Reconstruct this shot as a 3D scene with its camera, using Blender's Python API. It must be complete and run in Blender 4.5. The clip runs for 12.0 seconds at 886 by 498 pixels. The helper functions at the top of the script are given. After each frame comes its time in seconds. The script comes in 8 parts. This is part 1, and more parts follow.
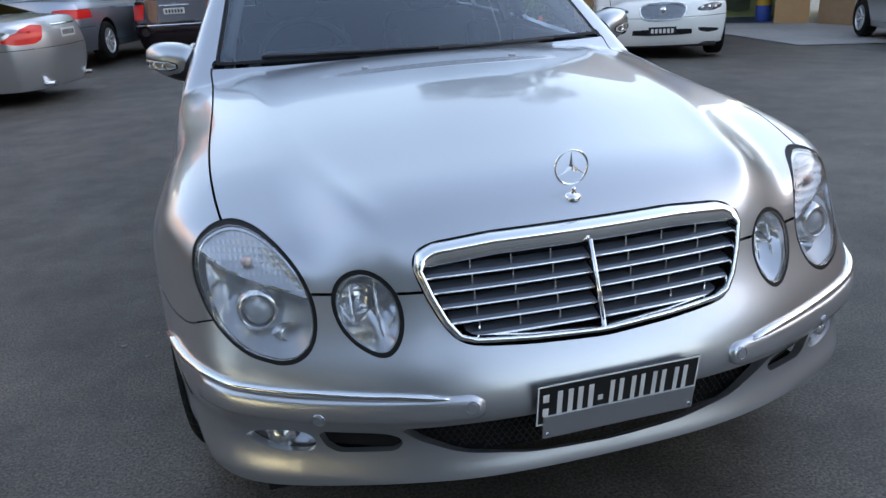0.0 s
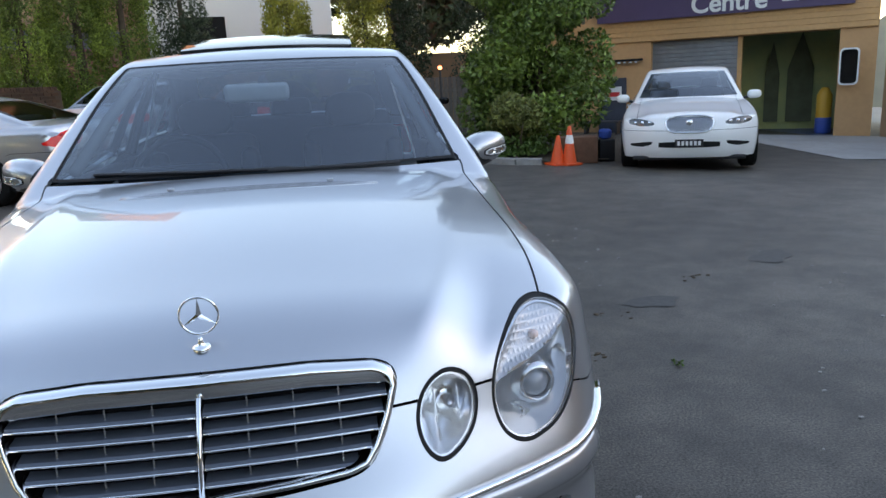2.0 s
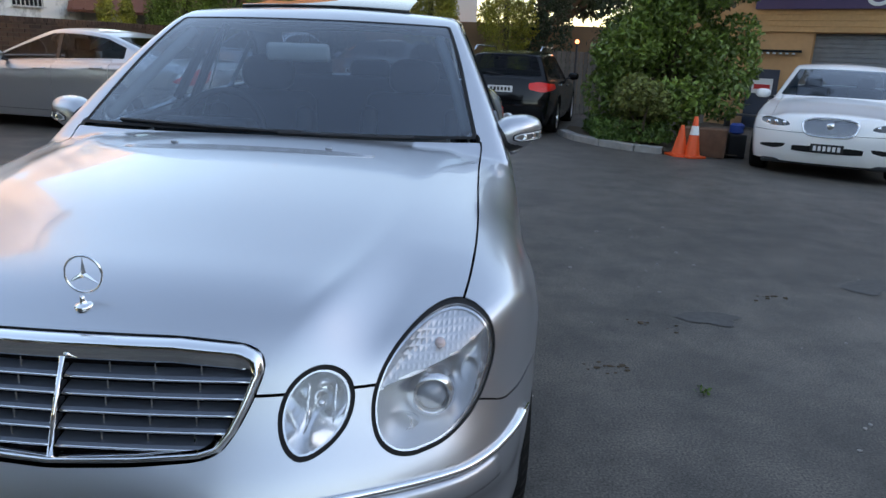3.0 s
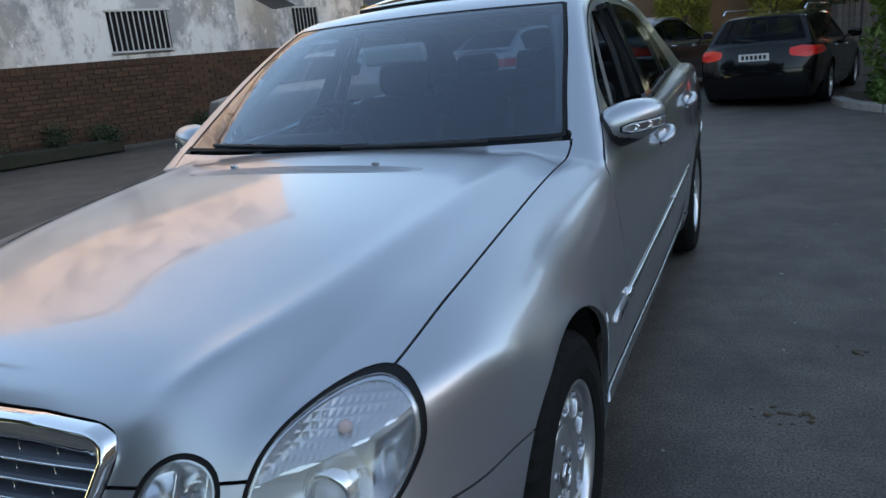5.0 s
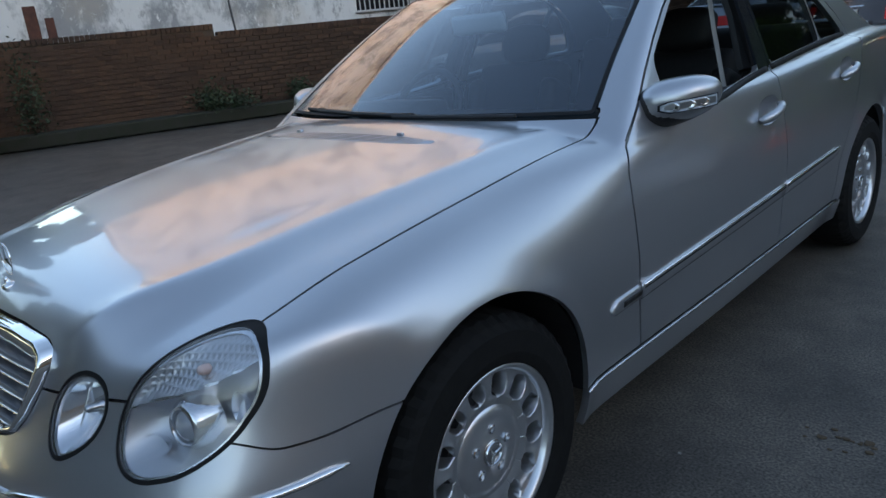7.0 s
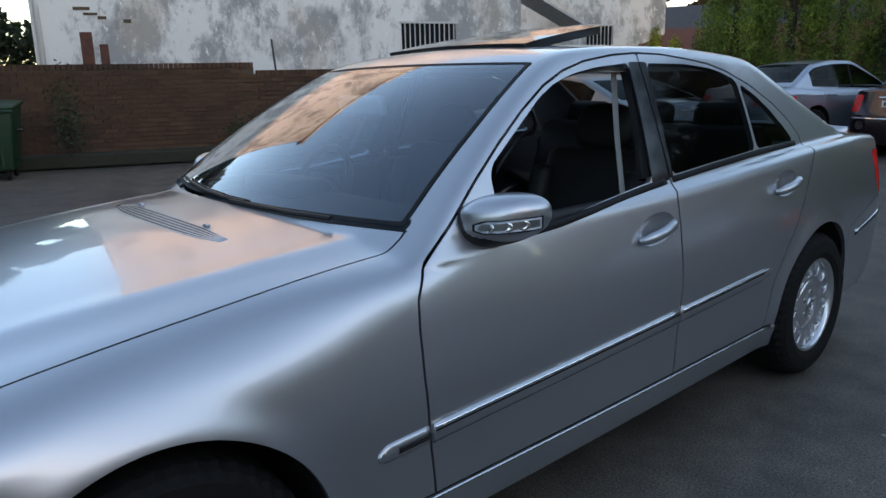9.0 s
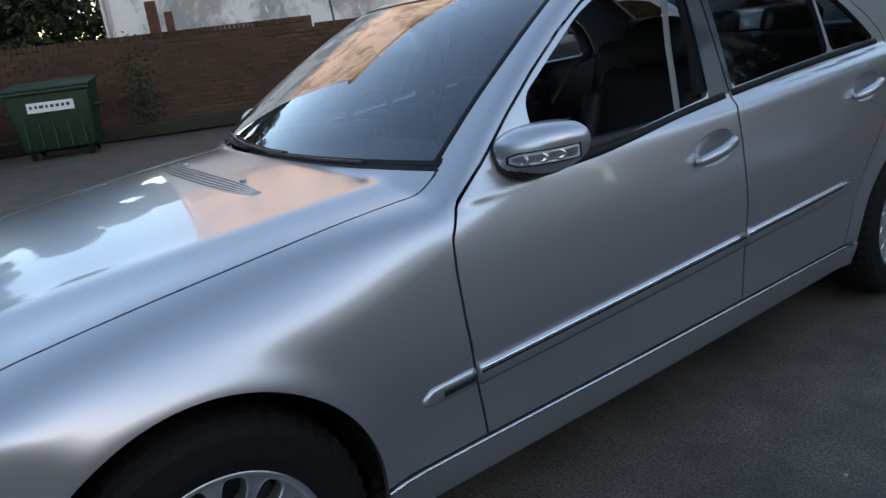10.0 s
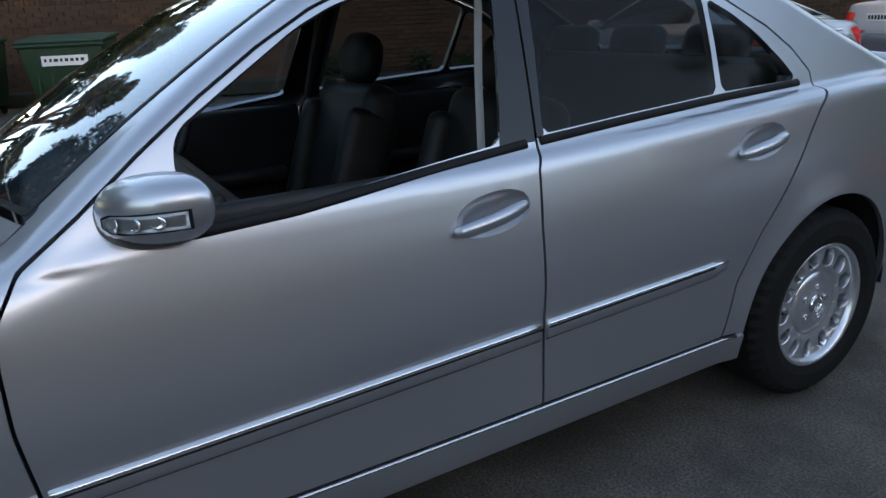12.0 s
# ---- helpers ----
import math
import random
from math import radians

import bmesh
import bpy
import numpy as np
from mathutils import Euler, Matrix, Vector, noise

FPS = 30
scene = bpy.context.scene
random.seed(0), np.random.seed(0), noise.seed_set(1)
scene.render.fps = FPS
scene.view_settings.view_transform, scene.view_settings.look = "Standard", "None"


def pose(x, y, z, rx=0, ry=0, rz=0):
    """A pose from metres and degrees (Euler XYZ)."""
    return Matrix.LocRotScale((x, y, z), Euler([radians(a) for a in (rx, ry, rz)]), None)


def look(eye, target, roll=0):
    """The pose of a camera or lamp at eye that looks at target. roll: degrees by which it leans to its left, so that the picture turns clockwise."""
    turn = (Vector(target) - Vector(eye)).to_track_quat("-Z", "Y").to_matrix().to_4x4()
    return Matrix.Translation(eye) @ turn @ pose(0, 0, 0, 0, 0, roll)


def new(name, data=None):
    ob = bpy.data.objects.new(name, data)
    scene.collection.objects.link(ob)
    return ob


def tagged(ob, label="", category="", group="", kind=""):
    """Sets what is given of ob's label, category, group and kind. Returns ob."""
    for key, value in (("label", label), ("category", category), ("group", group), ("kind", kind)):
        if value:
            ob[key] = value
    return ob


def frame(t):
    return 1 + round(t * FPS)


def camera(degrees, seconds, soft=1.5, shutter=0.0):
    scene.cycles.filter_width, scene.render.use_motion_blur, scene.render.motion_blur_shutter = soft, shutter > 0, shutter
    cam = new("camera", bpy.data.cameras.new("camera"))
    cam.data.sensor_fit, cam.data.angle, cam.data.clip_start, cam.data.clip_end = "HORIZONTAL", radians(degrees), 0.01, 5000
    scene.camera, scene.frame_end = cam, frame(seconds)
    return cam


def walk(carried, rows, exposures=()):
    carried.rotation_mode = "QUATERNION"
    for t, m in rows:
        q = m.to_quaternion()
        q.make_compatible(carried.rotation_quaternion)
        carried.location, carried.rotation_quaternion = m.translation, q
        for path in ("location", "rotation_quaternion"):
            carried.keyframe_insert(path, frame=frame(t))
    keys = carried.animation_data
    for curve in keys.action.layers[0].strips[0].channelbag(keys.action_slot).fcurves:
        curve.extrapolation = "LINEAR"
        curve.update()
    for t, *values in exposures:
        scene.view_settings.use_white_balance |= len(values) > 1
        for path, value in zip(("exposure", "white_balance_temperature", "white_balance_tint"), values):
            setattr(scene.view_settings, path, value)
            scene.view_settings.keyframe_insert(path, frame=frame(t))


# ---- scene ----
cam = camera(63.33, 12.0)
# seconds, then place in metres and turn in degrees
ROWS = [
    (0, -0.6117, -1.1092, 1.2344, 68.786, 3.211, -15.212),
    (0.5, -0.4421, -1.2039, 1.2644, 71.322, 1.886, -10.129),
    (1, -0.2509, -1.1947, 1.2587, 74.567, 1.253, -14.333),
    (1.5, 0.0111, -1.1192, 1.2680, 75.572, -0.503, -17.577),
    (2, 0.2855, -1.1304, 1.2480, 76.934, 2.763, -8.463),
    (2.5, 0.5431, -1.1638, 1.2642, 74.104, 2.469, -1.504),
    (3, 0.7325, -1.0333, 1.2728, 74.556, -2.188, 3.261),
    (3.5, 0.8710, -0.9190, 1.2745, 75.223, 3.915, 9.078),
    (5.5, 1.4324, -0.4078, 1.2440, 73.721, 3.260, 32.628),
    (6, 1.6261, -0.3502, 1.2623, 75.188, 3.452, 43.586),
    (6.5, 1.7410, -0.3029, 1.2629, 75.311, 5.042, 46.237),
    (7, 1.8156, -0.2036, 1.2403, 72.953, 5.713, 43.257),
    (7.5, 1.8157, 0.0413, 1.2369, 71.358, 2.189, 42.105),
    (9.5, 2.1588, 0.5148, 1.3370, 78.514, 2.500, 51.520),
    (10, 2.1231, 0.5880, 1.2905, 72.610, 6.764, 53.881),
    (10.5, 2.1095, 0.8477, 1.2869, 72.456, 0.571, 50.591),
    (11, 2.2139, 1.1067, 1.3044, 72.910, 5.268, 48.689),
    (11.5, 2.2796, 1.3775, 1.3131, 70.725, 3.423, 56.107),
    (12, 2.1623, 1.5863, 1.2897, 71.537, 2.526, 60.119),
]
EXPOSURES = [(0.0, 2.42, 7750, 20), (1.0, 2.5, 7750, 20), (2.2, 2.4, 7700, 20), (3.5, 2.16, 7300, 18), (5.5, 1.78, 6950, 14), (6.5, 1.66, 6850, 14), (9.5, 1.8, 7180, 16), (11.0, 1.9, 7320, 18), (12.0, 2.02, 7320, 18)]
walk(cam, [(t, pose(x, y, z, rx, ry, rz)) for t, x, y, z, rx, ry, rz in ROWS], EXPOSURES)

# ---- light: a pale evening sky; the low sun reaches only what stands above the added buildings' roofs ----
world = bpy.data.worlds.new("evening_sky")
scene.world = world
world.use_nodes = True
_n = world.node_tree.nodes
_sky = _n.new("ShaderNodeTexSky")
_sky.sky_type = "NISHITA"
_sky.sun_disc = False
_sky.sun_elevation = radians(11)
_sky.sun_rotation = radians(96)
_sky.air_density = 1.0
_sky.dust_density = 0.5
_sky.ozone_density = 1.0
_n["Background"].inputs[1].default_value = 0.15
world.node_tree.links.new(_sky.outputs[0], _n["Background"].inputs[0])
sun = new("sun", bpy.data.lights.new("sun", "SUN"))
sun.data.energy, sun.data.angle, sun.data.color = 1.0, radians(0.5), (1.0, 0.48, 0.18)
_d = Vector((math.sin(radians(96)) * math.cos(radians(11)), math.cos(radians(96)) * math.cos(radians(11)), math.sin(radians(11))))
sun.matrix_world = look(_d * 60, (0, 0, 0))

# ---- materials ----
def material(name, color, rough=0.6, metal=0.0, grain=0.0, scale=20.0, second=None, bump=0.0, coat=0.0, spec=0.5, big=0.0, bigscale=1.5, trans=0.0, ior=1.45, noise_detail=6.0, vary=0.0):
    """A principled surface with variation at two scales, from object-space noise."""
    m = bpy.data.materials.new(name)
    m.use_nodes = True
    t = m.node_tree
    b = t.nodes["Principled BSDF"]
    b.inputs["Base Color"].default_value = (*color, 1)
    b.inputs["Roughness"].default_value = rough
    b.inputs["Metallic"].default_value = metal
    b.inputs["Coat Weight"].default_value = coat
    b.inputs["Coat Roughness"].default_value = 0.03
    b.inputs["Specular IOR Level"].default_value = spec
    b.inputs["Transmission Weight"].default_value = trans
    b.inputs["IOR"].default_value = ior
    if grain or big or bump or vary:
        co = t.nodes.new("ShaderNodeTexCoord")
        n1 = t.nodes.new("ShaderNodeTexNoise")
        n1.inputs["Scale"].default_value = scale
        n1.inputs["Detail"].default_value = noise_detail
        t.links.new(co.outputs["Object"], n1.inputs["Vector"])
        n2 = t.nodes.new("ShaderNodeTexNoise")
        n2.inputs["Scale"].default_value = bigscale
        n2.inputs["Detail"].default_value = 4
        t.links.new(co.outputs["Object"], n2.inputs["Vector"])
        prev = None
        base = second or tuple(c * 0.55 for c in color)
        for node, amount in ((n1, grain), (n2, big)):
            if not amount:
                continue
            ramp = t.nodes.new("ShaderNodeMapRange")
            ramp.inputs[1].default_value, ramp.inputs[2].default_value = 0.35, 0.65
            ramp.inputs[3].default_value, ramp.inputs[4].default_value = 0.0, amount
            t.links.new(node.outputs["Fac"], ramp.inputs[0])
            mix = t.nodes.new("ShaderNodeMix")
            mix.data_type = "RGBA"
            t.links.new(ramp.outputs[0], mix.inputs[0])
            if prev is None:
                mix.inputs[6].default_value = (*color, 1)
            else:
                t.links.new(prev, mix.inputs[6])
            mix.inputs[7].default_value = (*base, 1)
            prev = mix.outputs[2]
        if vary:
            info = t.nodes.new("ShaderNodeObjectInfo")
            geo = t.nodes.new("ShaderNodeNewGeometry")
            add = t.nodes.new("ShaderNodeMath")
            add.operation = "ADD"
            t.links.new(info.outputs["Random"], add.inputs[0])
            t.links.new(geo.outputs["Random Per Island"], add.inputs[1])
            fr = t.nodes.new("ShaderNodeMath")
            fr.operation = "FRACT"
            t.links.new(add.outputs[0], fr.inputs[0])
            hv = t.nodes.new("ShaderNodeHueSaturation")
            rg = t.nodes.new("ShaderNodeMapRange")
            rg.inputs[3].default_value, rg.inputs[4].default_value = 1 - vary, 1 + vary
            t.links.new(fr.outputs[0], rg.inputs[0])
            t.links.new(rg.outputs[0], hv.inputs["Value"])
            if prev is None:
                hv.inputs["Color"].default_value = (*color, 1)
            else:
                t.links.new(prev, hv.inputs["Color"])
            prev = hv.outputs[0]
        if prev is not None:
            t.links.new(prev, b.inputs["Base Color"])
        if bump:
            bp = t.nodes.new("ShaderNodeBump")
            bp.inputs["Strength"].default_value = bump
            bp.inputs["Distance"].default_value = 0.01
            t.links.new(n1.outputs["Fac"], bp.inputs["Height"])
            t.links.new(bp.outputs[0], b.inputs["Normal"])
    return m


def clear(name, color=(1, 1, 1), see=0.9, rough=0.02, gloss=1.9, base=0.0, haze=0.0, sheen=(1, 1, 1), veil=(0.8, 0.82, 0.84)):
    """Thin glass: mostly see-through, with a mirror gloss that grows at grazing angles."""
    m = bpy.data.materials.new(name)
    m.use_nodes = True
    t = m.node_tree
    for n in list(t.nodes):
        t.nodes.remove(n)
    out = t.nodes.new("ShaderNodeOutputMaterial")
    tr = t.nodes.new("ShaderNodeBsdfTransparent")
    tr.inputs[0].default_value = (*[c * see for c in color], 1)
    gl = t.nodes.new("ShaderNodeBsdfGlossy")
    gl.inputs["Roughness"].default_value = rough
    gl.inputs[0].default_value = (*sheen, 1)
    fr = t.nodes.new("ShaderNodeLayerWeight")
    fr.inputs[0].default_value = 0.5
    pw = t.nodes.new("ShaderNodeMath")
    pw.operation = "POWER"
    pw.inputs[1].default_value = 5.0
    t.links.new(fr.outputs["Facing"], pw.inputs[0])
    k = t.nodes.new("ShaderNodeMath")
    k.operation = "MULTIPLY_ADD"
    k.use_clamp = True
    k.inputs[1].default_value = 0.957 * gloss
    k.inputs[2].default_value = 0.043 * gloss + base
    mix = t.nodes.new("ShaderNodeMixShader")
    t.links.new(pw.outputs[0], k.inputs[0])
    t.links.new(k.outputs[0], mix.inputs[0])
    if haze > 0:
        df = t.nodes.new("ShaderNodeBsdfDiffuse")
        df.inputs[0].default_value = (*veil, 1)
        hz = t.nodes.new("ShaderNodeMixShader")
        hz.inputs[0].default_value = haze
        t.links.new(tr.outputs[0], hz.inputs[1])
        t.links.new(df.outputs[0], hz.inputs[2])
        t.links.new(hz.outputs[0], mix.inputs[1])
    else:
        t.links.new(tr.outputs[0], mix.inputs[1])
    t.links.new(gl.outputs[0], mix.inputs[2])
    t.links.new(mix.outputs[0], out.inputs[0])
    return m


def paint(name, color, metal=0.0, rough=0.35, coat_ior=1.5):
    """Car paint: a base coat with fine flakes under a clear coat, with a thin film of dust."""
    m = material(name, color, rough=rough, metal=metal, coat=1.0, grain=0.10, scale=900, second=tuple(c * 0.75 for c in color), big=0.06, bigscale=3.0)
    m.node_tree.nodes["Principled BSDF"].inputs["Coat IOR"].default_value = coat_ior
    return m


# ---- mesh helpers ----
def mesh_of(name, verts, faces, mat, smooth=True, normals=None):
    me = bpy.data.meshes.new(name)
    me.from_pydata([tuple(v) for v in verts], [], [tuple(f) for f in faces])
    if mat is not None:
        me.materials.append(mat)
    if smooth:
        me.polygons.foreach_set("use_smooth", [True] * len(me.polygons))
    me.update()
    if normals is not None:
        me.normals_split_custom_set_from_vertices([tuple(n) for n in normals])
    return me


def under(ob, parent):
    ob.parent = parent
    return ob


def part(name, data, mat, parent, label="", smooth=False):
    """Links a bmesh or a mesh as one object under a thing or a part."""
    if isinstance(data, bmesh.types.BMesh):
        me = bpy.data.meshes.new(name)
        bmesh.ops.recalc_face_normals(data, faces=data.faces)
        data.to_mesh(me)
        data.free()
        if smooth:
            me.polygons.foreach_set("use_smooth", [True] * len(me.polygons))
    else:
        me = data
    if mat is not None and not me.materials:
        me.materials.append(mat)
    ob = new(name, me)
    if parent is not None:
        ob.parent = parent
    if label:
        ob["label"] = label
    return ob


def thing(name, label, category, m=None, group=""):
    ob = new(name)
    ob.empty_display_size = 0.2
    if m is not None:
        ob.matrix_world = m
    return tagged(ob, label, category, group, "")


def box(sx, sy, sz, m=None, bevel=0.0, seg=2, bm=None):
    """A block with its middle at m's origin; bevelled where asked."""
    b = bmesh.new()
    bmesh.ops.create_cube(b, size=1, matrix=Matrix.Diagonal((sx, sy, sz, 1)))
    if bevel:
        bmesh.ops.bevel(b, geom=b.edges[:], offset=bevel, segments=seg, profile=0.5, affect="EDGES")
    if m is not None:
        bmesh.ops.transform(b, matrix=m, verts=b.verts)
    return join(bm, b)


def join(bm, b):
    if bm is None:
        return b
    me = bpy.data.meshes.new("tmp")
    b.to_mesh(me)
    b.free()
    bm.from_mesh(me)
    bpy.data.meshes.remove(me)
    return bm


def lathe(profile, m=None, n=32, bm=None, close=False):
    """Turns (radius, height) pairs round z."""
    b = bmesh.new()
    rings = []
    for r, h in profile:
        if r < 1e-6:
            rings.append([b.verts.new((0, 0, h))])
        else:
            rings.append([b.verts.new((r * math.cos(2 * math.pi * i / n), r * math.sin(2 * math.pi * i / n), h)) for i in range(n)])
    pairs = list(zip(rings, rings[1:])) + ([(rings[-1], rings[0])] if close else [])
    for p, q in pairs:
        for i in range(n):
            j = (i + 1) % n
            if len(p) == 1 and len(q) == 1:
                continue
            if len(p) == 1:
                b.faces.new((p[0], q[j], q[i]))
            elif len(q) == 1:
                b.faces.new((p[i], p[j], q[0]))
            else:
                b.faces.new((p[i], p[j], q[j], q[i]))
    if m is not None:
        bmesh.ops.transform(b, matrix=m, verts=b.verts)
    return join(bm, b)


def tube(points, radius, n=8, closed=False, bm=None, flat=1.0):
    """A round bar along points; flat squeezes it across its second axis."""
    pts = [Vector(p) for p in points]
    b = bmesh.new()
    rings = []
    for i, p in enumerate(pts):
        a = pts[(i - 1) % len(pts)] if closed or i else p
        c = pts[(i + 1) % len(pts)] if closed or i < len(pts) - 1 else p
        d = (c - a).normalized()
        u = d.cross(Vector((0, 0, 1)))
        u = u.normalized() if u.length > 1e-3 else Vector((1, 0, 0))
        w = u.cross(d).normalized()
        rad = radius[i] if isinstance(radius, (list, tuple)) else radius
        rings.append([b.verts.new(p + u * (rad * math.cos(2 * math.pi * k / n)) + w * (rad * flat * math.sin(2 * math.pi * k / n))) for k in range(n)])
    m = len(rings)
    for i in range(m if closed else m - 1):
        p, q = rings[i], rings[(i + 1) % m]
        for k in range(n):
            b.faces.new((p[k], p[(k + 1) % n], q[(k + 1) % n], q[k]))
    if not closed:
        b.faces.new(rings[0][::-1])
        b.faces.new(rings[-1])
    return join(bm, b)


def prism(outline, depth, m=None, bevel=0.0, bm=None):
    """An outline in the xy plane, raised by depth along z."""
    b = bmesh.new()
    f = b.faces.new([b.verts.new((x, y, 0)) for x, y in outline])
    r = bmesh.ops.extrude_face_region(b, geom=[f])
    bmesh.ops.translate(b, verts=[v for v in r["geom"] if isinstance(v, bmesh.types.BMVert)], vec=(0, 0, depth))
    if bevel:
        bmesh.ops.bevel(b, geom=b.edges[:], offset=bevel, segments=2, profile=0.5, affect="EDGES")
    if m is not None:
        bmesh.ops.transform(b, matrix=m, verts=b.verts)
    return join(bm, b)


def text_mesh(words, size, m, mat, name, parent, depth=0.002, label="", bold=0.0, align="CENTER"):
    cu = bpy.data.curves.new(name, "FONT")
    cu.body, cu.size, cu.extrude, cu.align_x, cu.align_y, cu.offset = words, size, depth, align, "CENTER", bold
    ob = bpy.data.objects.new(name, cu)
    scene.collection.objects.link(ob)
    dep = bpy.context.evaluated_depsgraph_get()
    me = bpy.data.meshes.new_from_object(ob.evaluated_get(dep))
    bpy.data.objects.remove(ob)
    me.transform(m)
    me.materials.clear()
    return part(name, me, mat, parent, label)

# ---- car bodies: smooth shells from section curves, cut into panels ----
def spline(pts):
    """A natural cubic through (x, y) pairs, straight beyond its ends."""
    x, y = np.array(pts, float).T
    n = len(x)
    h = np.diff(x)
    a = np.zeros((n, n))
    r = np.zeros(n)
    a[0, 0] = a[-1, -1] = 1
    for i in range(1, n - 1):
        a[i, i - 1], a[i, i], a[i, i + 1] = h[i - 1], 2 * (h[i - 1] + h[i]), h[i]
        r[i] = 6 * ((y[i + 1] - y[i]) / h[i] - (y[i] - y[i - 1]) / h[i - 1])
    s = np.linalg.solve(a, r)

    def f(q):
        q = np.asarray(q, float)
        c = np.clip(q, x[0], x[-1])
        i = np.clip(np.searchsorted(x, c) - 1, 0, n - 2)
        d, hh = c - x[i], h[i]
        b = (y[i + 1] - y[i]) / hh - hh * (2 * s[i] + s[i + 1]) / 6
        v = y[i] + b * d + s[i] / 2 * d * d + (s[i + 1] - s[i]) / (6 * hh) * d ** 3
        e0 = (y[1] - y[0]) / h[0] - h[0] * (2 * s[0] + s[1]) / 6
        e1 = (y[-1] - y[-2]) / h[-1] + h[-1] * (s[-2] + 2 * s[-1]) / 6
        return v + np.where(q < x[0], (q - x[0]) * e0, 0) + np.where(q > x[-1], (q - x[-1]) * e1, 0)
    return f


def smax(a, b, k):
    h = np.maximum(k - np.abs(a - b), 0) / k
    return np.maximum(a, b) + h ** 3 * k / 6


def smin(a, b, k):
    return -smax(-a, -b, k)


def bell(x, c, w):
    return np.exp(-((x - c) / w) ** 2)


def step(x, a, b):
    t = np.clip((x - a) / (b - a), 0, 1)
    return t * t * (3 - 2 * t)


def shell(f, y0, y1, zc, rows, cols, cap):
    """The surface f = 0 as a grid: sections between y0 and y1, and a rounded fan at each end. Half a car, x >= 0."""
    th = np.radians(np.linspace(-90, 90, cols))
    org, dirs = [], []
    for i in range(cap):
        p = math.pi / 2 * (i + 0.02) / cap
        org.append(np.tile((0, y0, zc), (cols, 1)))
        dirs.append(np.stack([np.cos(th) * math.sin(p), np.full(cols, -math.cos(p)), np.sin(th) * math.sin(p)], 1))
    for y in np.linspace(y0, y1, rows):
        org.append(np.tile((0, y, zc), (cols, 1)))
        dirs.append(np.stack([np.cos(th), np.zeros(cols), np.sin(th)], 1))
    for i in range(cap - 1, -1, -1):
        p = math.pi / 2 * (i + 0.02) / cap
        org.append(np.tile((0, y1, zc), (cols, 1)))
        dirs.append(np.stack([np.cos(th) * math.sin(p), np.full(cols, math.cos(p)), np.sin(th) * math.sin(p)], 1))
    o, d = np.array(org).reshape(-1, 3), np.array(dirs).reshape(-1, 3)
    lo, hi = np.zeros(len(o)), np.full(len(o), 2.6)
    for _ in range(40):
        mid = (lo + hi) / 2
        p = o + d * mid[:, None]
        ins = f(p[:, 0], p[:, 1], p[:, 2]) < 0
        lo, hi = np.where(ins, mid, lo), np.where(ins, hi, mid)
    v = o + d * ((lo + hi) / 2)[:, None]
    e = 2e-3
    g = np.stack([f(v[:, 0] + e, v[:, 1], v[:, 2]) - f(v[:, 0] - e, v[:, 1], v[:, 2]),
                  f(v[:, 0], v[:, 1] + e, v[:, 2]) - f(v[:, 0], v[:, 1] - e, v[:, 2]),
                  f(v[:, 0], v[:, 1], v[:, 2] + e) - f(v[:, 0], v[:, 1], v[:, 2] - e)], 1)
    nr = g / np.maximum(np.linalg.norm(g, axis=1), 1e-9)[:, None]
    m = len(v) // cols
    i, j = np.meshgrid(np.arange(m - 1), np.arange(cols - 1), indexing="ij")
    a = (i * cols + j).ravel()
    t = np.concatenate([np.stack([a, a + cols, a + cols + 1], 1), np.stack([a, a + cols + 1, a + 1], 1)])
    return v, nr, t


def cut(s, field):
    """Splits a shell (verts, normals, triangles) where field(verts) = 0. Returns the part below zero and the part above."""
    v, nr, t = s
    f = field(v)
    f = np.where(np.abs(f) < 1e-6, 1e-6, f)
    neg = f < 0
    k = neg[t].sum(1)
    out = []
    mixed = t[(k > 0) & (k < 3)]
    nv, nn, cache = [], [], {}

    def mid(a, b):
        key = (a, b) if a < b else (b, a)
        if key not in cache:
            w = f[a] / (f[a] - f[b])
            cache[key] = len(v) + len(nv)
            nv.append(v[a] + w * (v[b] - v[a]))
            nn.append(nr[a] + w * (nr[b] - nr[a]))
        return cache[key]
    low, high = [], []
    for tri in mixed:
        a, b, c = (int(q) for q in tri)
        s3 = (neg[a], neg[b], neg[c])
        one = True if sum(s3) == 1 else False
        for _ in range(3):
            if neg[a] == one and neg[b] != one and neg[c] != one:
                break
            a, b, c = b, c, a
        ab, ac = mid(a, b), mid(a, c)
        solo, pair = (low, high) if one else (high, low)
        solo.append((a, ab, ac))
        pair += [(ab, b, c), (ab, c, ac)]
    if nv:
        v = np.concatenate([v, np.array(nv)])
        n2 = np.array(nn)
        nr = np.concatenate([nr, n2 / np.linalg.norm(n2, axis=1)[:, None]])
    for keep, extra in ((t[k == 3], low), (t[k == 0], high)):
        tt = np.concatenate([keep, np.array(extra, int).reshape(-1, 3)]) if len(extra) else keep
        out.append(tidy((v, nr, tt)))
    return out


def tidy(s):
    v, nr, t = s
    used, inv = np.unique(t, return_inverse=True)
    return v[used], nr[used], inv.reshape(-1, 3)


def gap(s, field, width=0.004):
    """Cuts a shell in two and leaves a joint between."""
    inner = cut(s, lambda v: field(v) + width / 2)[0]
    outer = cut(s, lambda v: field(v) - width / 2)[1]
    return inner, outer


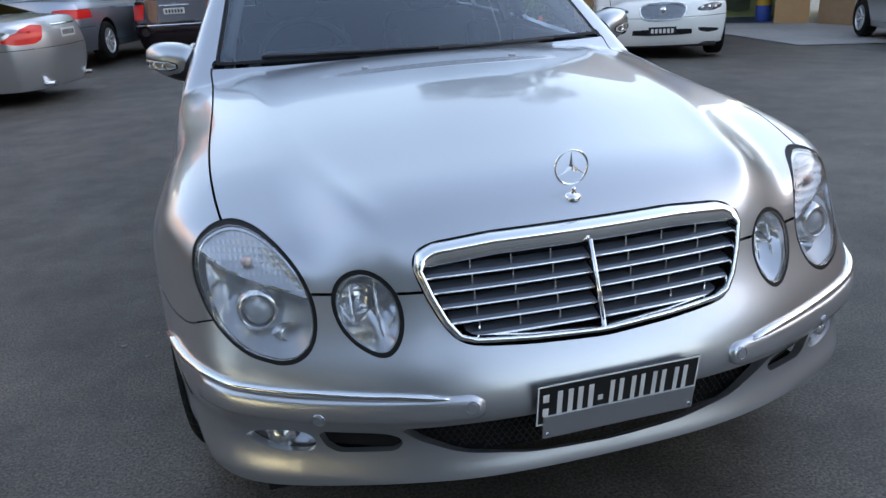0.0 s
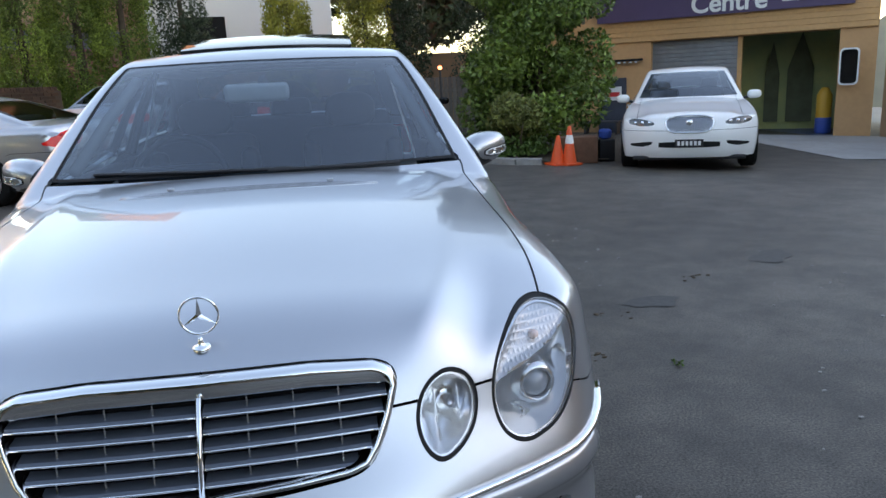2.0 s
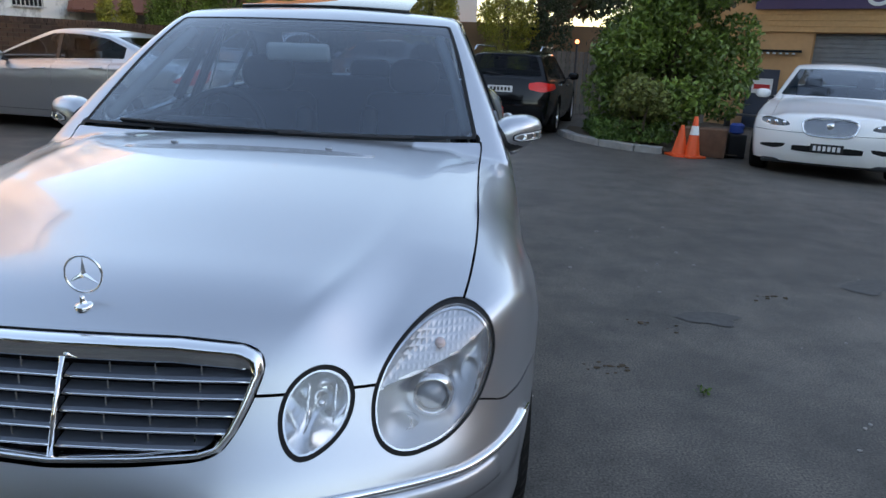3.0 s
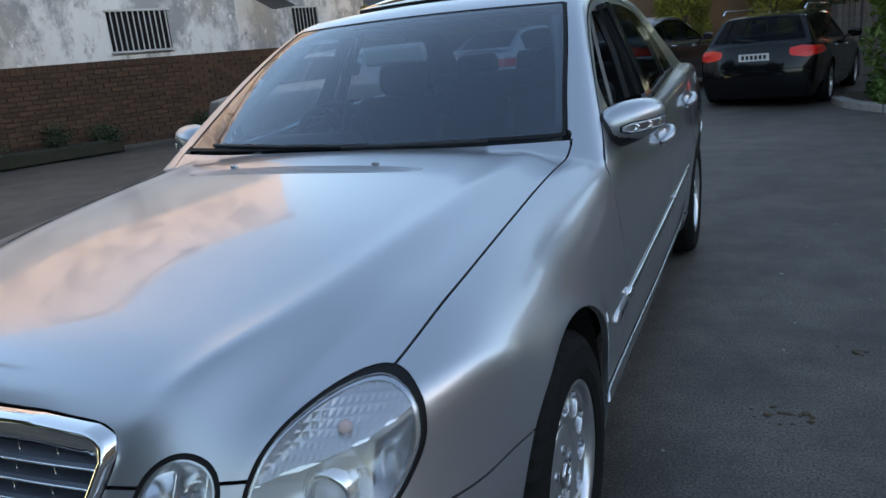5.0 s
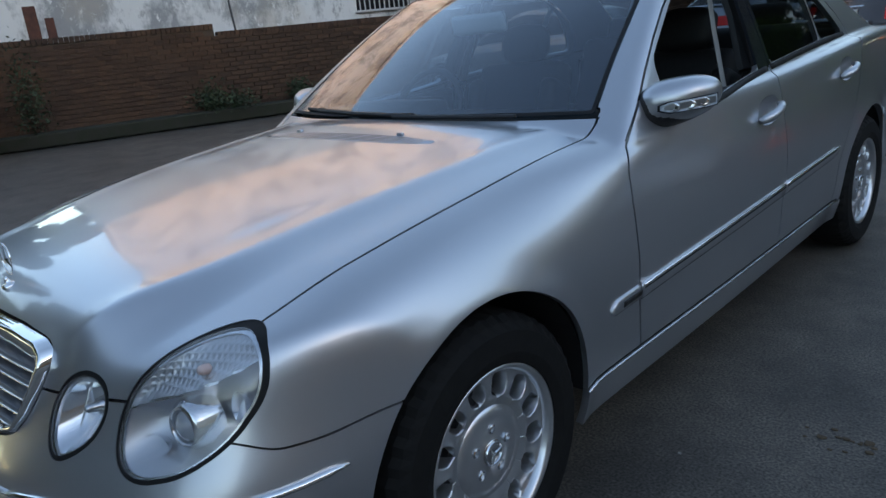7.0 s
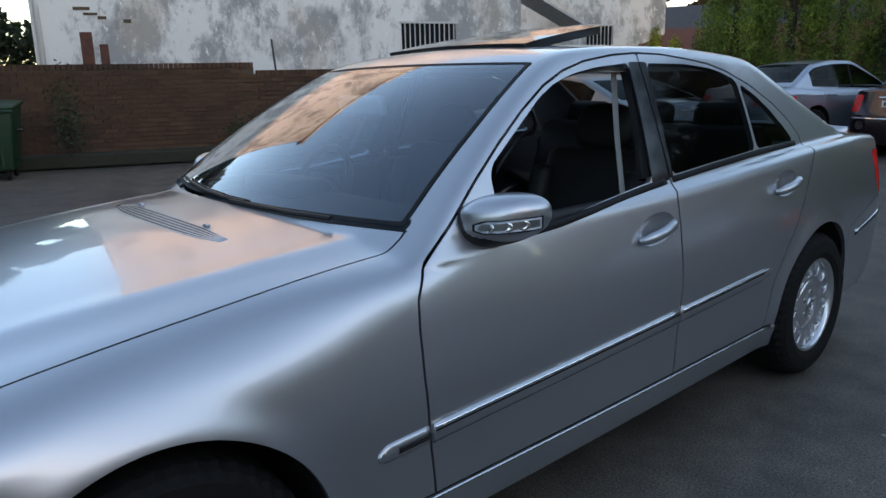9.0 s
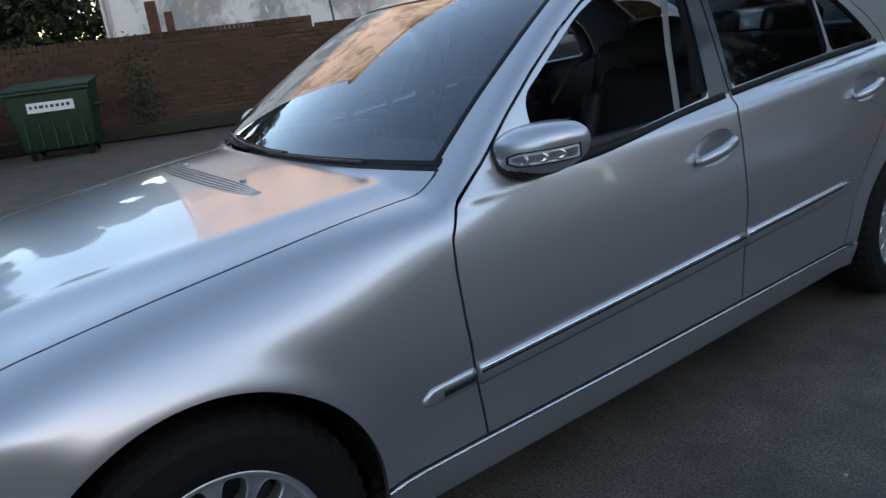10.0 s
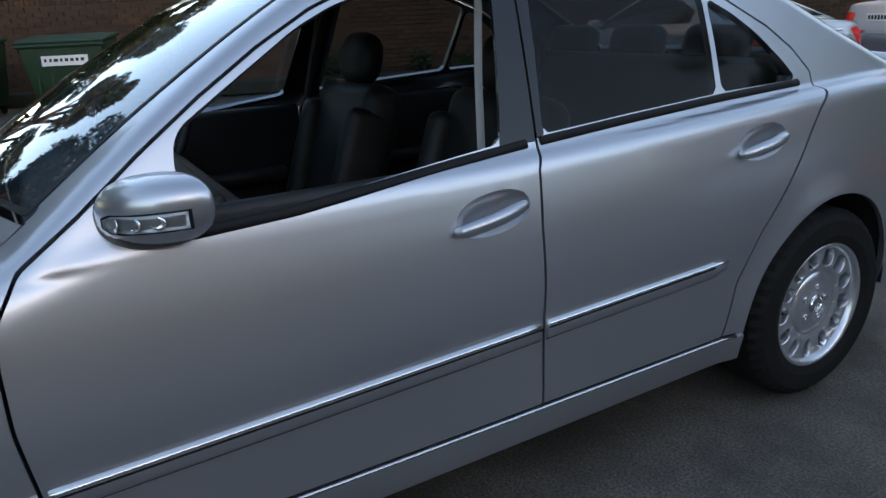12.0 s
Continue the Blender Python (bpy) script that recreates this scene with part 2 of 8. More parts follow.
def outline_field(poly, ax, ay, smooth=0):
    """The signed distance to a closed outline in two of the axes (0 x, 1 y, 2 z); below zero inside."""
    p = np.array(poly, float)
    for level in range(smooth):
        q = np.roll(p, -1, 0)
        d = np.linalg.norm(q - p, axis=1)[:, None]
        w = np.minimum(0.25, 0.016 / (level + 1) / np.maximum(d, 1e-9))
        p = np.stack([p + (q - p) * w, q - (q - p) * w], 1).reshape(-1, 2)

    def f(v):
        a, b = v[:, ax], v[:, ay]
        best = np.full(len(a), 1e9)
        ins = np.zeros(len(a), bool)
        for (x0, y0), (x1, y1) in zip(p, np.roll(p, -1, 0)):
            dx, dy = x1 - x0, y1 - y0
            l2 = dx * dx + dy * dy
            if l2 < 1e-12:
                continue
            u = np.clip(((a - x0) * dx + (b - y0) * dy) / l2, 0, 1)
            best = np.minimum(best, (a - x0 - u * dx) ** 2 + (b - y0 - u * dy) ** 2)
            if y0 != y1:
                ins ^= ((y0 > b) != (y1 > b)) & (a < dx * (b - y0) / (y1 - y0 + 1e-15) + x0)
        return np.where(ins, -1, 1) * np.sqrt(best)
    return f


def ellipse_field(c, u, w, ru, rw, power=2.0, tilt=0.0):
    """An oval about c in the plane of u and w."""
    c, u, w = (np.array(q, float) for q in (c, u, w))

    def f(v):
        a, b = (v - c) @ u, (v - c) @ w
        ca, sa = math.cos(tilt), math.sin(tilt)
        a, b = a * ca + b * sa, b * ca - a * sa
        return ((np.abs(a) / ru) ** power + (np.abs(b) / rw) ** power) ** (1 / power) * min(ru, rw) - min(ru, rw)
    return f


def both(*fields):
    return lambda v: np.maximum.reduce([g(v) for g in fields])


def either(*fields):
    return lambda v: np.minimum.reduce([g(v) for g in fields])


def rim(s, depth=0.012):
    """Gives the free edges of a shell a return flange, so that panels look thick."""
    v, nr, t = s
    e = np.concatenate([t[:, [0, 1]], t[:, [1, 2]], t[:, [2, 0]]])
    key = np.sort(e, 1)
    _, first, count = np.unique(key, axis=0, return_index=True, return_counts=True)
    b = e[first[count == 1]]
    b = b[~((np.abs(v[b[:, 0], 0]) < 2e-3) & (np.abs(v[b[:, 1], 0]) < 2e-3))]
    ids, inv = np.unique(b, return_inverse=True)
    inv = inv.reshape(-1, 2)
    m, k = len(v), len(ids)
    top, low = v[ids], v[ids] - nr[ids] * depth
    quads = np.stack([inv[:, 1] + m, inv[:, 0] + m, inv[:, 0] + m + k, inv[:, 1] + m + k], 1)
    return np.concatenate([v, top, low]), quads, nr


def panel(name, s, mat, parent, depth=0.012, mirror=False, whole=False, label="", lift=0.0):
    """A cut piece of shell as one mesh; mirror: the other side's; whole: both halves in one."""
    v, nr, t = s
    if len(t) == 0:
        return None
    if lift:
        v = v + nr * lift
    faces = [tuple(int(q) for q in f) for f in t]
    verts, norms = v, nr
    if depth:
        verts, quads, _ = rim((v, nr, t), depth)
        k = (len(verts) - len(v)) // 2
        ids_n = np.zeros((len(verts) - len(v), 3))
        faces += [tuple(int(q) for q in f) for f in quads]
        rim_n = np.zeros((len(verts), 3))
        fn = np.cross(verts[quads[:, 1]] - verts[quads[:, 0]], verts[quads[:, 2]] - verts[quads[:, 0]])
        for c in range(4):
            np.add.at(rim_n, quads[:, c], fn)
        ids_n = rim_n[len(v):]
        ids_n = ids_n / np.maximum(np.linalg.norm(ids_n, axis=1), 1e-9)[:, None]
        norms = np.concatenate([nr, ids_n])
    flip = np.array((-1, 1, 1))
    if whole:
        n = len(verts)
        faces = faces + [tuple(q + n for q in f[::-1]) for f in faces]
        verts, norms = np.concatenate([verts, verts * flip]), np.concatenate([norms, norms * flip])
    elif mirror:
        faces = [f[::-1] for f in faces]
        verts, norms = verts * flip, norms * flip
    me = mesh_of(name, verts, faces, mat, True, norms)
    return part(name, me, mat, parent, label)

# ---- shared materials ----
SILVER = paint("silver_paint", (0.50, 0.52, 0.555), metal=0.88, rough=0.31, coat_ior=1.45)
BLACK_RUBBER = material("black_rubber", (0.006, 0.006, 0.0065), rough=0.6, spec=0.3, grain=0.3, scale=60)
BLACK_PLASTIC = material("black_plastic", (0.018, 0.018, 0.02), rough=0.45, grain=0.3, scale=200, bump=0.05)
TYRE = material("tyre_rubber", (0.006, 0.006, 0.006), rough=0.8, spec=0.25, grain=0.5, scale=40, second=(0.010, 0.0098, 0.0095), bump=0.15)
CHROME = material("chrome", (0.88, 0.89, 0.90), rough=0.06, metal=1.0)
DULL_CHROME = material("brushed_chrome", (0.62, 0.64, 0.67), rough=0.22, metal=1.0)
ALLOY = material("alloy_wheel", (0.62, 0.64, 0.67), rough=0.28, metal=0.9, coat=0.6, grain=0.15, scale=30)
DARK_METAL = material("brake_metal", (0.10, 0.10, 0.105), rough=0.5, metal=0.8, grain=0.4, scale=30)
GRILLE_BLADE = material("grille_blade", (0.10, 0.115, 0.14), rough=0.32, metal=0.5)
DARK_VOID = material("dark_inside", (0.006, 0.006, 0.007), rough=0.9)
LEATHER = material("black_leather", (0.011, 0.011, 0.012), rough=0.55, grain=0.4, scale=70, bump=0.15)
WOOD_TRIM = material("burr_wood", (0.11, 0.045, 0.02), rough=0.2, grain=0.6, scale=14, coat=0.8)
PILLAR_GREY = material("grey_pillar_lining", (0.20, 0.20, 0.20), rough=0.9, grain=0.2, scale=200)
BELT_GREY = material("grey_belt_webbing", (0.34, 0.34, 0.33), rough=0.8, grain=0.2, scale=200)
GREY_CLOTH = material("light_grey_lining", (0.55, 0.55, 0.54), rough=0.9, grain=0.2, scale=200)
# the windscreen's blue veil is diffuse colour standing in for reflected blue sky
SCREEN_GLASS = clear("windscreen_glass", (0.78, 0.92, 1.0), 0.70, gloss=1.5, base=0.05, haze=0.022, sheen=(0.90, 0.95, 1.0), veil=(0.22, 0.48, 0.90))
TINT_GLASS = clear("tinted_glass", (0.80, 0.88, 0.92), 0.40, gloss=0.35)
LAMP_GLASS = clear("lamp_lens", (0.97, 0.98, 1.0), 0.95, gloss=1.5, haze=0.05)
REFLECTOR = material("lamp_reflector", (0.80, 0.82, 0.84), rough=0.13, metal=0.95)
SATIN_REFLECTOR = material("satin_reflector", (0.52, 0.54, 0.56), rough=0.34, metal=0.85)
PROJECTOR_GLASS = material("projector_glass", (0.30, 0.33, 0.37), rough=0.06, coat=1.0, spec=0.9)
LAMP_GREY = material("lamp_housing_grey", (0.86, 0.87, 0.88), rough=0.3, metal=0.1)
def prismatic():
    """Clear indicator plastic with a fine moulded grid of prisms."""
    m = material("prismatic_lens", (0.44, 0.46, 0.48), rough=0.18, metal=0.6, coat=1.0)
    t = m.node_tree
    co = t.nodes.new("ShaderNodeTexCoord")
    sep = t.nodes.new("ShaderNodeSeparateXYZ")
    t.links.new(co.outputs["Object"], sep.inputs[0])
    waves = []
    for out, freq in (("X", 2 * math.pi / 0.0105), ("Z", 2 * math.pi / 0.0125)):
        k = t.nodes.new("ShaderNodeMath")
        k.operation, k.inputs[1].default_value = "MULTIPLY", freq
        t.links.new(sep.outputs[out], k.inputs[0])
        w = t.nodes.new("ShaderNodeMath")
        w.operation = "SINE"
        t.links.new(k.outputs[0], w.inputs[0])
        waves.append(w)
    add = t.nodes.new("ShaderNodeMath")
    add.operation = "MAXIMUM"
    t.links.new(waves[0].outputs[0], add.inputs[0])
    t.links.new(waves[1].outputs[0], add.inputs[1])
    bp = t.nodes.new("ShaderNodeBump")
    bp.inputs["Strength"].default_value, bp.inputs["Distance"].default_value = 0.35, 0.0025
    t.links.new(add.outputs[0], bp.inputs["Height"])
    t.links.new(bp.outputs[0], t.nodes["Principled BSDF"].inputs["Normal"])
    return m


PRISM = prismatic()
RED_LENS = material("red_lamp_lens", (0.80, 0.016, 0.012), rough=0.25, coat=0.3, spec=0.4)
PLATE_BLACK = material("plate_black", (0.012, 0.012, 0.013), rough=0.4)
PLATE_WHITE = material("plate_white", (0.72, 0.72, 0.71), rough=0.45)
PILLAR_GLOSS = material("gloss_black_trim", (0.012, 0.014, 0.018), rough=0.08, spec=0.45)

# ---- the silver saloon: nose at y = 0, rear at y = 4.82, wheels at y = 0.835 and 3.69 ----
H_W = spline([(0.0, 0.80), (0.4, 0.866), (0.835, 0.894), (1.3, 0.893), (2.0, 0.895), (2.8, 0.896), (3.5, 0.894), (4.0, 0.880), (4.5, 0.845), (4.85, 0.79)])
H_DX = spline([(0.05, -0.10), (0.14, -0.068), (0.22, -0.042), (0.30, -0.026), (0.42, -0.016), (0.54, -0.004), (0.62, 0.0), (0.70, -0.006), (0.78, -0.018), (0.86, -0.036), (0.93, -0.057), (1.0, -0.090)])
H_WING = spline([(0.55, 0.0), (0.66, 0.0), (0.72, -0.006), (0.78, -0.020), (0.84, -0.042), (0.90, -0.060), (1.0, -0.072)])
H_BELT = spline([(0.3, 0.0), (1.6, 0.0), (2.6, 0.035), (3.6, 0.085), (4.8, 0.10)])
H_HOOD = spline([(0.05, 0.660), (0.14, 0.735), (0.21, 0.785), (0.40, 0.842), (0.70, 0.896), (1.0, 0.935), (1.4, 0.972), (1.8, 0.995), (2.4, 1.0), (3.4, 1.04), (4.0, 1.062), (4.45, 1.052), (4.80, 1.005)])
H_SCREEN = spline([(1.0, 0.665), (1.40, 0.968), (1.7, 1.165), (2.0, 1.332), (2.2, 1.420), (2.5, 1.52), (3.0, 1.64)])
H_ROOF = spline([(1.6, 1.315), (2.0, 1.395), (2.3, 1.436), (2.7, 1.454), (3.1, 1.448), (3.5, 1.415), (4.0, 1.34)])
H_BACK = spline([(3.0, 1.66), (3.4, 1.475), (3.6, 1.375), (3.9, 1.225), (4.2, 1.085), (4.5, 0.95)])
H_FRONT = spline([(0.10, 0.10), (0.18, 0.040), (0.245, 0.017), (0.280, 0.013), (0.312, 0.025), (0.345, 0.033), (0.385, 0.026), (0.420, 0.005), (0.46, 0.004), (0.52, 0.030), (0.57, 0.062), (0.63, 0.095), (0.70, 0.126), (0.80, 0.18)])
H_SWEEP = spline([(0.0, 0.0), (0.2, 0.006), (0.4, 0.040), (0.55, 0.098), (0.68, 0.160), (0.78, 0.242), (0.86, 0.40), (0.95, 0.72)])
H_CREASE = spline([(0.12, 0.385), (0.19, 0.415), (0.28, 0.450), (0.43, 0.492), (0.80, 0.562), (1.2, 0.600), (1.6, 0.625)])
H_REAR = spline([(0.15, 4.72), (0.3, 4.80), (0.5, 4.82), (0.65, 4.80), (0.9, 4.74), (1.05, 4.72)])


def hero_f(x, y, z):
    x = np.abs(x)
    zz = z - H_BELT(y)
    arch = np.minimum(np.hypot(y - 0.835, z - 0.33), np.hypot(y - 3.69, z - 0.33))
    side = x - (H_W(y) + H_DX(zz) + step(y, 1.46, 0.95) * H_WING(np.maximum(z, 0.60)) + 0.012 * bell(arch, 0.36, 0.05))
    # hood: flat between two creases that spread from the grille to the screen, lower outside them
    crease = H_CREASE(np.clip(y, 0.12, 1.6))
    fade = step(y, 1.75, 1.45)
    out = step(x - crease, -0.02, 0.12)
    edge = 0.024 * (x / 0.5) ** 2 * (0.6 + 0.4 * fade)
    nose = step(y, 0.62, 0.16)
    drop = edge + fade * (0.007 + 0.050 * nose) * out - (0.0035 + 0.004 * nose) * fade * bell(x, crease, 0.045)
    top = z - (H_HOOD(y) - drop)
    front = (H_FRONT(z) + H_SWEEP(x)) - y
    rear = y - (H_REAR(z) - 0.30 * (x / 0.85) ** 3)
    low = smax(smax(side, top, 0.05 + 0.10 * step(y, 1.9, 1.1)), smax(front, rear, 0.01), 0.06)
    g_side = x - (0.815 - 0.025 * step(y, 2.6, 4.2) - 0.42 * (z - 0.96) - 0.10 * np.maximum(z - 0.96, 0) ** 2)
    ys = y - 0.27 * x * x
    yb = y + 0.22 * x * x
    g_top = smax(smax(z - H_SCREEN(ys), z - H_BACK(yb), 0.05), z - (H_ROOF(y) - 0.085 * x * x), 0.05)
    green = smax(smax(g_side, g_top, 0.055), 0.90 - z, 0.01)
    return smax(smin(low, green, 0.02), 0.155 - z, 0.02)

import functools

hero = thing("car", "silver four-door saloon car with chrome grille on the asphalt", "car")
ZB = 0.335  # wheel arch middle height
DOOR_TOP = [(1.621, 0.977), (1.74, 1.066), (1.864, 1.151), (2.0, 1.235), (2.129, 1.303), (2.24, 1.345), (2.359, 1.374), (2.52, 1.394), (2.666, 1.402), (2.82, 1.398), (2.966, 1.384), (3.12, 1.365), (3.245, 1.336), (3.40, 1.278), (3.542, 1.200), (3.63, 1.13), (3.685, 1.06)]
B_JOINT = [(2.666, 1.402), (2.603, 0.971), (2.580, 0.93), (2.566, 0.80), (2.561, 0.567), (2.574, 0.352), (2.576, 0.318)]
FRONT_EDGE = [(1.500, 0.318), (1.490, 0.40), (1.473, 0.50), (1.457, 0.65), (1.458, 0.76), (1.468, 0.83), (1.515, 0.905)]
REAR_EDGE = [(3.675, 1.01), (3.615, 0.965), (3.555, 0.90), (3.49, 0.818), (3.34, 0.643), (3.268, 0.501), (3.243, 0.322)]
FRONT_DOOR = outline_field(FRONT_EDGE + DOOR_TOP[:9] + B_JOINT[1:], 1, 2)
REAR_DOOR = outline_field(B_JOINT[::-1] + DOOR_TOP[9:] + REAR_EDGE, 1, 2)
FRONT_WINDOW = outline_field([(1.792, 0.928), (1.797, 1.06), (1.815, 1.10), (1.92, 1.165), (2.09, 1.268), (2.18, 1.308), (2.28, 1.335), (2.42, 1.356), (2.598, 1.368), (2.555, 1.18), (2.505, 0.992), (2.22, 0.962), (1.99, 0.939)], 1, 2, 1)
REAR_WINDOW = outline_field([(2.700, 1.367), (2.95, 1.364), (3.12, 1.348), (3.20, 1.332), (3.298, 1.298), (3.278, 1.17), (3.250, 1.034), (2.90, 1.016), (2.628, 0.999), (2.665, 1.18)], 1, 2, 1)
QUARTER_WINDOW = outline_field([(3.314, 1.288), (3.40, 1.245), (3.485, 1.185), (3.57, 1.10), (3.612, 1.043), (3.272, 1.036), (3.298, 1.17)], 1, 2, 1)
HEAD = [(0.718, 0.763), (0.768, 0.738), (0.781, 0.672), (0.752, 0.595), (0.697, 0.549), (0.618, 0.534), (0.570, 0.563), (0.556, 0.625), (0.575, 0.690), (0.612, 0.735), (0.662, 0.760)]
SMALL = [(0.470, 0.693), (0.506, 0.672), (0.517, 0.630), (0.499, 0.582), (0.443, 0.548), (0.410, 0.570), (0.396, 0.615), (0.406, 0.660), (0.436, 0.689)]
near_nose = lambda v: v[:, 1] - 0.62
HEAD_F = both(outline_field(HEAD, 0, 2, 2), near_nose)
SMALL_F = both(outline_field(SMALL, 0, 2, 2), near_nose)
GRILLE_LINE = [(0.0, 0.742), (0.20, 0.742), (0.318, 0.734), (0.348, 0.722), (0.356, 0.700), (0.340, 0.650), (0.318, 0.602), (0.295, 0.572), (0.262, 0.562), (0.15, 0.553), (0.0, 0.546)]
GRILLE_F = both(outline_field(GRILLE_LINE + [(-x, z) for x, z in GRILLE_LINE[-2:0:-1]], 0, 2, 1), near_nose)
LOW_GRILLE = [(0.0, 0.412), (0.30, 0.412), (0.432, 0.406), (0.400, 0.368), (0.31, 0.330), (0.16, 0.311), (0.0, 0.306)]
LOW_F = both(outline_field(LOW_GRILLE + [(-x, z) for x, z in LOW_GRILLE[-2:0:-1]], 0, 2, 1), near_nose)
FOG_F = both(outline_field([(0.738, 0.358), (0.700, 0.384), (0.61, 0.390), (0.582, 0.364), (0.590, 0.330), (0.648, 0.326), (0.708, 0.338)], 0, 2, 2), near_nose)
SLOT_F = both(outline_field([(0.588, 0.388), (0.452, 0.388), (0.420, 0.370), (0.428, 0.342), (0.564, 0.334)], 0, 2, 1), near_nose)
edge_x = spline([(0.30, 0.690), (0.405, 0.712), (0.55, 0.729), (0.75, 0.736), (1.0, 0.733), (1.3, 0.731), (1.6, 0.738)])
cowl_y = lambda x: 1.372 + 0.26 * x * x
HOOD_F = lambda v: np.maximum.reduce([v[:, 0] - edge_x(v[:, 1]), v[:, 1] - cowl_y(v[:, 0]) - 0.026, 0.655 - v[:, 2]])
BUMPER_F = lambda v: np.maximum(v[:, 2] - np.where(v[:, 1] < 0.26, 0.655, 0.0) - np.where(v[:, 1] < 0.26, 0.0, 0.600 - 0.028 * step(v[:, 1], 0.27, 0.36) + 0.012 * step(v[:, 1], 0.40, 0.56)), v[:, 1] - 0.65)
ARCH_F = lambda v: np.minimum(np.hypot(v[:, 1] - 0.840, v[:, 2] - ZB), np.hypot(v[:, 1] - 3.69, v[:, 2] - ZB)) - 0.362
screen_edge = spline([(1.40, 0.735), (1.56, 0.715), (1.67, 0.690), (1.88, 0.646), (2.05, 0.606), (2.25, 0.555)])
SCREEN_F = lambda v: np.maximum.reduce([v[:, 0] - screen_edge(v[:, 1]), cowl_y(v[:, 0]) + 0.036 - v[:, 1], v[:, 1] - (2.105 + 0.22 * v[:, 0] ** 2)])
back_edge = spline([(3.4, 0.52), (3.6, 0.545), (3.9, 0.60), (4.2, 0.665)])
BACK_F = lambda v: np.maximum.reduce([v[:, 0] - back_edge(v[:, 1]), (3.53 - 0.12 * v[:, 0] ** 2) - v[:, 1], v[:, 1] - (4.18 - 0.2 * v[:, 0] ** 2), 0.95 - v[:, 2]])
ROOF_F = lambda v: np.maximum.reduce([v[:, 0] - 0.385, 2.33 + 0.1 * v[:, 0] ** 2 - v[:, 1], v[:, 1] - 2.78, 1.2 - v[:, 2]])
TAIL_F = both(outline_field([(4.345, 0.950), (4.75, 0.955), (4.95, 0.955), (4.95, 0.72), (4.60, 0.725), (4.43, 0.735), (4.385, 0.80), (4.365, 0.87)], 1, 2, 1), lambda v: 0.48 - v[:, 0], lambda v: 4.30 - v[:, 1])
TRUNK_F = lambda v: np.maximum.reduce([v[:, 0] - 0.68, 4.20 - 0.2 * v[:, 0] ** 2 - v[:, 1], 0.66 - v[:, 2]])
REAR_BUMPER_F = lambda v: np.maximum(v[:, 2] - 0.617 - 0.30 * np.clip(v[:, 1] - 4.03, 0, 0.35), 4.03 - v[:, 1])
SILL_F = lambda v: np.maximum.reduce([v[:, 2] - 0.318, 1.16 - v[:, 1], v[:, 1] - 3.36])

S = shell(hero_f, 0.9, 3.9, 0.55, 280, 200, 110)
S = cut(S, lambda v: np.where(v[:, 1] < 0.6, 0.278 - 0.025 * step(np.abs(v[:, 0]), 0.35, 0.75), np.where(v[:, 1] > 4.0, 0.24, 0.222)) - v[:, 2])[0]
S = cut(S, ARCH_F)[1]
S = cut(S, lambda v: GRILLE_F(v) - 0.007)[1]
S = cut(S, LOW_F)[1]
S = cut(S, SLOT_F)[1]
head_lens, S = cut(S, HEAD_F)
small_lens, S = cut(S, SMALL_F)
fog_lens, S = cut(S, FOG_F)
head_ring, S = cut(S, lambda v: HEAD_F(v) - 0.008)
small_ring, S = cut(S, lambda v: SMALL_F(v) - 0.0085)
screen, S = gap(S, SCREEN_F)
back_glass, S = gap(S, BACK_F)
sunroof_hole, S = gap(S, ROOF_F)
front_glass, S = cut(S, FRONT_WINDOW)
rear_glass, S = cut(S, REAR_WINDOW)
quarter_glass, S = cut(S, QUARTER_WINDOW)
hood, S = gap(S, HOOD_F, 0.0055)
S = cut(S, lambda v: np.maximum.reduce([np.abs(v[:, 0]) - 0.73, cowl_y(v[:, 0]) - v[:, 1], v[:, 1] - cowl_y(v[:, 0]) - 0.06, 0.80 - v[:, 2]]))[1]
bumper, S = gap(S, BUMPER_F)
front_door, S = gap(S, FRONT_DOOR, 0.007)
rear_door, S = gap(S, REAR_DOOR, 0.007)
pillar_f, front_door = cut(front_door, outline_field([(2.500, 0.985), (2.596, 1.372), (2.70, 1.372), (2.66, 0.985)], 1, 2))
pillar_r, rear_door = cut(rear_door, outline_field([(2.55, 0.992), (2.62, 1.372), (2.704, 1.372), (2.630, 0.992)], 1, 2))
HANDLES = ((2.436, 0.838), (3.340, 0.886))
BOWLS = [ellipse_field((0, hy + 0.004, hz + 0.014), (0, 1, 0), (0, 0, 1), 0.100, 0.046, 2.2, 0.12) for hy, hz in HANDLES]
front_door = cut(front_door, BOWLS[0])[1]
rear_door = cut(rear_door, BOWLS[1])[1]
tail, S = gap(S, TAIL_F)
rear_bumper, S = gap(S, REAR_BUMPER_F)
trunk, S = gap(S, TRUNK_F)
sill, S = gap(S, SILL_F, 0.003)
fender, S = cut(S, lambda v: np.maximum(v[:, 1] - 1.62, v[:, 2] - 0.985))
body = part("body", panel("body", S, SILVER, None, 0.015, whole=True).data, SILVER, hero)
for o in [o for o in scene.objects if o.name.startswith("body") and o.parent is None]:
    bpy.data.objects.remove(o)
hood_ob = panel("bonnet", hood, SILVER, hero, 0.015, whole=True)
bumper_ob = panel("front_bumper", bumper, SILVER, hero, 0.02, whole=True)
panel("rear_bumper", rear_bumper, SILVER, hero, 0.02, whole=True)
panel("boot_lid", trunk, SILVER, hero, 0.015, whole=True)
screen_ob = panel("windscreen", screen, SCREEN_GLASS, hero, 0.004, whole=True, label="large raked windscreen with a dark edge")
back_ob = panel("rear_window", back_glass, TINT_GLASS, hero, 0.004, whole=True, label="dark tinted rear window")
doors = {}
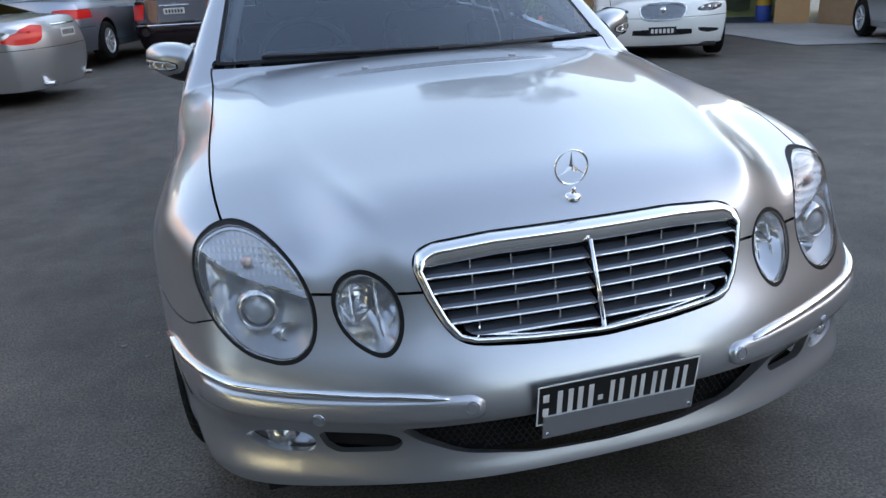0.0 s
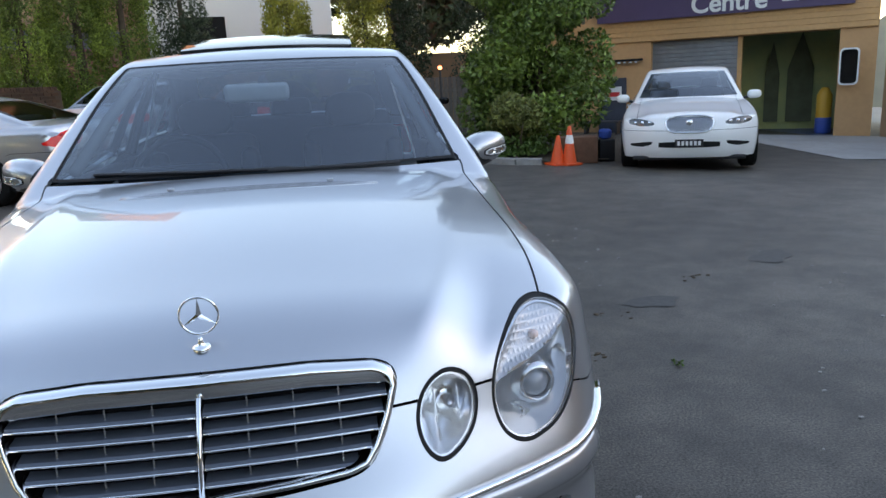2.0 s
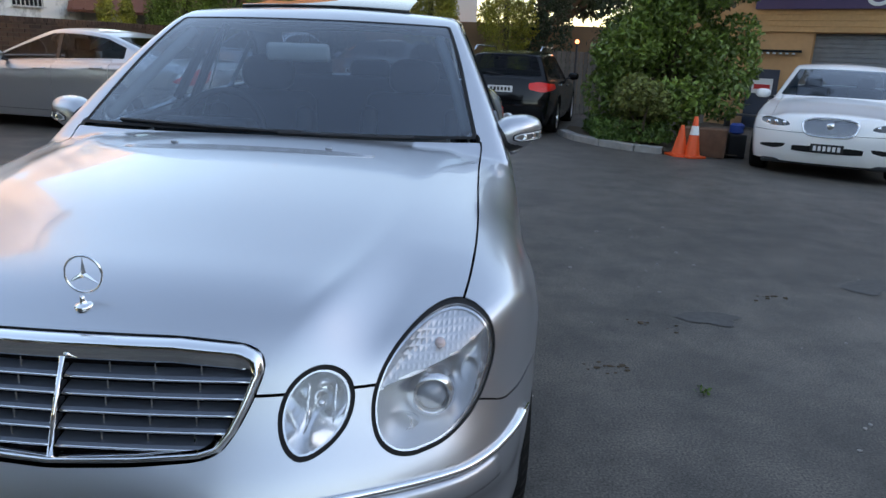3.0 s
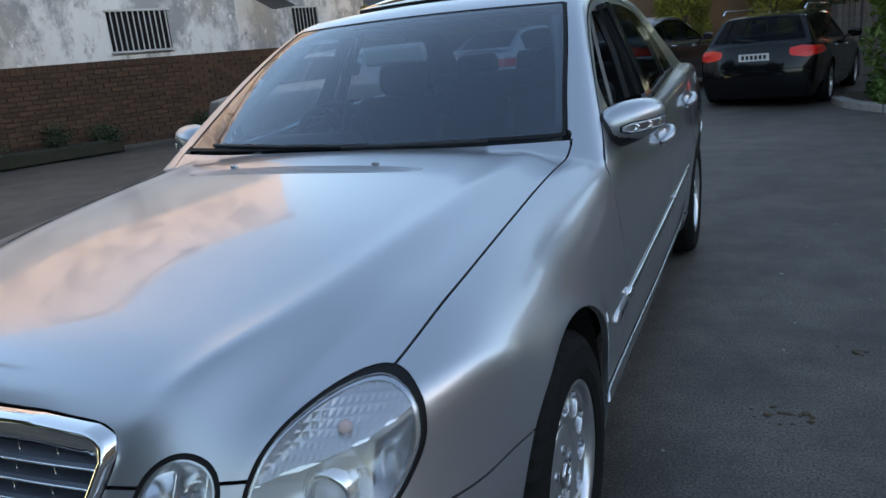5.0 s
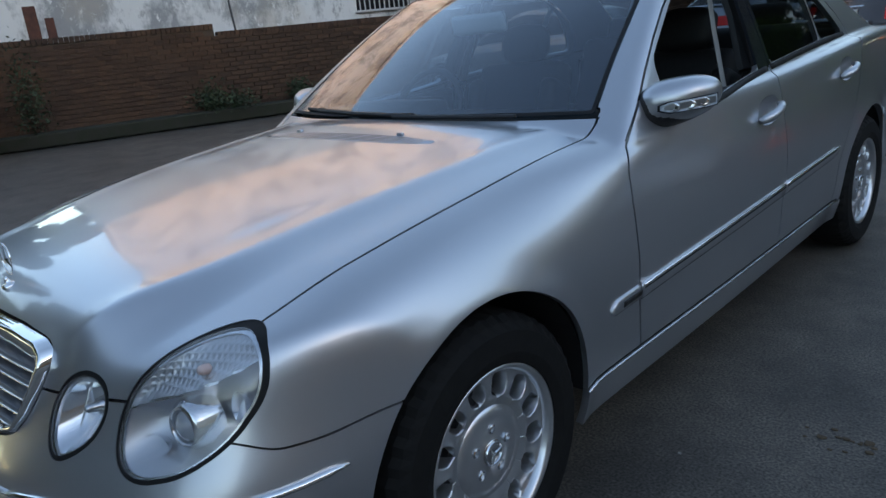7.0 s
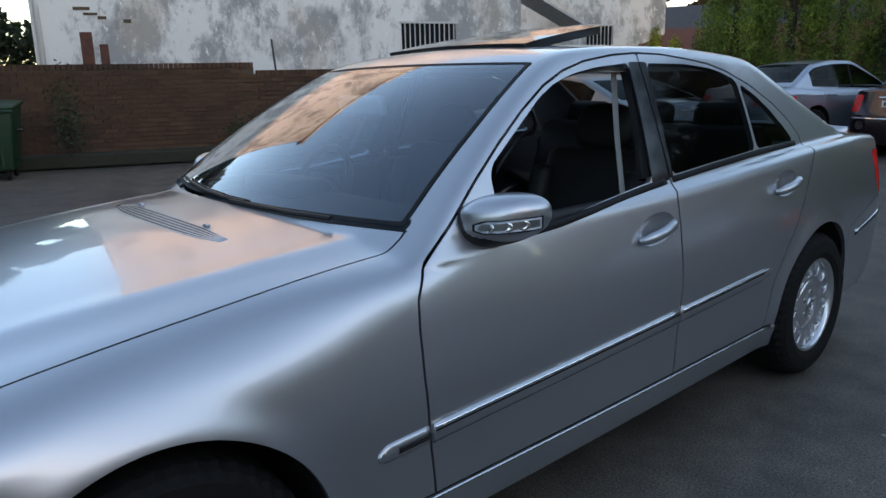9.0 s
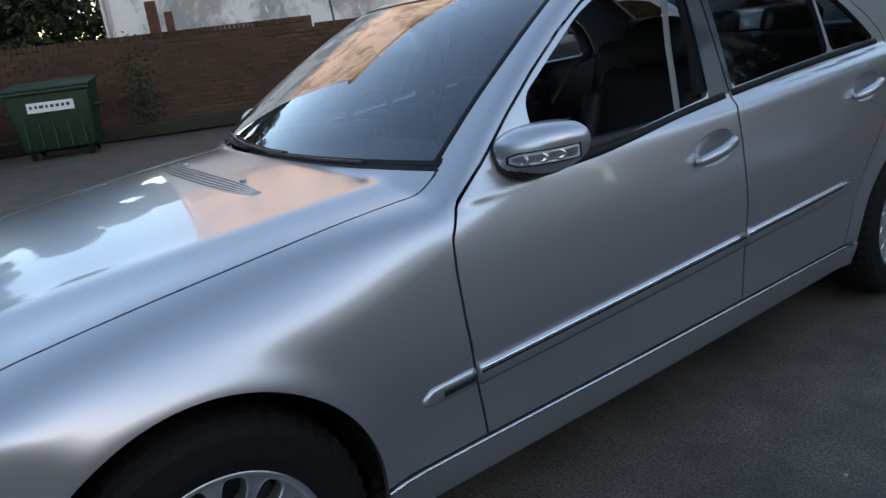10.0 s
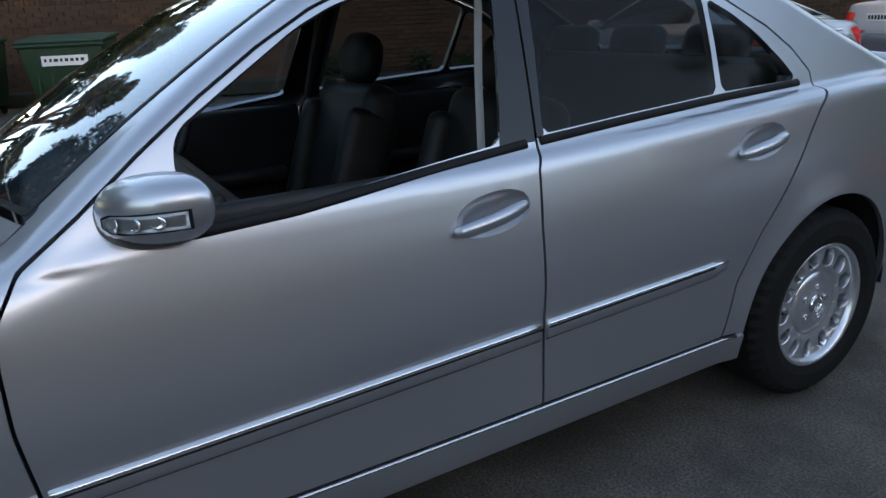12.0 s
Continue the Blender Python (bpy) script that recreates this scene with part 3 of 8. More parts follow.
for side, mir in (("l", False), ("r", True)):
    panel("front_wing", fender, SILVER, hero, 0.015, mir)
    panel("sill", sill, SILVER, hero, 0.02, mir, lift=0.006)
    doors["f" + side] = panel("front_door", front_door, SILVER, hero, 0.02, mir, label="silver front door with its window wound down" if side == "l" else "silver front door")
    doors["r" + side] = panel("rear_door", rear_door, SILVER, hero, 0.02, mir, label="silver rear door with dark tinted glass")
    panel("tail_light", tail, RED_LENS, hero, 0.02, mir, label="red tail light")
    panel("window_glass", rear_glass, TINT_GLASS, doors["r" + side], 0.004, mir)
    panel("quarter_glass", quarter_glass, TINT_GLASS, doors["r" + side], 0.004, mir)
    panel("pillar_cover", pillar_f, PILLAR_GLOSS, doors["f" + side], 0.01, mir)
    panel("pillar_cover", pillar_r, PILLAR_GLOSS, doors["r" + side], 0.01, mir)
    if mir:
        panel("window_glass", front_glass, SCREEN_GLASS, doors["f" + side], 0.004, mir)
    panel("headlight_lens", head_lens, LAMP_GLASS, hero, 0.004, mir, label="clear oval headlight lens", lift=0.002)
    panel("headlight_seal", head_ring, BLACK_RUBBER, hero, 0.03, mir, lift=-0.002)
    panel("inner_headlight_lens", small_lens, LAMP_GLASS, hero, 0.004, mir, label="clear small oval headlight lens", lift=0.002)
    panel("inner_headlight_seal", small_ring, BLACK_RUBBER, hero, 0.03, mir, lift=-0.002)
    panel("fog_light_lens", fog_lens, LAMP_GLASS, hero, 0.004, mir, label="clear fog light lens", lift=-0.004)


def crossing(f, lo, hi, n=40):
    """The first place between lo and hi where f, which takes arrays, rises above zero."""
    for _ in range(3):
        q = np.linspace(lo, hi, n)
        v = f(q)
        i = int(np.argmax(v > 0))
        if i == 0:
            return float(lo) if v[0] > 0 else float(hi)
        lo, hi = q[i - 1], q[i]
    return float(lo + (hi - lo) * v[i - 1] / (v[i - 1] - v[i]))


@functools.lru_cache(None)
def on_hero_at(y, z, x):
    k = np.ones(40)
    if x is None:
        return (crossing(lambda q: hero_f(q, k * y, k * z), 0.3, 1.1), y, z)
    if y is None:
        return (x, -crossing(lambda q: hero_f(k * x, -q, k * z), -0.75, 0.3), z)
    return (x, y, crossing(lambda q: hero_f(k * x, k * y, q), 0.6, 1.7))


def on_hero(y, z=None, x=None):
    """A point on the saloon's side at (y, z), its nose at (x, z), or its top at (x, y): whichever two are given."""
    return Vector(on_hero_at(*(None if q is None else round(float(q), 5) for q in (y, z, x))))


@functools.lru_cache(None)
def hero_normal_at(p):
    e = 2e-3
    q = np.array(p)[None] + e * np.array(((1, 0, 0), (0, 1, 0), (0, 0, 1), (-1, 0, 0), (0, -1, 0), (0, 0, -1)))
    g = hero_f(q[:, 0], q[:, 1], q[:, 2])
    return tuple(g[:3] - g[3:])


def hero_normal(p):
    return Vector(hero_normal_at(tuple(round(float(q), 5) for q in p))).normalized()


def flip(bm):
    """Mirrors a bmesh across the car's middle."""
    bmesh.ops.transform(bm, matrix=Matrix.Diagonal((-1, 1, 1, 1)), verts=bm.verts)
    bmesh.ops.reverse_faces(bm, faces=bm.faces)
    return bm


def ribbon(points, normals, width, thick, bm=None):
    """A slim moulding along points on a surface: a rounded bar, width across and thick high."""
    b = bmesh.new()
    rings = []
    n = len(points)
    for i in range(n):
        d = (points[min(i + 1, n - 1)] - points[max(i - 1, 0)]).normalized()
        nn = normals[i]
        w = d.cross(nn).normalized()
        wi = width[i] if isinstance(width, (list, tuple)) else width
        prof = ((-0.5, -0.4), (-0.5, 0.35), (-0.3, 0.85), (0, 1.0), (0.3, 0.85), (0.5, 0.35), (0.5, -0.4))
        rings.append([b.verts.new(points[i] + w * (wi * a) + nn * (thick * h)) for a, h in prof])
    for p, q in zip(rings, rings[1:]):
        for k in range(len(p) - 1):
            b.faces.new((p[k], p[k + 1], q[k + 1], q[k]))
    b.faces.new(rings[0])
    b.faces.new(rings[-1][::-1])
    return join(bm, b)


def along(pts, n):
    """Evenly spaced points along a polyline of tuples."""
    p = np.array(pts, float)
    s = np.concatenate([[0], np.cumsum(np.linalg.norm(np.diff(p, axis=0), axis=1))])
    q = np.linspace(0, s[-1], n)
    return [tuple(np.interp(q, s, p[:, k]) for k in range(p.shape[1])) for _ in (0,)][0], list(zip(*[np.interp(q, s, p[:, k]) for k in range(p.shape[1])]))


def side_strip(pts, n):
    pos = [on_hero(y, z) for y, z in along(pts, n)[1]]
    return pos, [hero_normal(p) for p in pos]


def nose_strip(pts, n):
    pos = [on_hero(None, z, x) for x, z in along(pts, n)[1]]
    return pos, [hero_normal(p) for p in pos]


# door mouldings, belt strips, handles
for side, mir in (("l", False), ("r", True)):
    fx = flip if mir else (lambda b: b)
    fd, rd = doors["f" + side], doors["r" + side]
    for ob, a, b in ((fd, 1.485, 2.552), (rd, 2.572, 3.20)):
        mz = lambda y: 0.518 + (y - 1.478) * 0.0400
        p, nn = side_strip([(a, mz(a) - 0.020), (b, mz(b) - 0.020)], 24)
        taper = [0.050] * 24
        if ob is rd:
            taper[-1], taper[-2] = 0.016, 0.036
        part("side_moulding", fx(ribbon(p, nn, taper, 0.010)), SILVER, ob, smooth=True)
        p, nn = side_strip([(a, mz(a) - 0.002), (b, mz(b) - 0.002)], 24)
        p = [q + m * 0.007 for q, m in zip(p, nn)]
        part("chrome_strip", fx(ribbon(p, nn, 0.009, 0.005)), CHROME, ob, smooth=True)
        for low, wd, lift in ((0.0115, 0.006, 0.0085), (0.047, 0.004, 0.0)):
            p, nn = side_strip([(a, mz(a) - low), (b - (0.05 if ob is rd else 0), mz(b) - low)], 24)
            p = [q + m * lift for q, m in zip(p, nn)]
            part("moulding_joint", fx(ribbon(p, nn, wd, 0.002)), BLACK_RUBBER, ob)
    p, nn = side_strip([(1.318, 0.490), (1.36, 0.496), (1.468, 0.500)], 12)
    tip = part("side_moulding", fx(ribbon(p, nn, [0.014, 0.034] + [0.046] * 10, 0.010)), SILVER, hero, smooth=True)
    p = [q + m * 0.0095 for q, m in zip(p[4:], nn[4:])]
    part("side_marker", fx(ribbon(p, nn[4:], 0.018, 0.003)), BLACK_PLASTIC, tip, smooth=True)
    for ob, pts in ((fd, [(1.80, 0.921), (1.99, 0.930), (2.22, 0.953), (2.575, 0.983)]), (rd, [(2.615, 0.985), (2.90, 1.003), (3.25, 1.021), (3.615, 1.033)])):
        p, nn = side_strip(pts, 24)
        part("belt_strip", fx(ribbon(p, nn, 0.022, 0.006)), BLACK_RUBBER, ob, smooth=True)
    for ob, hy, hz, tz in ((fd, 2.436, 0.838, 0.012), (rd, 3.340, 0.886, 0.012)):
        c = on_hero(hy, hz)
        nn = hero_normal(c)
        # a dished recess behind a bowed grip
        bm = bmesh.new()
        rings = []
        for r, dep in ((1.01, 0.0), (0.97, 0.004), (0.85, 0.014), (0.62, 0.024), (0.3, 0.030)):
            ring = []
            for k in range(36):
                a = 2 * math.pi * k / 36
                u, w = 0.100 * r * math.copysign(abs(math.cos(a)) ** 0.91, math.cos(a)), 0.046 * r * math.copysign(abs(math.sin(a)) ** 0.91, math.sin(a))
                q = on_hero(hy + 0.004 + u * 0.993 - w * 0.12, hz + 0.014 + w * 0.993 + u * 0.12)
                ring.append(bm.verts.new(q - nn * dep))
            rings.append(ring)
        for r0, r1 in zip(rings, rings[1:]):
            for k in range(36):
                bm.faces.new((r0[k], r0[(k + 1) % 36], r1[(k + 1) % 36], r1[k]))
        bm.faces.new(rings[-1])
        rec = part("handle_recess", fx(bm), SILVER, ob, smooth=True)
        pts = []
        for k in range(13):
            u = k / 12
            q = on_hero(hy - 0.102 + 0.190 * u, hz - 0.012 + 0.036 * u)
            pts.append(q + hero_normal(q) * (0.004 + 0.034 * math.sin(math.pi * min(max(u * 1.0, 0), 1)) ** 0.6))
        rad = [0.010, 0.015] + [0.0165] * 8 + [0.015, 0.013, 0.009]
        part("door_handle", fx(tube(pts, rad, 12, flat=1.0)), SILVER, ob, smooth=True)

# sill ledges and the rear bumper's strips
for mir in (False, True):
    fx = flip if mir else (lambda b: b)
    p, nn = side_strip([(1.20, 0.314), (3.30, 0.316)], 40)
    p = [q + m * 0.004 for q, m in zip(p, nn)]
    part("sill_ledge", fx(ribbon(p, nn, 0.008, 0.005)), DULL_CHROME, hero, smooth=True)
    p, nn = side_strip([(1.20, 0.3215), (3.30, 0.3235)], 40)
    part("sill_joint", fx(ribbon(p, nn, 0.005, 0.002)), BLACK_RUBBER, hero)
    p, nn = side_strip([(4.14, 0.574), (4.30, 0.602), (4.48, 0.634)], 16)
    part("rear_rub_strip", fx(ribbon(p, nn, 0.018, 0.006)), BLACK_PLASTIC, hero, smooth=True)
    p = [q + m * 0.003 + Vector((0, 0, 0.010)) for q, m in zip(p, nn)]
    part("chrome_strip", fx(ribbon(p, nn, 0.007, 0.005)), CHROME, hero, smooth=True)

# front bumper: rub strips with chrome, sensors, lower mesh, number plate
for mir in (False, True):
    fx = flip if mir else (lambda b: b)
    p, nn = nose_strip([(0.268, 0.452), (0.40, 0.452), (0.60, 0.450), (0.74, 0.455), (0.80, 0.462)], 40)
    ends = [0.026, 0.044] + [0.052] * 38
    strip = part("rub_strip", fx(ribbon(p, nn, ends, 0.010)), SILVER, bumper_ob, smooth=True)
    pts = [(0.33, 0.474), (0.42, 0.481), (0.55, 0.484), (0.66, 0.487), (0.73, 0.490), (0.79, 0.497)]
    p, nn = nose_strip(pts, 36)
    ext = [on_hero(y, z) for y, z in ((0.33, 0.501), (0.37, 0.504), (0.41, 0.508), (0.45, 0.513))]
    p = [q for q in p if q.x < 0.795] + ext
    nn = [hero_normal(q) for q in p]
    p = [q + m * 0.004 for q, m in zip(p, nn)]
    part("chrome_strip", fx(ribbon(p, nn, [0.004, 0.008, 0.011] + [0.0145] * (len(p) - 4) + [0.006], 0.009)), CHROME, strip, smooth=True)
    for sx, sz in ((0.292, 0.455), (0.575, 0.436)):
        c = on_hero(None, sz, sx)
        m = Matrix.Translation(c + hero_normal(c) * 0.008) @ hero_normal(c).to_track_quat("Z", "Y").to_matrix().to_4x4()
        part("parking_sensor", fx(lathe([(0, 0.005), (0.009, 0.005), (0.0095, 0.002), (0.0125, 0.002), (0.013, 0.004), (0.014, 0.0)], m, 20)), SILVER, strip)

mesh_bm = bmesh.new()
for row in range(9):
    z = 0.309 + row * 0.0115
    half = float(np.interp(z, [0.306, 0.330, 0.368, 0.406], [0.16, 0.31, 0.40, 0.43]))
    for k in range(-30, 31):
        x = k * 0.015 + (0.0075 if row % 2 else 0)
        if abs(x) < half:
            y = 0.062 + float(H_SWEEP(abs(x)))
            tube([(x - 0.0075, y, z - 0.0057), (x, y - 0.003, z + 0.0057), (x + 0.0075, y, z - 0.0057)], 0.0016, 4, bm=mesh_bm)
part("lower_grille", mesh_bm, BLACK_PLASTIC, bumper_ob, "black honeycomb lower air intake")
back_bm = bmesh.new()
rr = [[back_bm.verts.new((x, 0.085 + float(H_SWEEP(abs(x))), z)) for z in (0.29, 0.43)] for x in np.linspace(-0.46, 0.46, 24)]
for p, q in zip(rr, rr[1:]):
    back_bm.faces.new((p[0], p[1], q[1], q[0]))
part("intake_backing", back_bm, DARK_VOID, bumper_ob)
for s in (-1, 1):
    part("air_slot", box(0.30, 0.02, 0.07, pose(s * 0.52, 0.165, 0.365, 0, 0, s * 26)), DARK_VOID, bumper_ob)

plate = part("number_plate", box(0.346, 0.004, 0.096, pose(0, -0.012, 0.445, 8, 0, 0), 0.0015), PLATE_BLACK, hero, "black number plate with white characters as plain bars")
PM = pose(0, -0.0145, 0.445, 98, 0, 0)
for sx, sz, cx, cz in ((0.346, 0.003, 0, 0.0465), (0.346, 0.003, 0, -0.0465), (0.003, 0.096, 0.1715, 0), (0.003, 0.096, -0.1715, 0)):
    part("plate_border", box(sx, sz, 0.0012, PM @ pose(cx, cz, 0)), PLATE_WHITE, plate)
for k, (cx, w) in enumerate(((-0.115, 0.034), (-0.072, 0.034), (-0.006, 0.030), (0.040, 0.030), (0.086, 0.030), (0.134, 0.030))):
    for d in (-1, 1):
        part("plate_bar", box(w * 0.30, 0.060, 0.0014, PM @ pose(cx + d * w * 0.33, 0, 0)), PLATE_WHITE, plate)
part("plate_bar", box(0.010, 0.012, 0.0014, PM @ pose(-0.040, -0.006, 0)), PLATE_WHITE, plate)
for cz in (0.017, -0.017):
    part("plate_bar", box(0.012, 0.018, 0.0014, PM @ pose(-0.155, cz, 0)), PLATE_WHITE, plate)
bracket = part("plate_bracket", box(0.330, 0.006, 0.055, pose(0.006, -0.008, 0.392, 6, 0, 0), 0.002), SILVER, hero, "silver plate bracket below the number plate")
for cx in (-0.15, 0.16):
    part("bolt", lathe([(0, 0.004), (0.004, 0.003), (0.005, 0)], pose(cx, -0.011, 0.378, 96, 0, 0), 10), DULL_CHROME, bracket)

# chrome radiator grille, slightly V-shaped in plan, with blades, bars and a middle rib
grille = part("grille", bmesh.new(), CHROME, hero, "chrome radiator grille with horizontal blades")
gy = lambda x, z: 0.055 + (z - 0.546) * 0.43 + 0.16 * x * x
frame_pts = along(GRILLE_LINE + [(-x, z) for x, z in GRILLE_LINE[-2:0:-1]] + [GRILLE_LINE[0]], 140)[1]
gb = bmesh.new()
rings = []
for i, (x, z) in enumerate(frame_pts[:-1]):
    x0, z0 = frame_pts[i - 1 if i else -2]
    x1, z1 = frame_pts[(i + 1) % (len(frame_pts) - 1)]
    t2 = Vector((x1 - x0, z1 - z0)).normalized()
    inw = Vector((t2.y, -t2.x))
    if inw.dot(Vector((-x, 0.645 - z))) < 0:
        inw = -inw
    top = step(np.array(z), 0.70, 0.735)
    w = 0.010 + 0.024 * float(top)
    y = gy(x, z)
    ring = []
    for a, h in ((-0.004, 0.020), (-0.004, -0.004), (0.03 * w, -0.009), (0.12 * w, -0.0105), (0.5 * w, -0.011), (0.86 * w, -0.0105), (0.96 * w, -0.009), (w, -0.003), (w, 0.03)):
        ring.append(gb.verts.new((x + inw.x * a, y + h, z + inw.y * a)))
    rings.append(ring)
for i in range(len(rings)):
    p, q = rings[i], rings[(i + 1) % len(rings)]
    for k in range(len(p) - 1):
        gb.faces.new((p[k], p[k + 1], q[k + 1], q[k]))
surround = part("surround", gb, CHROME, grille, smooth=True)


def grille_half(z):
    """Half the width of the grille's opening at height z."""
    zs = np.array([q[1] for q in GRILLE_LINE[4:]][::-1])
    xs = np.array([q[0] for q in GRILLE_LINE[4:]][::-1])
    sel = zs >= 0.556
    return float(np.interp(z, zs[sel], xs[sel])) - 0.012


for row in range(5):
    z = 0.570 + row * 0.0280
    h = grille_half(z)
    for sgn in (-1, 1):
        b = bmesh.new()
        rings = []
        for k in range(17):
            x = sgn * (0.004 + (h - 0.004) * k / 16)
            y = gy(x, z) + 0.008
            rings.append([b.verts.new((x, y + dy, z + dz)) for dy, dz in ((0.0, -0.003), (-0.004, 0.0), (0.001, 0.005), (0.026, 0.011), (0.026, 0.005))])
        for p, q in zip(rings, rings[1:]):
            for i in range(5):
                b.faces.new((p[i], p[(i + 1) % 5], q[(i + 1) % 5], q[i]))
        blade = part("blade", b, GRILLE_BLADE, grille)
        cp = [Vector((sgn * (0.004 + (h - 0.004) * k / 16), 0, 0)) for k in range(17)]
        cp = [Vector((q.x, gy(q.x, z) + 0.0035, z - 0.001)) for q in cp]
        part("chrome_edge", tube(cp, 0.0032, 6, flat=0.8), CHROME, blade, smooth=True)
for k in range(-3, 4):
    if k == 0:
        continue
    for row in range(5):
        z0 = 0.574 + row * 0.0280
        x = k * 0.083
        if abs(x) < grille_half(z0 + 0.01) - 0.01:
            part("grille_bar", box(0.0028, 0.012, 0.020, pose(x, gy(x, z0 + 0.013) + 0.014, z0 + 0.011)), CHROME, grille)
part("middle_rib", tube([(0, gy(0, 0.553) - 0.004, 0.553), (0, gy(0, 0.63) - 0.008, 0.63), (0, gy(0, 0.716) - 0.004, 0.716)], 0.0052, 8), CHROME, grille, smooth=True)
part("backing", box(0.74, 0.02, 0.22, pose(0, 0.19, 0.64, -22, 0, 0)), DARK_VOID, grille)

# star on the bonnet
star = part("bonnet_star", bmesh.new(), CHROME, hero, "upright three-pointed chrome star in a ring")
sb = on_hero(0.208, None, 0.0)
SC = Vector((0, 0.216, 0.842))
part("ring", tube([SC + Vector((0.036 * math.cos(a), 0, 0.036 * math.sin(a))) for a in np.linspace(0, 2 * math.pi, 49)[:-1]], 0.0026, 8, True), CHROME, star, smooth=True)
for a in (90, 210, 330):
    b = bmesh.new()
    d = Vector((math.cos(radians(a)), 0, math.sin(radians(a))))
    w = Vector((-d.z, 0, d.x))
    tipv = b.verts.new(SC + d * 0.035)
    l, r = b.verts.new(SC + w * 0.0055), b.verts.new(SC - w * 0.0055)
    f0, k0 = b.verts.new(SC + Vector((0, -0.004, 0))), b.verts.new(SC + Vector((0, 0.004, 0)))
    for q in ((f0, l, tipv), (f0, tipv, r), (k0, tipv, l), (k0, r, tipv)):
        b.faces.new(q)
    part("point", b, CHROME, star)
part("stem", lathe([(0.017, -0.004), (0.0175, 0.002), (0.012, 0.004), (0.007, 0.006), (0.005, 0.014), (0.004, 0.020), (0, 0.021)], Matrix.Translation(sb) @ pose(0, 0, 0, 12, 0, 0), 24), CHROME, star, smooth=True)


# lamps: housings and reflectors behind the lenses
def dished(piece, field, depth, reach, shift=(0, 0, 0)):
    """A lens outline sunk into a bowl behind the lens: level at its rim, depth metres at reach metres from it."""
    v, nr, t = piece
    q = np.clip(-field(v) / reach, 0, 1)
    d = depth * (1 - (1 - q) ** 2)
    w = v + np.array(shift) + np.array((-0.10, 1.0, 0.0)) * d[:, None] - nr * 0.006
    n = np.zeros_like(w)
    f = np.cross(w[t[:, 1]] - w[t[:, 0]], w[t[:, 2]] - w[t[:, 0]])
    for c in range(3):
        np.add.at(n, t[:, c], f)
    n *= np.sign((n * nr).sum())
    return w, n / np.maximum(np.linalg.norm(n, axis=1), 1e-9)[:, None], t


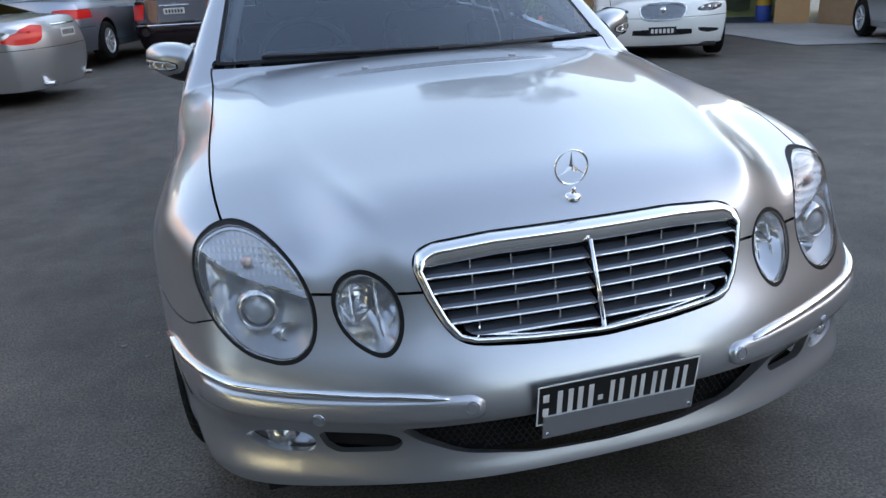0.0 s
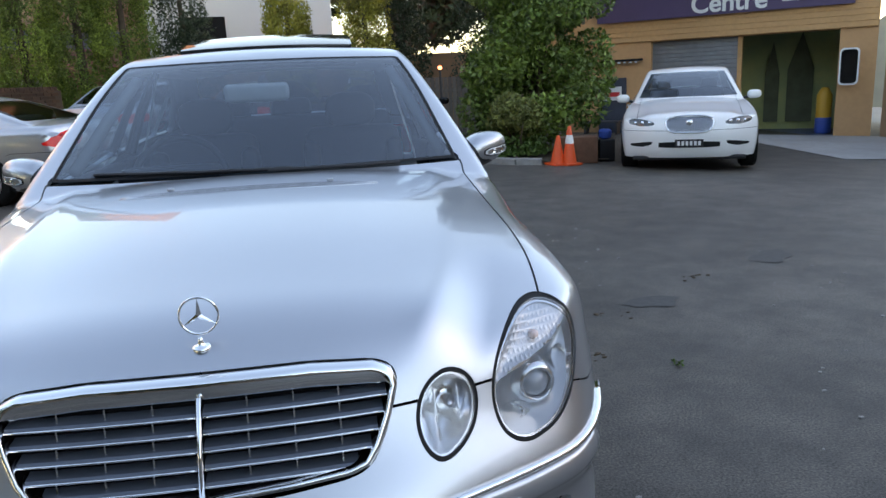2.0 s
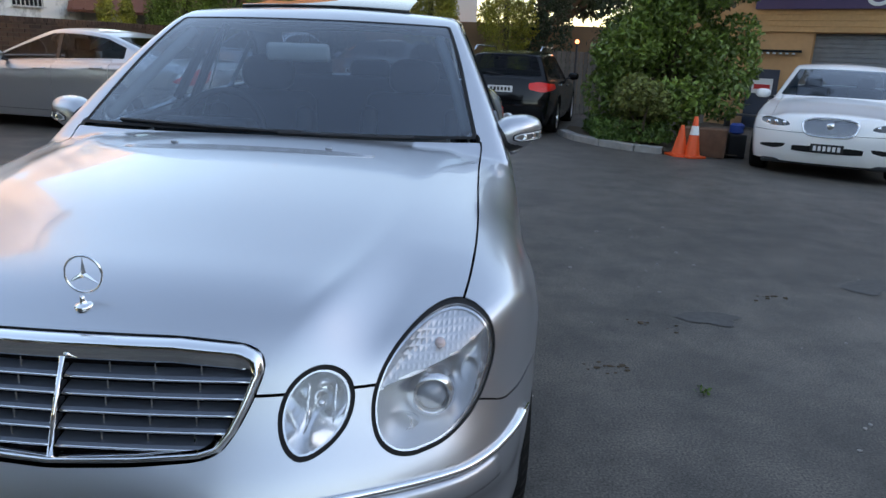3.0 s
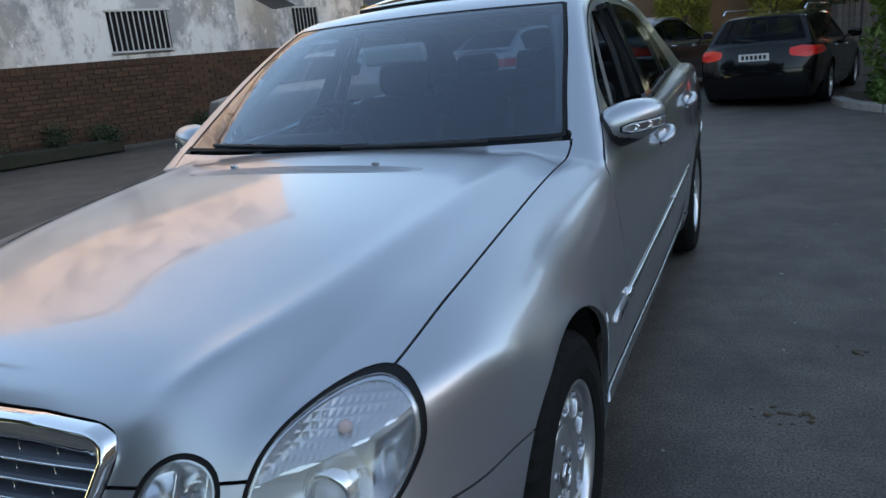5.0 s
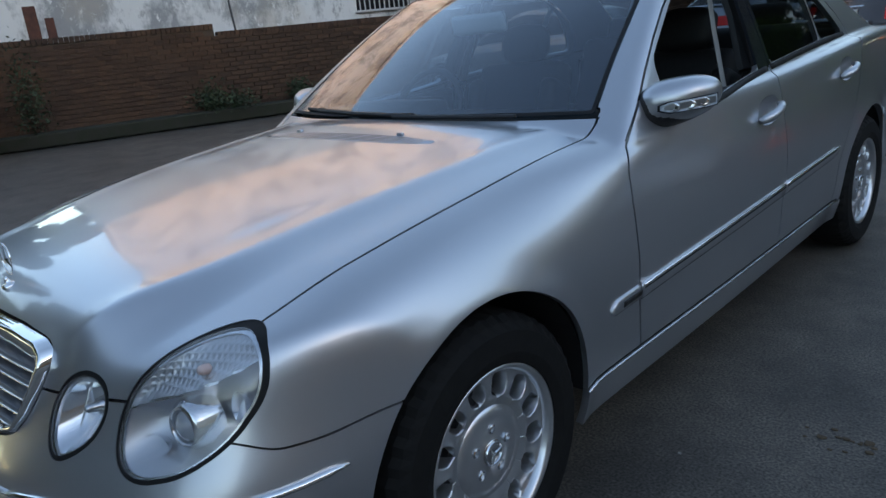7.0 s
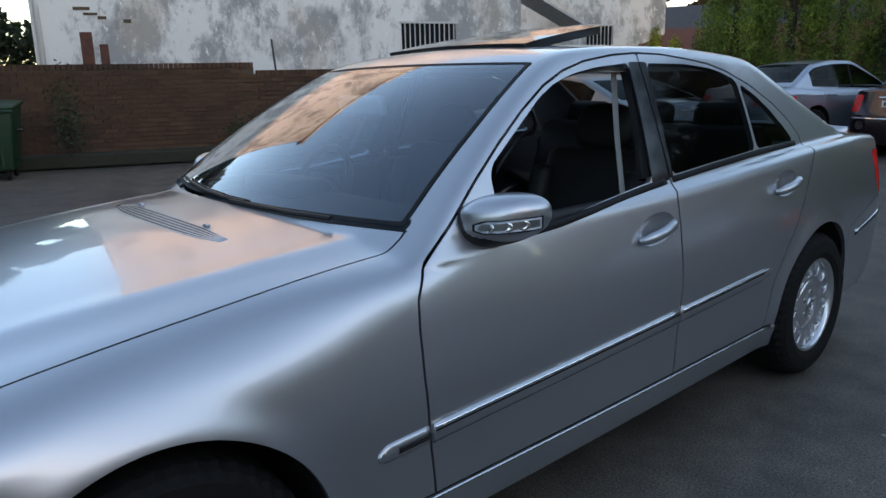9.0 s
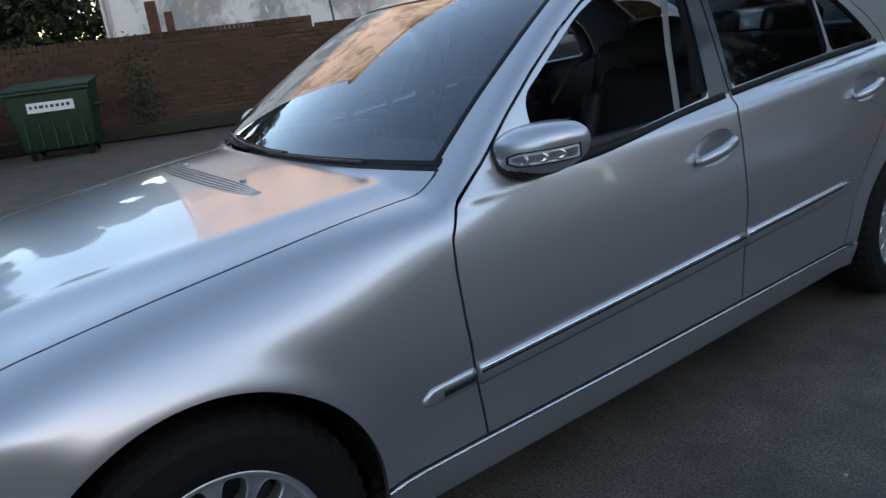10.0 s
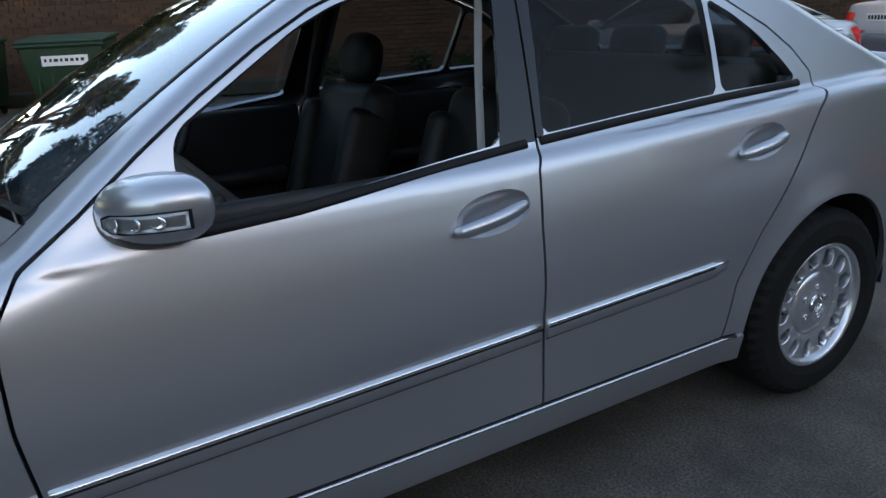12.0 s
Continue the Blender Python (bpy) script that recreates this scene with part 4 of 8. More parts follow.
# the ledge that parts the indicator above from the dipped beam below
LEDGE = lambda q: q[:, 2] - 0.663 - 0.30 * (q[:, 0] - 0.62) - 0.9 * np.maximum(q[:, 0] - 0.69, 0) ** 1.5
for mir in (False, True):
    fx = flip if mir else (lambda b: b)
    lamp = part("headlight", bmesh.new(), None, hero, "oval headlight with projector lamp and clear indicator")
    lamp.data.materials.append(LAMP_GREY)
    under_ledge, over_ledge = cut(head_lens, LEDGE)
    panel("beam_reflector", dished(under_ledge, lambda q: np.maximum(HEAD_F(q), LEDGE(q)), 0.055, 0.055), SATIN_REFLECTOR, lamp, 0.0, mir, label="silver bowl behind the headlight lens")
    panel("indicator_lens", dished(over_ledge, lambda q: np.maximum(HEAD_F(q), -LEDGE(q)), 0.022, 0.035), PRISM, lamp, 0.0, mir, label="clear ribbed indicator")
    inner = cut(head_lens, lambda q: HEAD_F(q) + 0.0035)[1]
    panel("chrome_bezel", inner, DULL_CHROME, lamp, 0.02, mir, lift=-0.004)
    ledge = cut(cut(head_lens, lambda q: HEAD_F(q) + 0.005)[0], lambda q: np.abs(LEDGE(q)) - 0.0035)[0]
    panel("chrome_ledge", ledge, DULL_CHROME, lamp, 0.035, mir, lift=-0.006)
    c = on_hero(None, 0.612, 0.664) + Vector((-0.004, 0.040, 0))
    ax = Vector((0.16, -1, 0.10)).normalized()
    m = Matrix.Translation(c) @ ax.to_track_quat("Z", "Y").to_matrix().to_4x4()
    part("projector_bezel", fx(lathe([(0.0315, 0.010), (0.032, 0.024), (0.035, 0.027), (0.041, 0.020), (0.047, 0.012), (0.0475, 0.006), (0.050, 0.0), (0.053, -0.03)], m, 40)), REFLECTOR, lamp, smooth=True)
    part("projector_lens", fx(lathe([(0, 0.031), (0.010, 0.030), (0.019, 0.026), (0.026, 0.020), (0.031, 0.010), (0.0315, 0.0)], m, 36)), PROJECTOR_GLASS, lamp, "round glass projector lens", smooth=True)
    for sx, sz, rx, rz in ((0.612, 0.575, 0.034, 0.020), (0.738, 0.640, 0.018, 0.030)):
        p = on_hero(None, sz, sx) + Vector((-0.004, 0.034, 0))
        mm = Matrix.Translation(p) @ Vector((0.2, -1, 0.15)).to_track_quat("Z", "Y").to_matrix().to_4x4() @ Matrix.Diagonal((rx, rz, 0.022, 1))
        part("side_reflector", fx(lathe([(1.0, 0.1), (0.96, 0.0), (0.8, -0.5), (0.5, -0.88), (0.2, -1.0), (0, -1)], mm, 28)), REFLECTOR, lamp, smooth=True)
    q = on_hero(None, 0.705, 0.672)
    part("indicator_bulb", fx(lathe([(0, 0.016), (0.007, 0.014), (0.0105, 0.006), (0.011, -0.006)], Matrix.Translation(q + Vector((0, 0.026, 0))) @ Vector((0.2, -1, 0.3)).to_track_quat("Z", "Y").to_matrix().to_4x4(), 18)), material("bulb_amber_tint", (0.62, 0.42, 0.36), rough=0.15, coat=1.0), lamp, "faint amber bulb", smooth=True)
    small = part("inner_headlight", bmesh.new(), None, hero, "small oval headlight with a round reflector")
    small.data.materials.append(LAMP_GREY)
    panel("reflector", dished(small_lens, SMALL_F, 0.060, 0.052), REFLECTOR, small, 0.0, mir, label="mirror bowl behind the small lens")
    panel("chrome_bezel", cut(small_lens, lambda q: SMALL_F(q) + 0.0035)[1], DULL_CHROME, small, 0.02, mir, lift=-0.004)
    c = on_hero(None, 0.622, 0.458) + Vector((0, 0.046, 0))
    m = Matrix.Translation(c) @ Vector((0.12, -1, 0.25)).normalized().to_track_quat("Z", "Y").to_matrix().to_4x4()
    part("bulb_shield", fx(lathe([(0, 0.034), (0.006, 0.033), (0.0085, 0.028), (0.009, 0.010), (0.016, 0.004), (0.018, -0.01)], m, 24)), DULL_CHROME, small, smooth=True)
    for k in (-1, 1):
        q = [on_hero(None, z, 0.458 + k * 0.024) for z in (0.588, 0.615, 0.645, 0.664)]
        part("flute", fx(tube([p + Vector((0, 0.034, 0)) for p in q], 0.003, 6)), REFLECTOR, small, smooth=True)
    fog = part("fog_light", bmesh.new(), None, bumper_ob, "clear fog light in the bumper")
    fog.data.materials.append(LAMP_GREY)
    v, nr, t = fog_lens
    panel("reflector", (v + np.array((-0.01, 0.03, 0.0)), nr, t), REFLECTOR, fog, 0.0, mir)
    panel("fog_rim", cut(fog_lens, lambda q: FOG_F(q) + 0.004)[1], SILVER, fog, 0.02, mir)
    cfx = on_hero(None, 0.358, 0.655) + Vector((0, 0.012, 0))
    part("bulb", fx(lathe([(0, 0.012), (0.014, 0.010), (0.022, 0.0), (0.03, -0.004)], Matrix.Translation(cfx) @ pose(0, 0, 0, 90, 0, 20), 20)), REFLECTOR, fog, smooth=True)


# wheels
def car_wheel(parent, m, radius, rim, width, spokes, style="paddle", tyre=None, metal=None, n=96):
    """A tyre on an alloy rim; the outer face looks along +z of m."""
    w = part("wheel", bmesh.new(), None, parent, "alloy wheel with a black tyre")
    w.data.materials.append(ALLOY)
    h = width / 2
    prof = [(rim - 0.012, h - 0.022), (rim + 0.006, h - 0.004), (rim + 0.03, h + 0.004), (radius - 0.035, h), (radius - 0.014, h - 0.014), (radius - 0.002, h - 0.034), (radius, 0.02), (radius, -0.02), (radius - 0.002, -h + 0.034), (radius - 0.03, -h), (rim, -h + 0.01)]
    tb = lathe(prof, None, n)
    # shoulder grooves: every third shoulder vertex pulled in
    tb.verts.ensure_lookup_table()
    for k in range(len(prof)):
        if k in (4, 5, 8):
            for i in range(0, n, 2):
                v = tb.verts[k * n + i]
                v.co.x *= 1 - 0.006 / radius
                v.co.y *= 1 - 0.006 / radius
    bmesh.ops.transform(tb, matrix=m, verts=tb.verts)
    part("tyre", tb, TYRE, w, smooth=False)
    rb = lathe([(rim, h - 0.020), (rim + 0.004, h - 0.008), (rim - 0.004, h - 0.006), (rim - 0.012, h - 0.014), (rim - 0.018, h - 0.03), (rim - 0.024, -h + 0.02)], m, n)
    part("rim", rb, metal or ALLOY, w, smooth=True)
    hub = (0.58 if style == "paddle" else 0.36) * rim
    face = h - 0.030
    db = lathe([(0, face + 0.004), (0.028, face + 0.004), (0.032, face), (hub * 0.7, face - 0.002), (hub * 0.93, face - 0.0052), (hub * 0.95, face - 0.03)], m, 40)
    part("wheel_centre", db, metal or ALLOY, w, smooth=True)
    # all spokes alike
    sbm = bmesh.new()
    rings = []
    if style == "paddle":
        # a sector of the cast face, from the middle disc to the flush outer ring, with half a rounded slot on either side
        r0, r1 = hub * 0.90, rim - 0.001
        rc, rr = rim * 0.765, rim * 0.142
        for k in range(29):
            r = r0 + (r1 - r0) * k / 28
            half = 0.0235 * max(0.0, 1 - abs((r - rc) / rr) ** 2.6) ** (1 / 2.4)
            edge = math.pi / spokes - math.asin(half / r)
            slot = min(1.0, half / 0.012)
            q = (r - r0) / (r1 - r0)
            zf = face - 0.005 + 0.006 * math.sin(math.pi * min(q * 1.4, 1.0)) + 0.010 * q * q
            row = []
            for u in (-1, -0.9, -0.72, -0.4, 0, 0.4, 0.72, 0.9, 1):
                dz = slot * (0.0028 * u - (0.0045 if abs(u) == 1 else 0.0008 if abs(u) == 0.9 else 0) - 0.003 * (1 - u * u))
                row.append((r * math.cos(edge * u), r * math.sin(edge * u), zf + dz))
            row = [(row[0][0], row[0][1], row[0][2] - 0.034 * slot - 0.0001)] + row + [(row[-1][0], row[-1][1], row[-1][2] - 0.034 * slot - 0.0001)]
            rings.append([sbm.verts.new(q) for q in row])
        for p, q in zip(rings, rings[1:]):
            for i in range(10):
                sbm.faces.new((p[i], p[i + 1], q[i + 1], q[i]))
    else:
        r0, r1 = hub * 0.92, rim - 0.004
        for k in range(7):
            u = k / 6
            r = r0 + (r1 - r0) * u
            wd = (2 * math.pi * r / spokes) * (0.30 - 0.1 * u)
            zf = face - 0.006 + 0.016 * u ** 1.5
            rings.append([sbm.verts.new(q) for q in ((r, -wd, zf - 0.010), (r, -wd * 0.55, zf), (r, wd * 0.55, zf), (r, wd, zf - 0.010), (r, wd * 0.6, zf - 0.035), (r, -wd * 0.6, zf - 0.035))])
        for p, q in zip(rings, rings[1:]):
            for i in range(6):
                sbm.faces.new((p[i], p[(i + 1) % 6], q[(i + 1) % 6], q[i]))
    me = bpy.data.meshes.new("spoke")
    bmesh.ops.recalc_face_normals(sbm, faces=sbm.faces)
    sbm.to_mesh(me)
    sbm.free()
    me.polygons.foreach_set("use_smooth", [True] * len(me.polygons))
    me.materials.append(metal or ALLOY)
    for k in range(spokes):
        o = new("spoke", me)
        o.parent = w
        o.matrix_local = m @ pose(0, 0, 0, 0, 0, 360 * k / spokes)
    for k in range(5):
        bb = lathe([(0, face - 0.006), (0.007, face - 0.006), (0.008, face + 0.004), (0.0115, face + 0.002), (0.012, face - 0.004)], m @ pose(0, 0, 0, 0, 0, 72 * k + 18) @ pose(0.056, 0, 0), 10)
        part("wheel_bolt", bb, DULL_CHROME, w)
    cap = lathe([(0, face + 0.008), (0.026, face + 0.007), (0.031, face + 0.003)], m, 32)
    cp = part("centre_cap", cap, DULL_CHROME, w, smooth=True)
    sp = bmesh.new()
    for a in (90, 210, 330):
        tube([(0, 0, face + 0.010), (0.024 * math.cos(radians(a)), 0.024 * math.sin(radians(a)), face + 0.009)], [0.004, 0.0012], 6, bm=sp)
    tube([(0.026 * math.cos(a), 0.026 * math.sin(a), face + 0.008) for a in np.linspace(0, 2 * math.pi, 33)[:-1]], 0.002, 6, True, bm=sp)
    bmesh.ops.transform(sp, matrix=m, verts=sp.verts)
    part("emblem", sp, CHROME, cp)
    part("brake_disc", lathe([(0, -0.03), (rim - 0.045, -0.03), (rim - 0.045, -0.05), (0, -0.05)], m, 40), DARK_METAL, w)
    return w


for y in (0.838, 3.690):
    for s in (-1, 1):
        car_wheel(hero, pose(s * 0.778, y, 0.322, 0, 0, 0) @ pose(0, 0, 0, 0, 90 * s, 0) @ pose(0, 0, 0, 0, 0, 11), 0.322, 0.208, 0.225, 13)
        # dark arch liner
        lb = bmesh.new()
        rr = []
        for k in range(25):
            a = radians(-4 + 188 * k / 24)
            rr.append([lb.verts.new((s * xx, y + 0.372 * math.cos(a), ZB + 0.372 * math.sin(a))) for xx in (0.868 if y < 2 else 0.862, 0.55)])
        for p, q in zip(rr, rr[1:]):
            lb.faces.new((p[0], p[1], q[1], q[0]))
        part("arch_liner", lb, DARK_VOID, hero)
        part("arch_inner_wall", box(0.01, 0.76, 0.5, pose(s * 0.55, y, 0.46)), DARK_VOID, hero)

# door mirrors: a helmet-shaped shell, open at the back, with a lens band round its front
def mirror_at(u, v, k=1.0):
    """A point of the mirror's shell; u runs round it from its outer end, v from foot to crown; k grows it."""
    x, y, z = math.cos(u) * math.cos(v), math.sin(u) * math.cos(v), math.sin(v)
    sq = lambda q, p: math.copysign(abs(q) ** p, q)
    x, z = sq(x, 0.80) * k, sq(z, 0.84) * k
    y = -abs(y) ** 0.8 * 0.1005 * k if y < 0 else abs(y) ** 0.6 * 0.0390
    return Vector((0.8662 + 0.0982 * x, 1.7607 + y + 0.0428 * x, 0.9816 + (0.0655 - 0.0099 * x) * z + 0.018 * x))


for side, mir in (("l", False), ("r", True)):
    fx = flip if mir else (lambda b: b)
    d = doors["f" + side]
    b = bmesh.new()
    nu, nv = 48, 25
    grid = [[b.verts.new(mirror_at(2 * math.pi * i / nu, -math.pi / 2 * 0.995 + math.pi * 0.995 * j / (nv - 1))) for i in range(nu)] for j in range(nv)]
    for p, q in zip(grid, grid[1:]):
        for i in range(nu):
            b.faces.new((p[i], p[(i + 1) % nu], q[(i + 1) % nu], q[i]))
    b.faces.new(grid[0][::-1])
    b.faces.new(grid[-1])
    mo = part("door_mirror", fx(b), SILVER, d, "silver door mirror with a clear indicator", smooth=True)
    b = bmesh.new()
    off = Vector((-0.012, -0.004, -0.007))
    grid = [[b.verts.new(mirror_at(2 * math.pi * i / nu, -math.pi / 2 * 0.995 + math.pi * 0.995 * j / (nv - 1), 0.985) + off) for i in range(nu)] for j in range(nv)]
    for p, q in zip(grid, grid[1:]):
        for i in range(nu):
            b.faces.new((p[i], p[(i + 1) % nu], q[(i + 1) % nu], q[i]))
    part("mirror_base", fx(b), BLACK_PLASTIC, mo, "black mirror base", smooth=True)
    part("mirror_foot", fx(box(0.09, 0.085, 0.05, pose(0.795, 1.735, 0.925, 0, 12, 12), 0.02, 3)), BLACK_PLASTIC, mo, smooth=True)
    part("mirror_glass", fx(box(0.125, 0.006, 0.078, pose(0.862, 1.793, 0.981, 0, -10, 23.5), 0.002)), CHROME, mo)
    for name, mat, grow, hh, a0, a1 in (("lens_surround", BLACK_RUBBER, 1.006, 0.0172, -96, -7), ("mirror_indicator", SATIN_REFLECTOR, 1.014, 0.0145, -93, -10)):
        b = bmesh.new()
        rings = []
        for k in range(25):
            u = radians(a0 + (a1 - a0) * k / 24)
            p0 = mirror_at(u, 0.0, grow)
            hgt = hh * min(1.0, 0.45 + 0.22 * k)
            zc = 0.971 + 0.010 * math.cos(u)
            rings.append([b.verts.new((p0.x, p0.y, zc + hgt * q)) for q in (-1, -0.5, 0.5, 1)])
        for p, q in zip(rings, rings[1:]):
            for i in range(3):
                b.faces.new((p[i], p[i + 1], q[i + 1], q[i]))
        bmesh.ops.solidify(b, geom=b.faces[:], thickness=0.003)
        lens = part(name, fx(b), mat, mo, "clear mirror indicator" if grow > 1.01 else "", smooth=True)
    for k, ang in enumerate((-80, -58, -36)):
        u = radians(ang)
        p0 = mirror_at(u, 0.0, 1.02)
        zc = 0.971 + 0.010 * math.cos(u)
        fm = Matrix.Translation((p0.x, p0.y, zc)) @ Vector((math.cos(u), math.sin(u), 0.1)).to_track_quat("Z", "Y").to_matrix().to_4x4() @ Matrix.Diagonal((0.0145, 0.0118, 0.0025, 1))
        part("facet", fx(lathe([(1.0, -0.4), (0.95, 0.3), (0.6, -0.3), (0.3, -0.5), (0, -0.5)], fm, 16)), REFLECTOR, lens, smooth=True)

# windscreen edge, wipers, cowl
scr = cut(screen, lambda v: np.maximum(SCREEN_F(v) + 0.014, cowl_y(v[:, 0]) + 0.050 - v[:, 1]))[1]
panel("screen_border", scr, BLACK_RUBBER, screen_ob, 0.0, whole=True, lift=0.0015)
cb = bmesh.new()
rr = []
for k in range(41):
    x = -0.69 + 1.38 * k / 40
    y0 = float(cowl_y(x))
    z0 = float(on_hero(y0 + 0.03, None, x).z)
    rr.append([cb.verts.new((x, y0 + dy, z0 + dz)) for dy, dz in ((-0.02, -0.060), (0.015, -0.044), (0.05, -0.026))])
for p, q in zip(rr, rr[1:]):
    for i in range(2):
        cb.faces.new((p[i], p[i + 1], q[i + 1], q[i]))
part("cowl_panel", cb, BLACK_PLASTIC, hero, smooth=True)
for pts, nm in (([(x, float(cowl_y(x)) + 0.030 + 0.03 * max(0, -x)) for x in (-0.56, -0.4, -0.2, 0.0, 0.12)], "a"), ([(x, float(cowl_y(x)) + 0.022) for x in (0.04, 0.2, 0.36, 0.5)], "b")):
    pp = [on_hero(y + 0.012, None, x) + Vector((0, -0.004, 0.005)) for x, y in along(pts, 16)[1]]
    wp = part("wiper", tube(pp, 0.0065, 6), BLACK_PLASTIC, hero, "black wiper arm and blade")
    pp2 = [q + Vector((0, 0.014, 0.001)) for q in pp[2:]]
    part("wiper_blade", tube(pp2, 0.0045, 6), BLACK_RUBBER, wp)

# bonnet vents and washer jets
vent = part("bonnet_vent", bmesh.new(), None, hood_ob, "slatted air vent in the bonnet")
vent.data.materials.append(BLACK_PLASTIC)
vent_taper = lambda x: 1 - 0.75 * abs(x / 0.40) ** 4
vb = bmesh.new()
rr = []
for k in range(25):
    x = -0.40 + 0.80 * k / 24
    yc = 1.185 + 0.18 * x * x
    rr.append([vb.verts.new(on_hero(yc + dy, None, abs(x)) * 1.0 + Vector((x - abs(x), 0, 0.0012))) for dy in (-0.035 * vent_taper(x), 0.0, 0.035 * vent_taper(x))])
for p, q in zip(rr, rr[1:]):
    for i in range(2):
        vb.faces.new((p[i], p[i + 1], q[i + 1], q[i]))
part("vent_opening", vb, BLACK_PLASTIC, vent)
for j in range(6):
    dy = -0.034 + 0.0136 * j
    pp, nn = [], []
    for k in range(25):
        x = -0.40 + 0.80 * k / 24
        q = on_hero(1.185 + 0.18 * x * x + dy * vent_taper(x), None, abs(x))
        pp.append(Vector((x, q.y, q.z)))
        h = hero_normal(q)
        nn.append(Vector((math.copysign(h.x, x), h.y, h.z)))
    part("vent_slat", ribbon(pp, nn, 0.0062, 0.0018), SILVER, vent, smooth=True)
for x in (-0.25, 0.25):
    q = on_hero(1.235, None, abs(x))
    part("washer_jet", box(0.022, 0.014, 0.012, Matrix.Translation((x, q.y, q.z + 0.005)), 0.004), SILVER, hood_ob)

# tilted glass sunroof
sv, sn, st = sunroof_hole
piv = np.array((0.0, 2.34, 1.44))
ang = radians(7.5)
rot = np.array(((1, 0, 0), (0, math.cos(ang), -math.sin(ang)), (0, math.sin(ang), math.cos(ang))))
sr = ((sv - piv) @ rot.T + piv + np.array((0, 0.0, 0.012)), sn @ rot.T, st)
panel("sunroof", sr, material("dark_roof_glass", (0.02, 0.022, 0.025), rough=0.05, spec=0.5), hero, 0.03, whole=True, label="dark glass sunroof tilted open")
part("sunroof_well", box(0.80, 0.50, 0.05, pose(0, 2.56, 1.385)), DARK_VOID, hero)
part("roof_aerial", box(0.03, 0.09, 0.04, pose(0, 3.40, 1.445, -12, 0, 0), 0.012, 3), SILVER, hero, smooth=True)
# boot spoiler lip
pp, nn = [], []
for k in range(31):
    x = -0.64 + 1.28 * k / 30
    q = on_hero(4.60 - 0.16 * x * x, None, abs(x))
    pp.append(Vector((x, q.y, q.z + 0.004)))
    nn.append(Vector((0, 0.15, 1)).normalized())
part("boot_spoiler", ribbon(pp, nn, [0.02, 0.05] + [0.09] * 27 + [0.05, 0.02], 0.022), SILVER, hero, "low boot lid spoiler", smooth=True)

# ---- inside the saloon ----
floor_pan = part("floor_pan", box(1.50, 2.55, 0.04, pose(0, 2.50, 0.26)), BLACK_PLASTIC, hero)
part("bulkhead", box(1.46, 0.04, 0.60, pose(0, 1.32, 0.52)), DARK_VOID, hero)
part("parcel_shelf", box(1.30, 0.45, 0.03, pose(0, 3.82, 0.985)), LEATHER, hero)
part("rear_bulkhead", box(1.40, 0.04, 0.72, pose(0, 3.66, 0.62)), DARK_VOID, hero)
part("underbody", box(1.40, 4.3, 0.03, pose(0, 2.4, 0.20)), DARK_VOID, hero)
dash = part("dashboard", box(1.26, 0.36, 0.18, pose(0, 1.80, 0.82), 0.05, 4), LEATHER, hero, "black dashboard", smooth=True)
part("dash_top", box(1.22, 0.40, 0.04, pose(0, 1.72, 0.90, 4, 0, 0), 0.018, 3), LEATHER, dash, smooth=True)
part("binnacle", box(0.38, 0.20, 0.08, pose(-0.37, 1.83, 0.94, -4, 0, 0), 0.038, 4), LEATHER, dash, smooth=True)
part("wood_trim", box(1.24, 0.012, 0.05, pose(0, 1.984, 0.83), 0.004), WOOD_TRIM, dash, "dark burr wood trim")
part("centre_console", box(0.28, 0.85, 0.28, pose(0, 2.15, 0.45), 0.03, 3), LEATHER, hero, smooth=True)
wheel_c = Vector((-0.37, 1.965, 0.905))
wm = Matrix.Translation(wheel_c) @ pose(0, 0, 0, 64, 0, 0)
sw = part("steering_wheel", bmesh.new(), LEATHER, hero, "black leather steering wheel")
part("wheel_rim", tube([wm @ Vector((0.186 * math.cos(a), 0.186 * math.sin(a), 0)) for a in np.linspace(0, 2 * math.pi, 49)[:-1]], 0.015, 10, True), LEATHER, sw, smooth=True)
part("airbag_pad", box(0.20, 0.15, 0.06, wm, 0.03, 3), LEATHER, sw, smooth=True)
for a in (0, 180, 270):
    part("spoke", box(0.12, 0.035, 0.02, wm @ pose(0, 0, 0, 0, 0, a) @ pose(0.125, 0, 0), 0.006), BLACK_PLASTIC, sw)
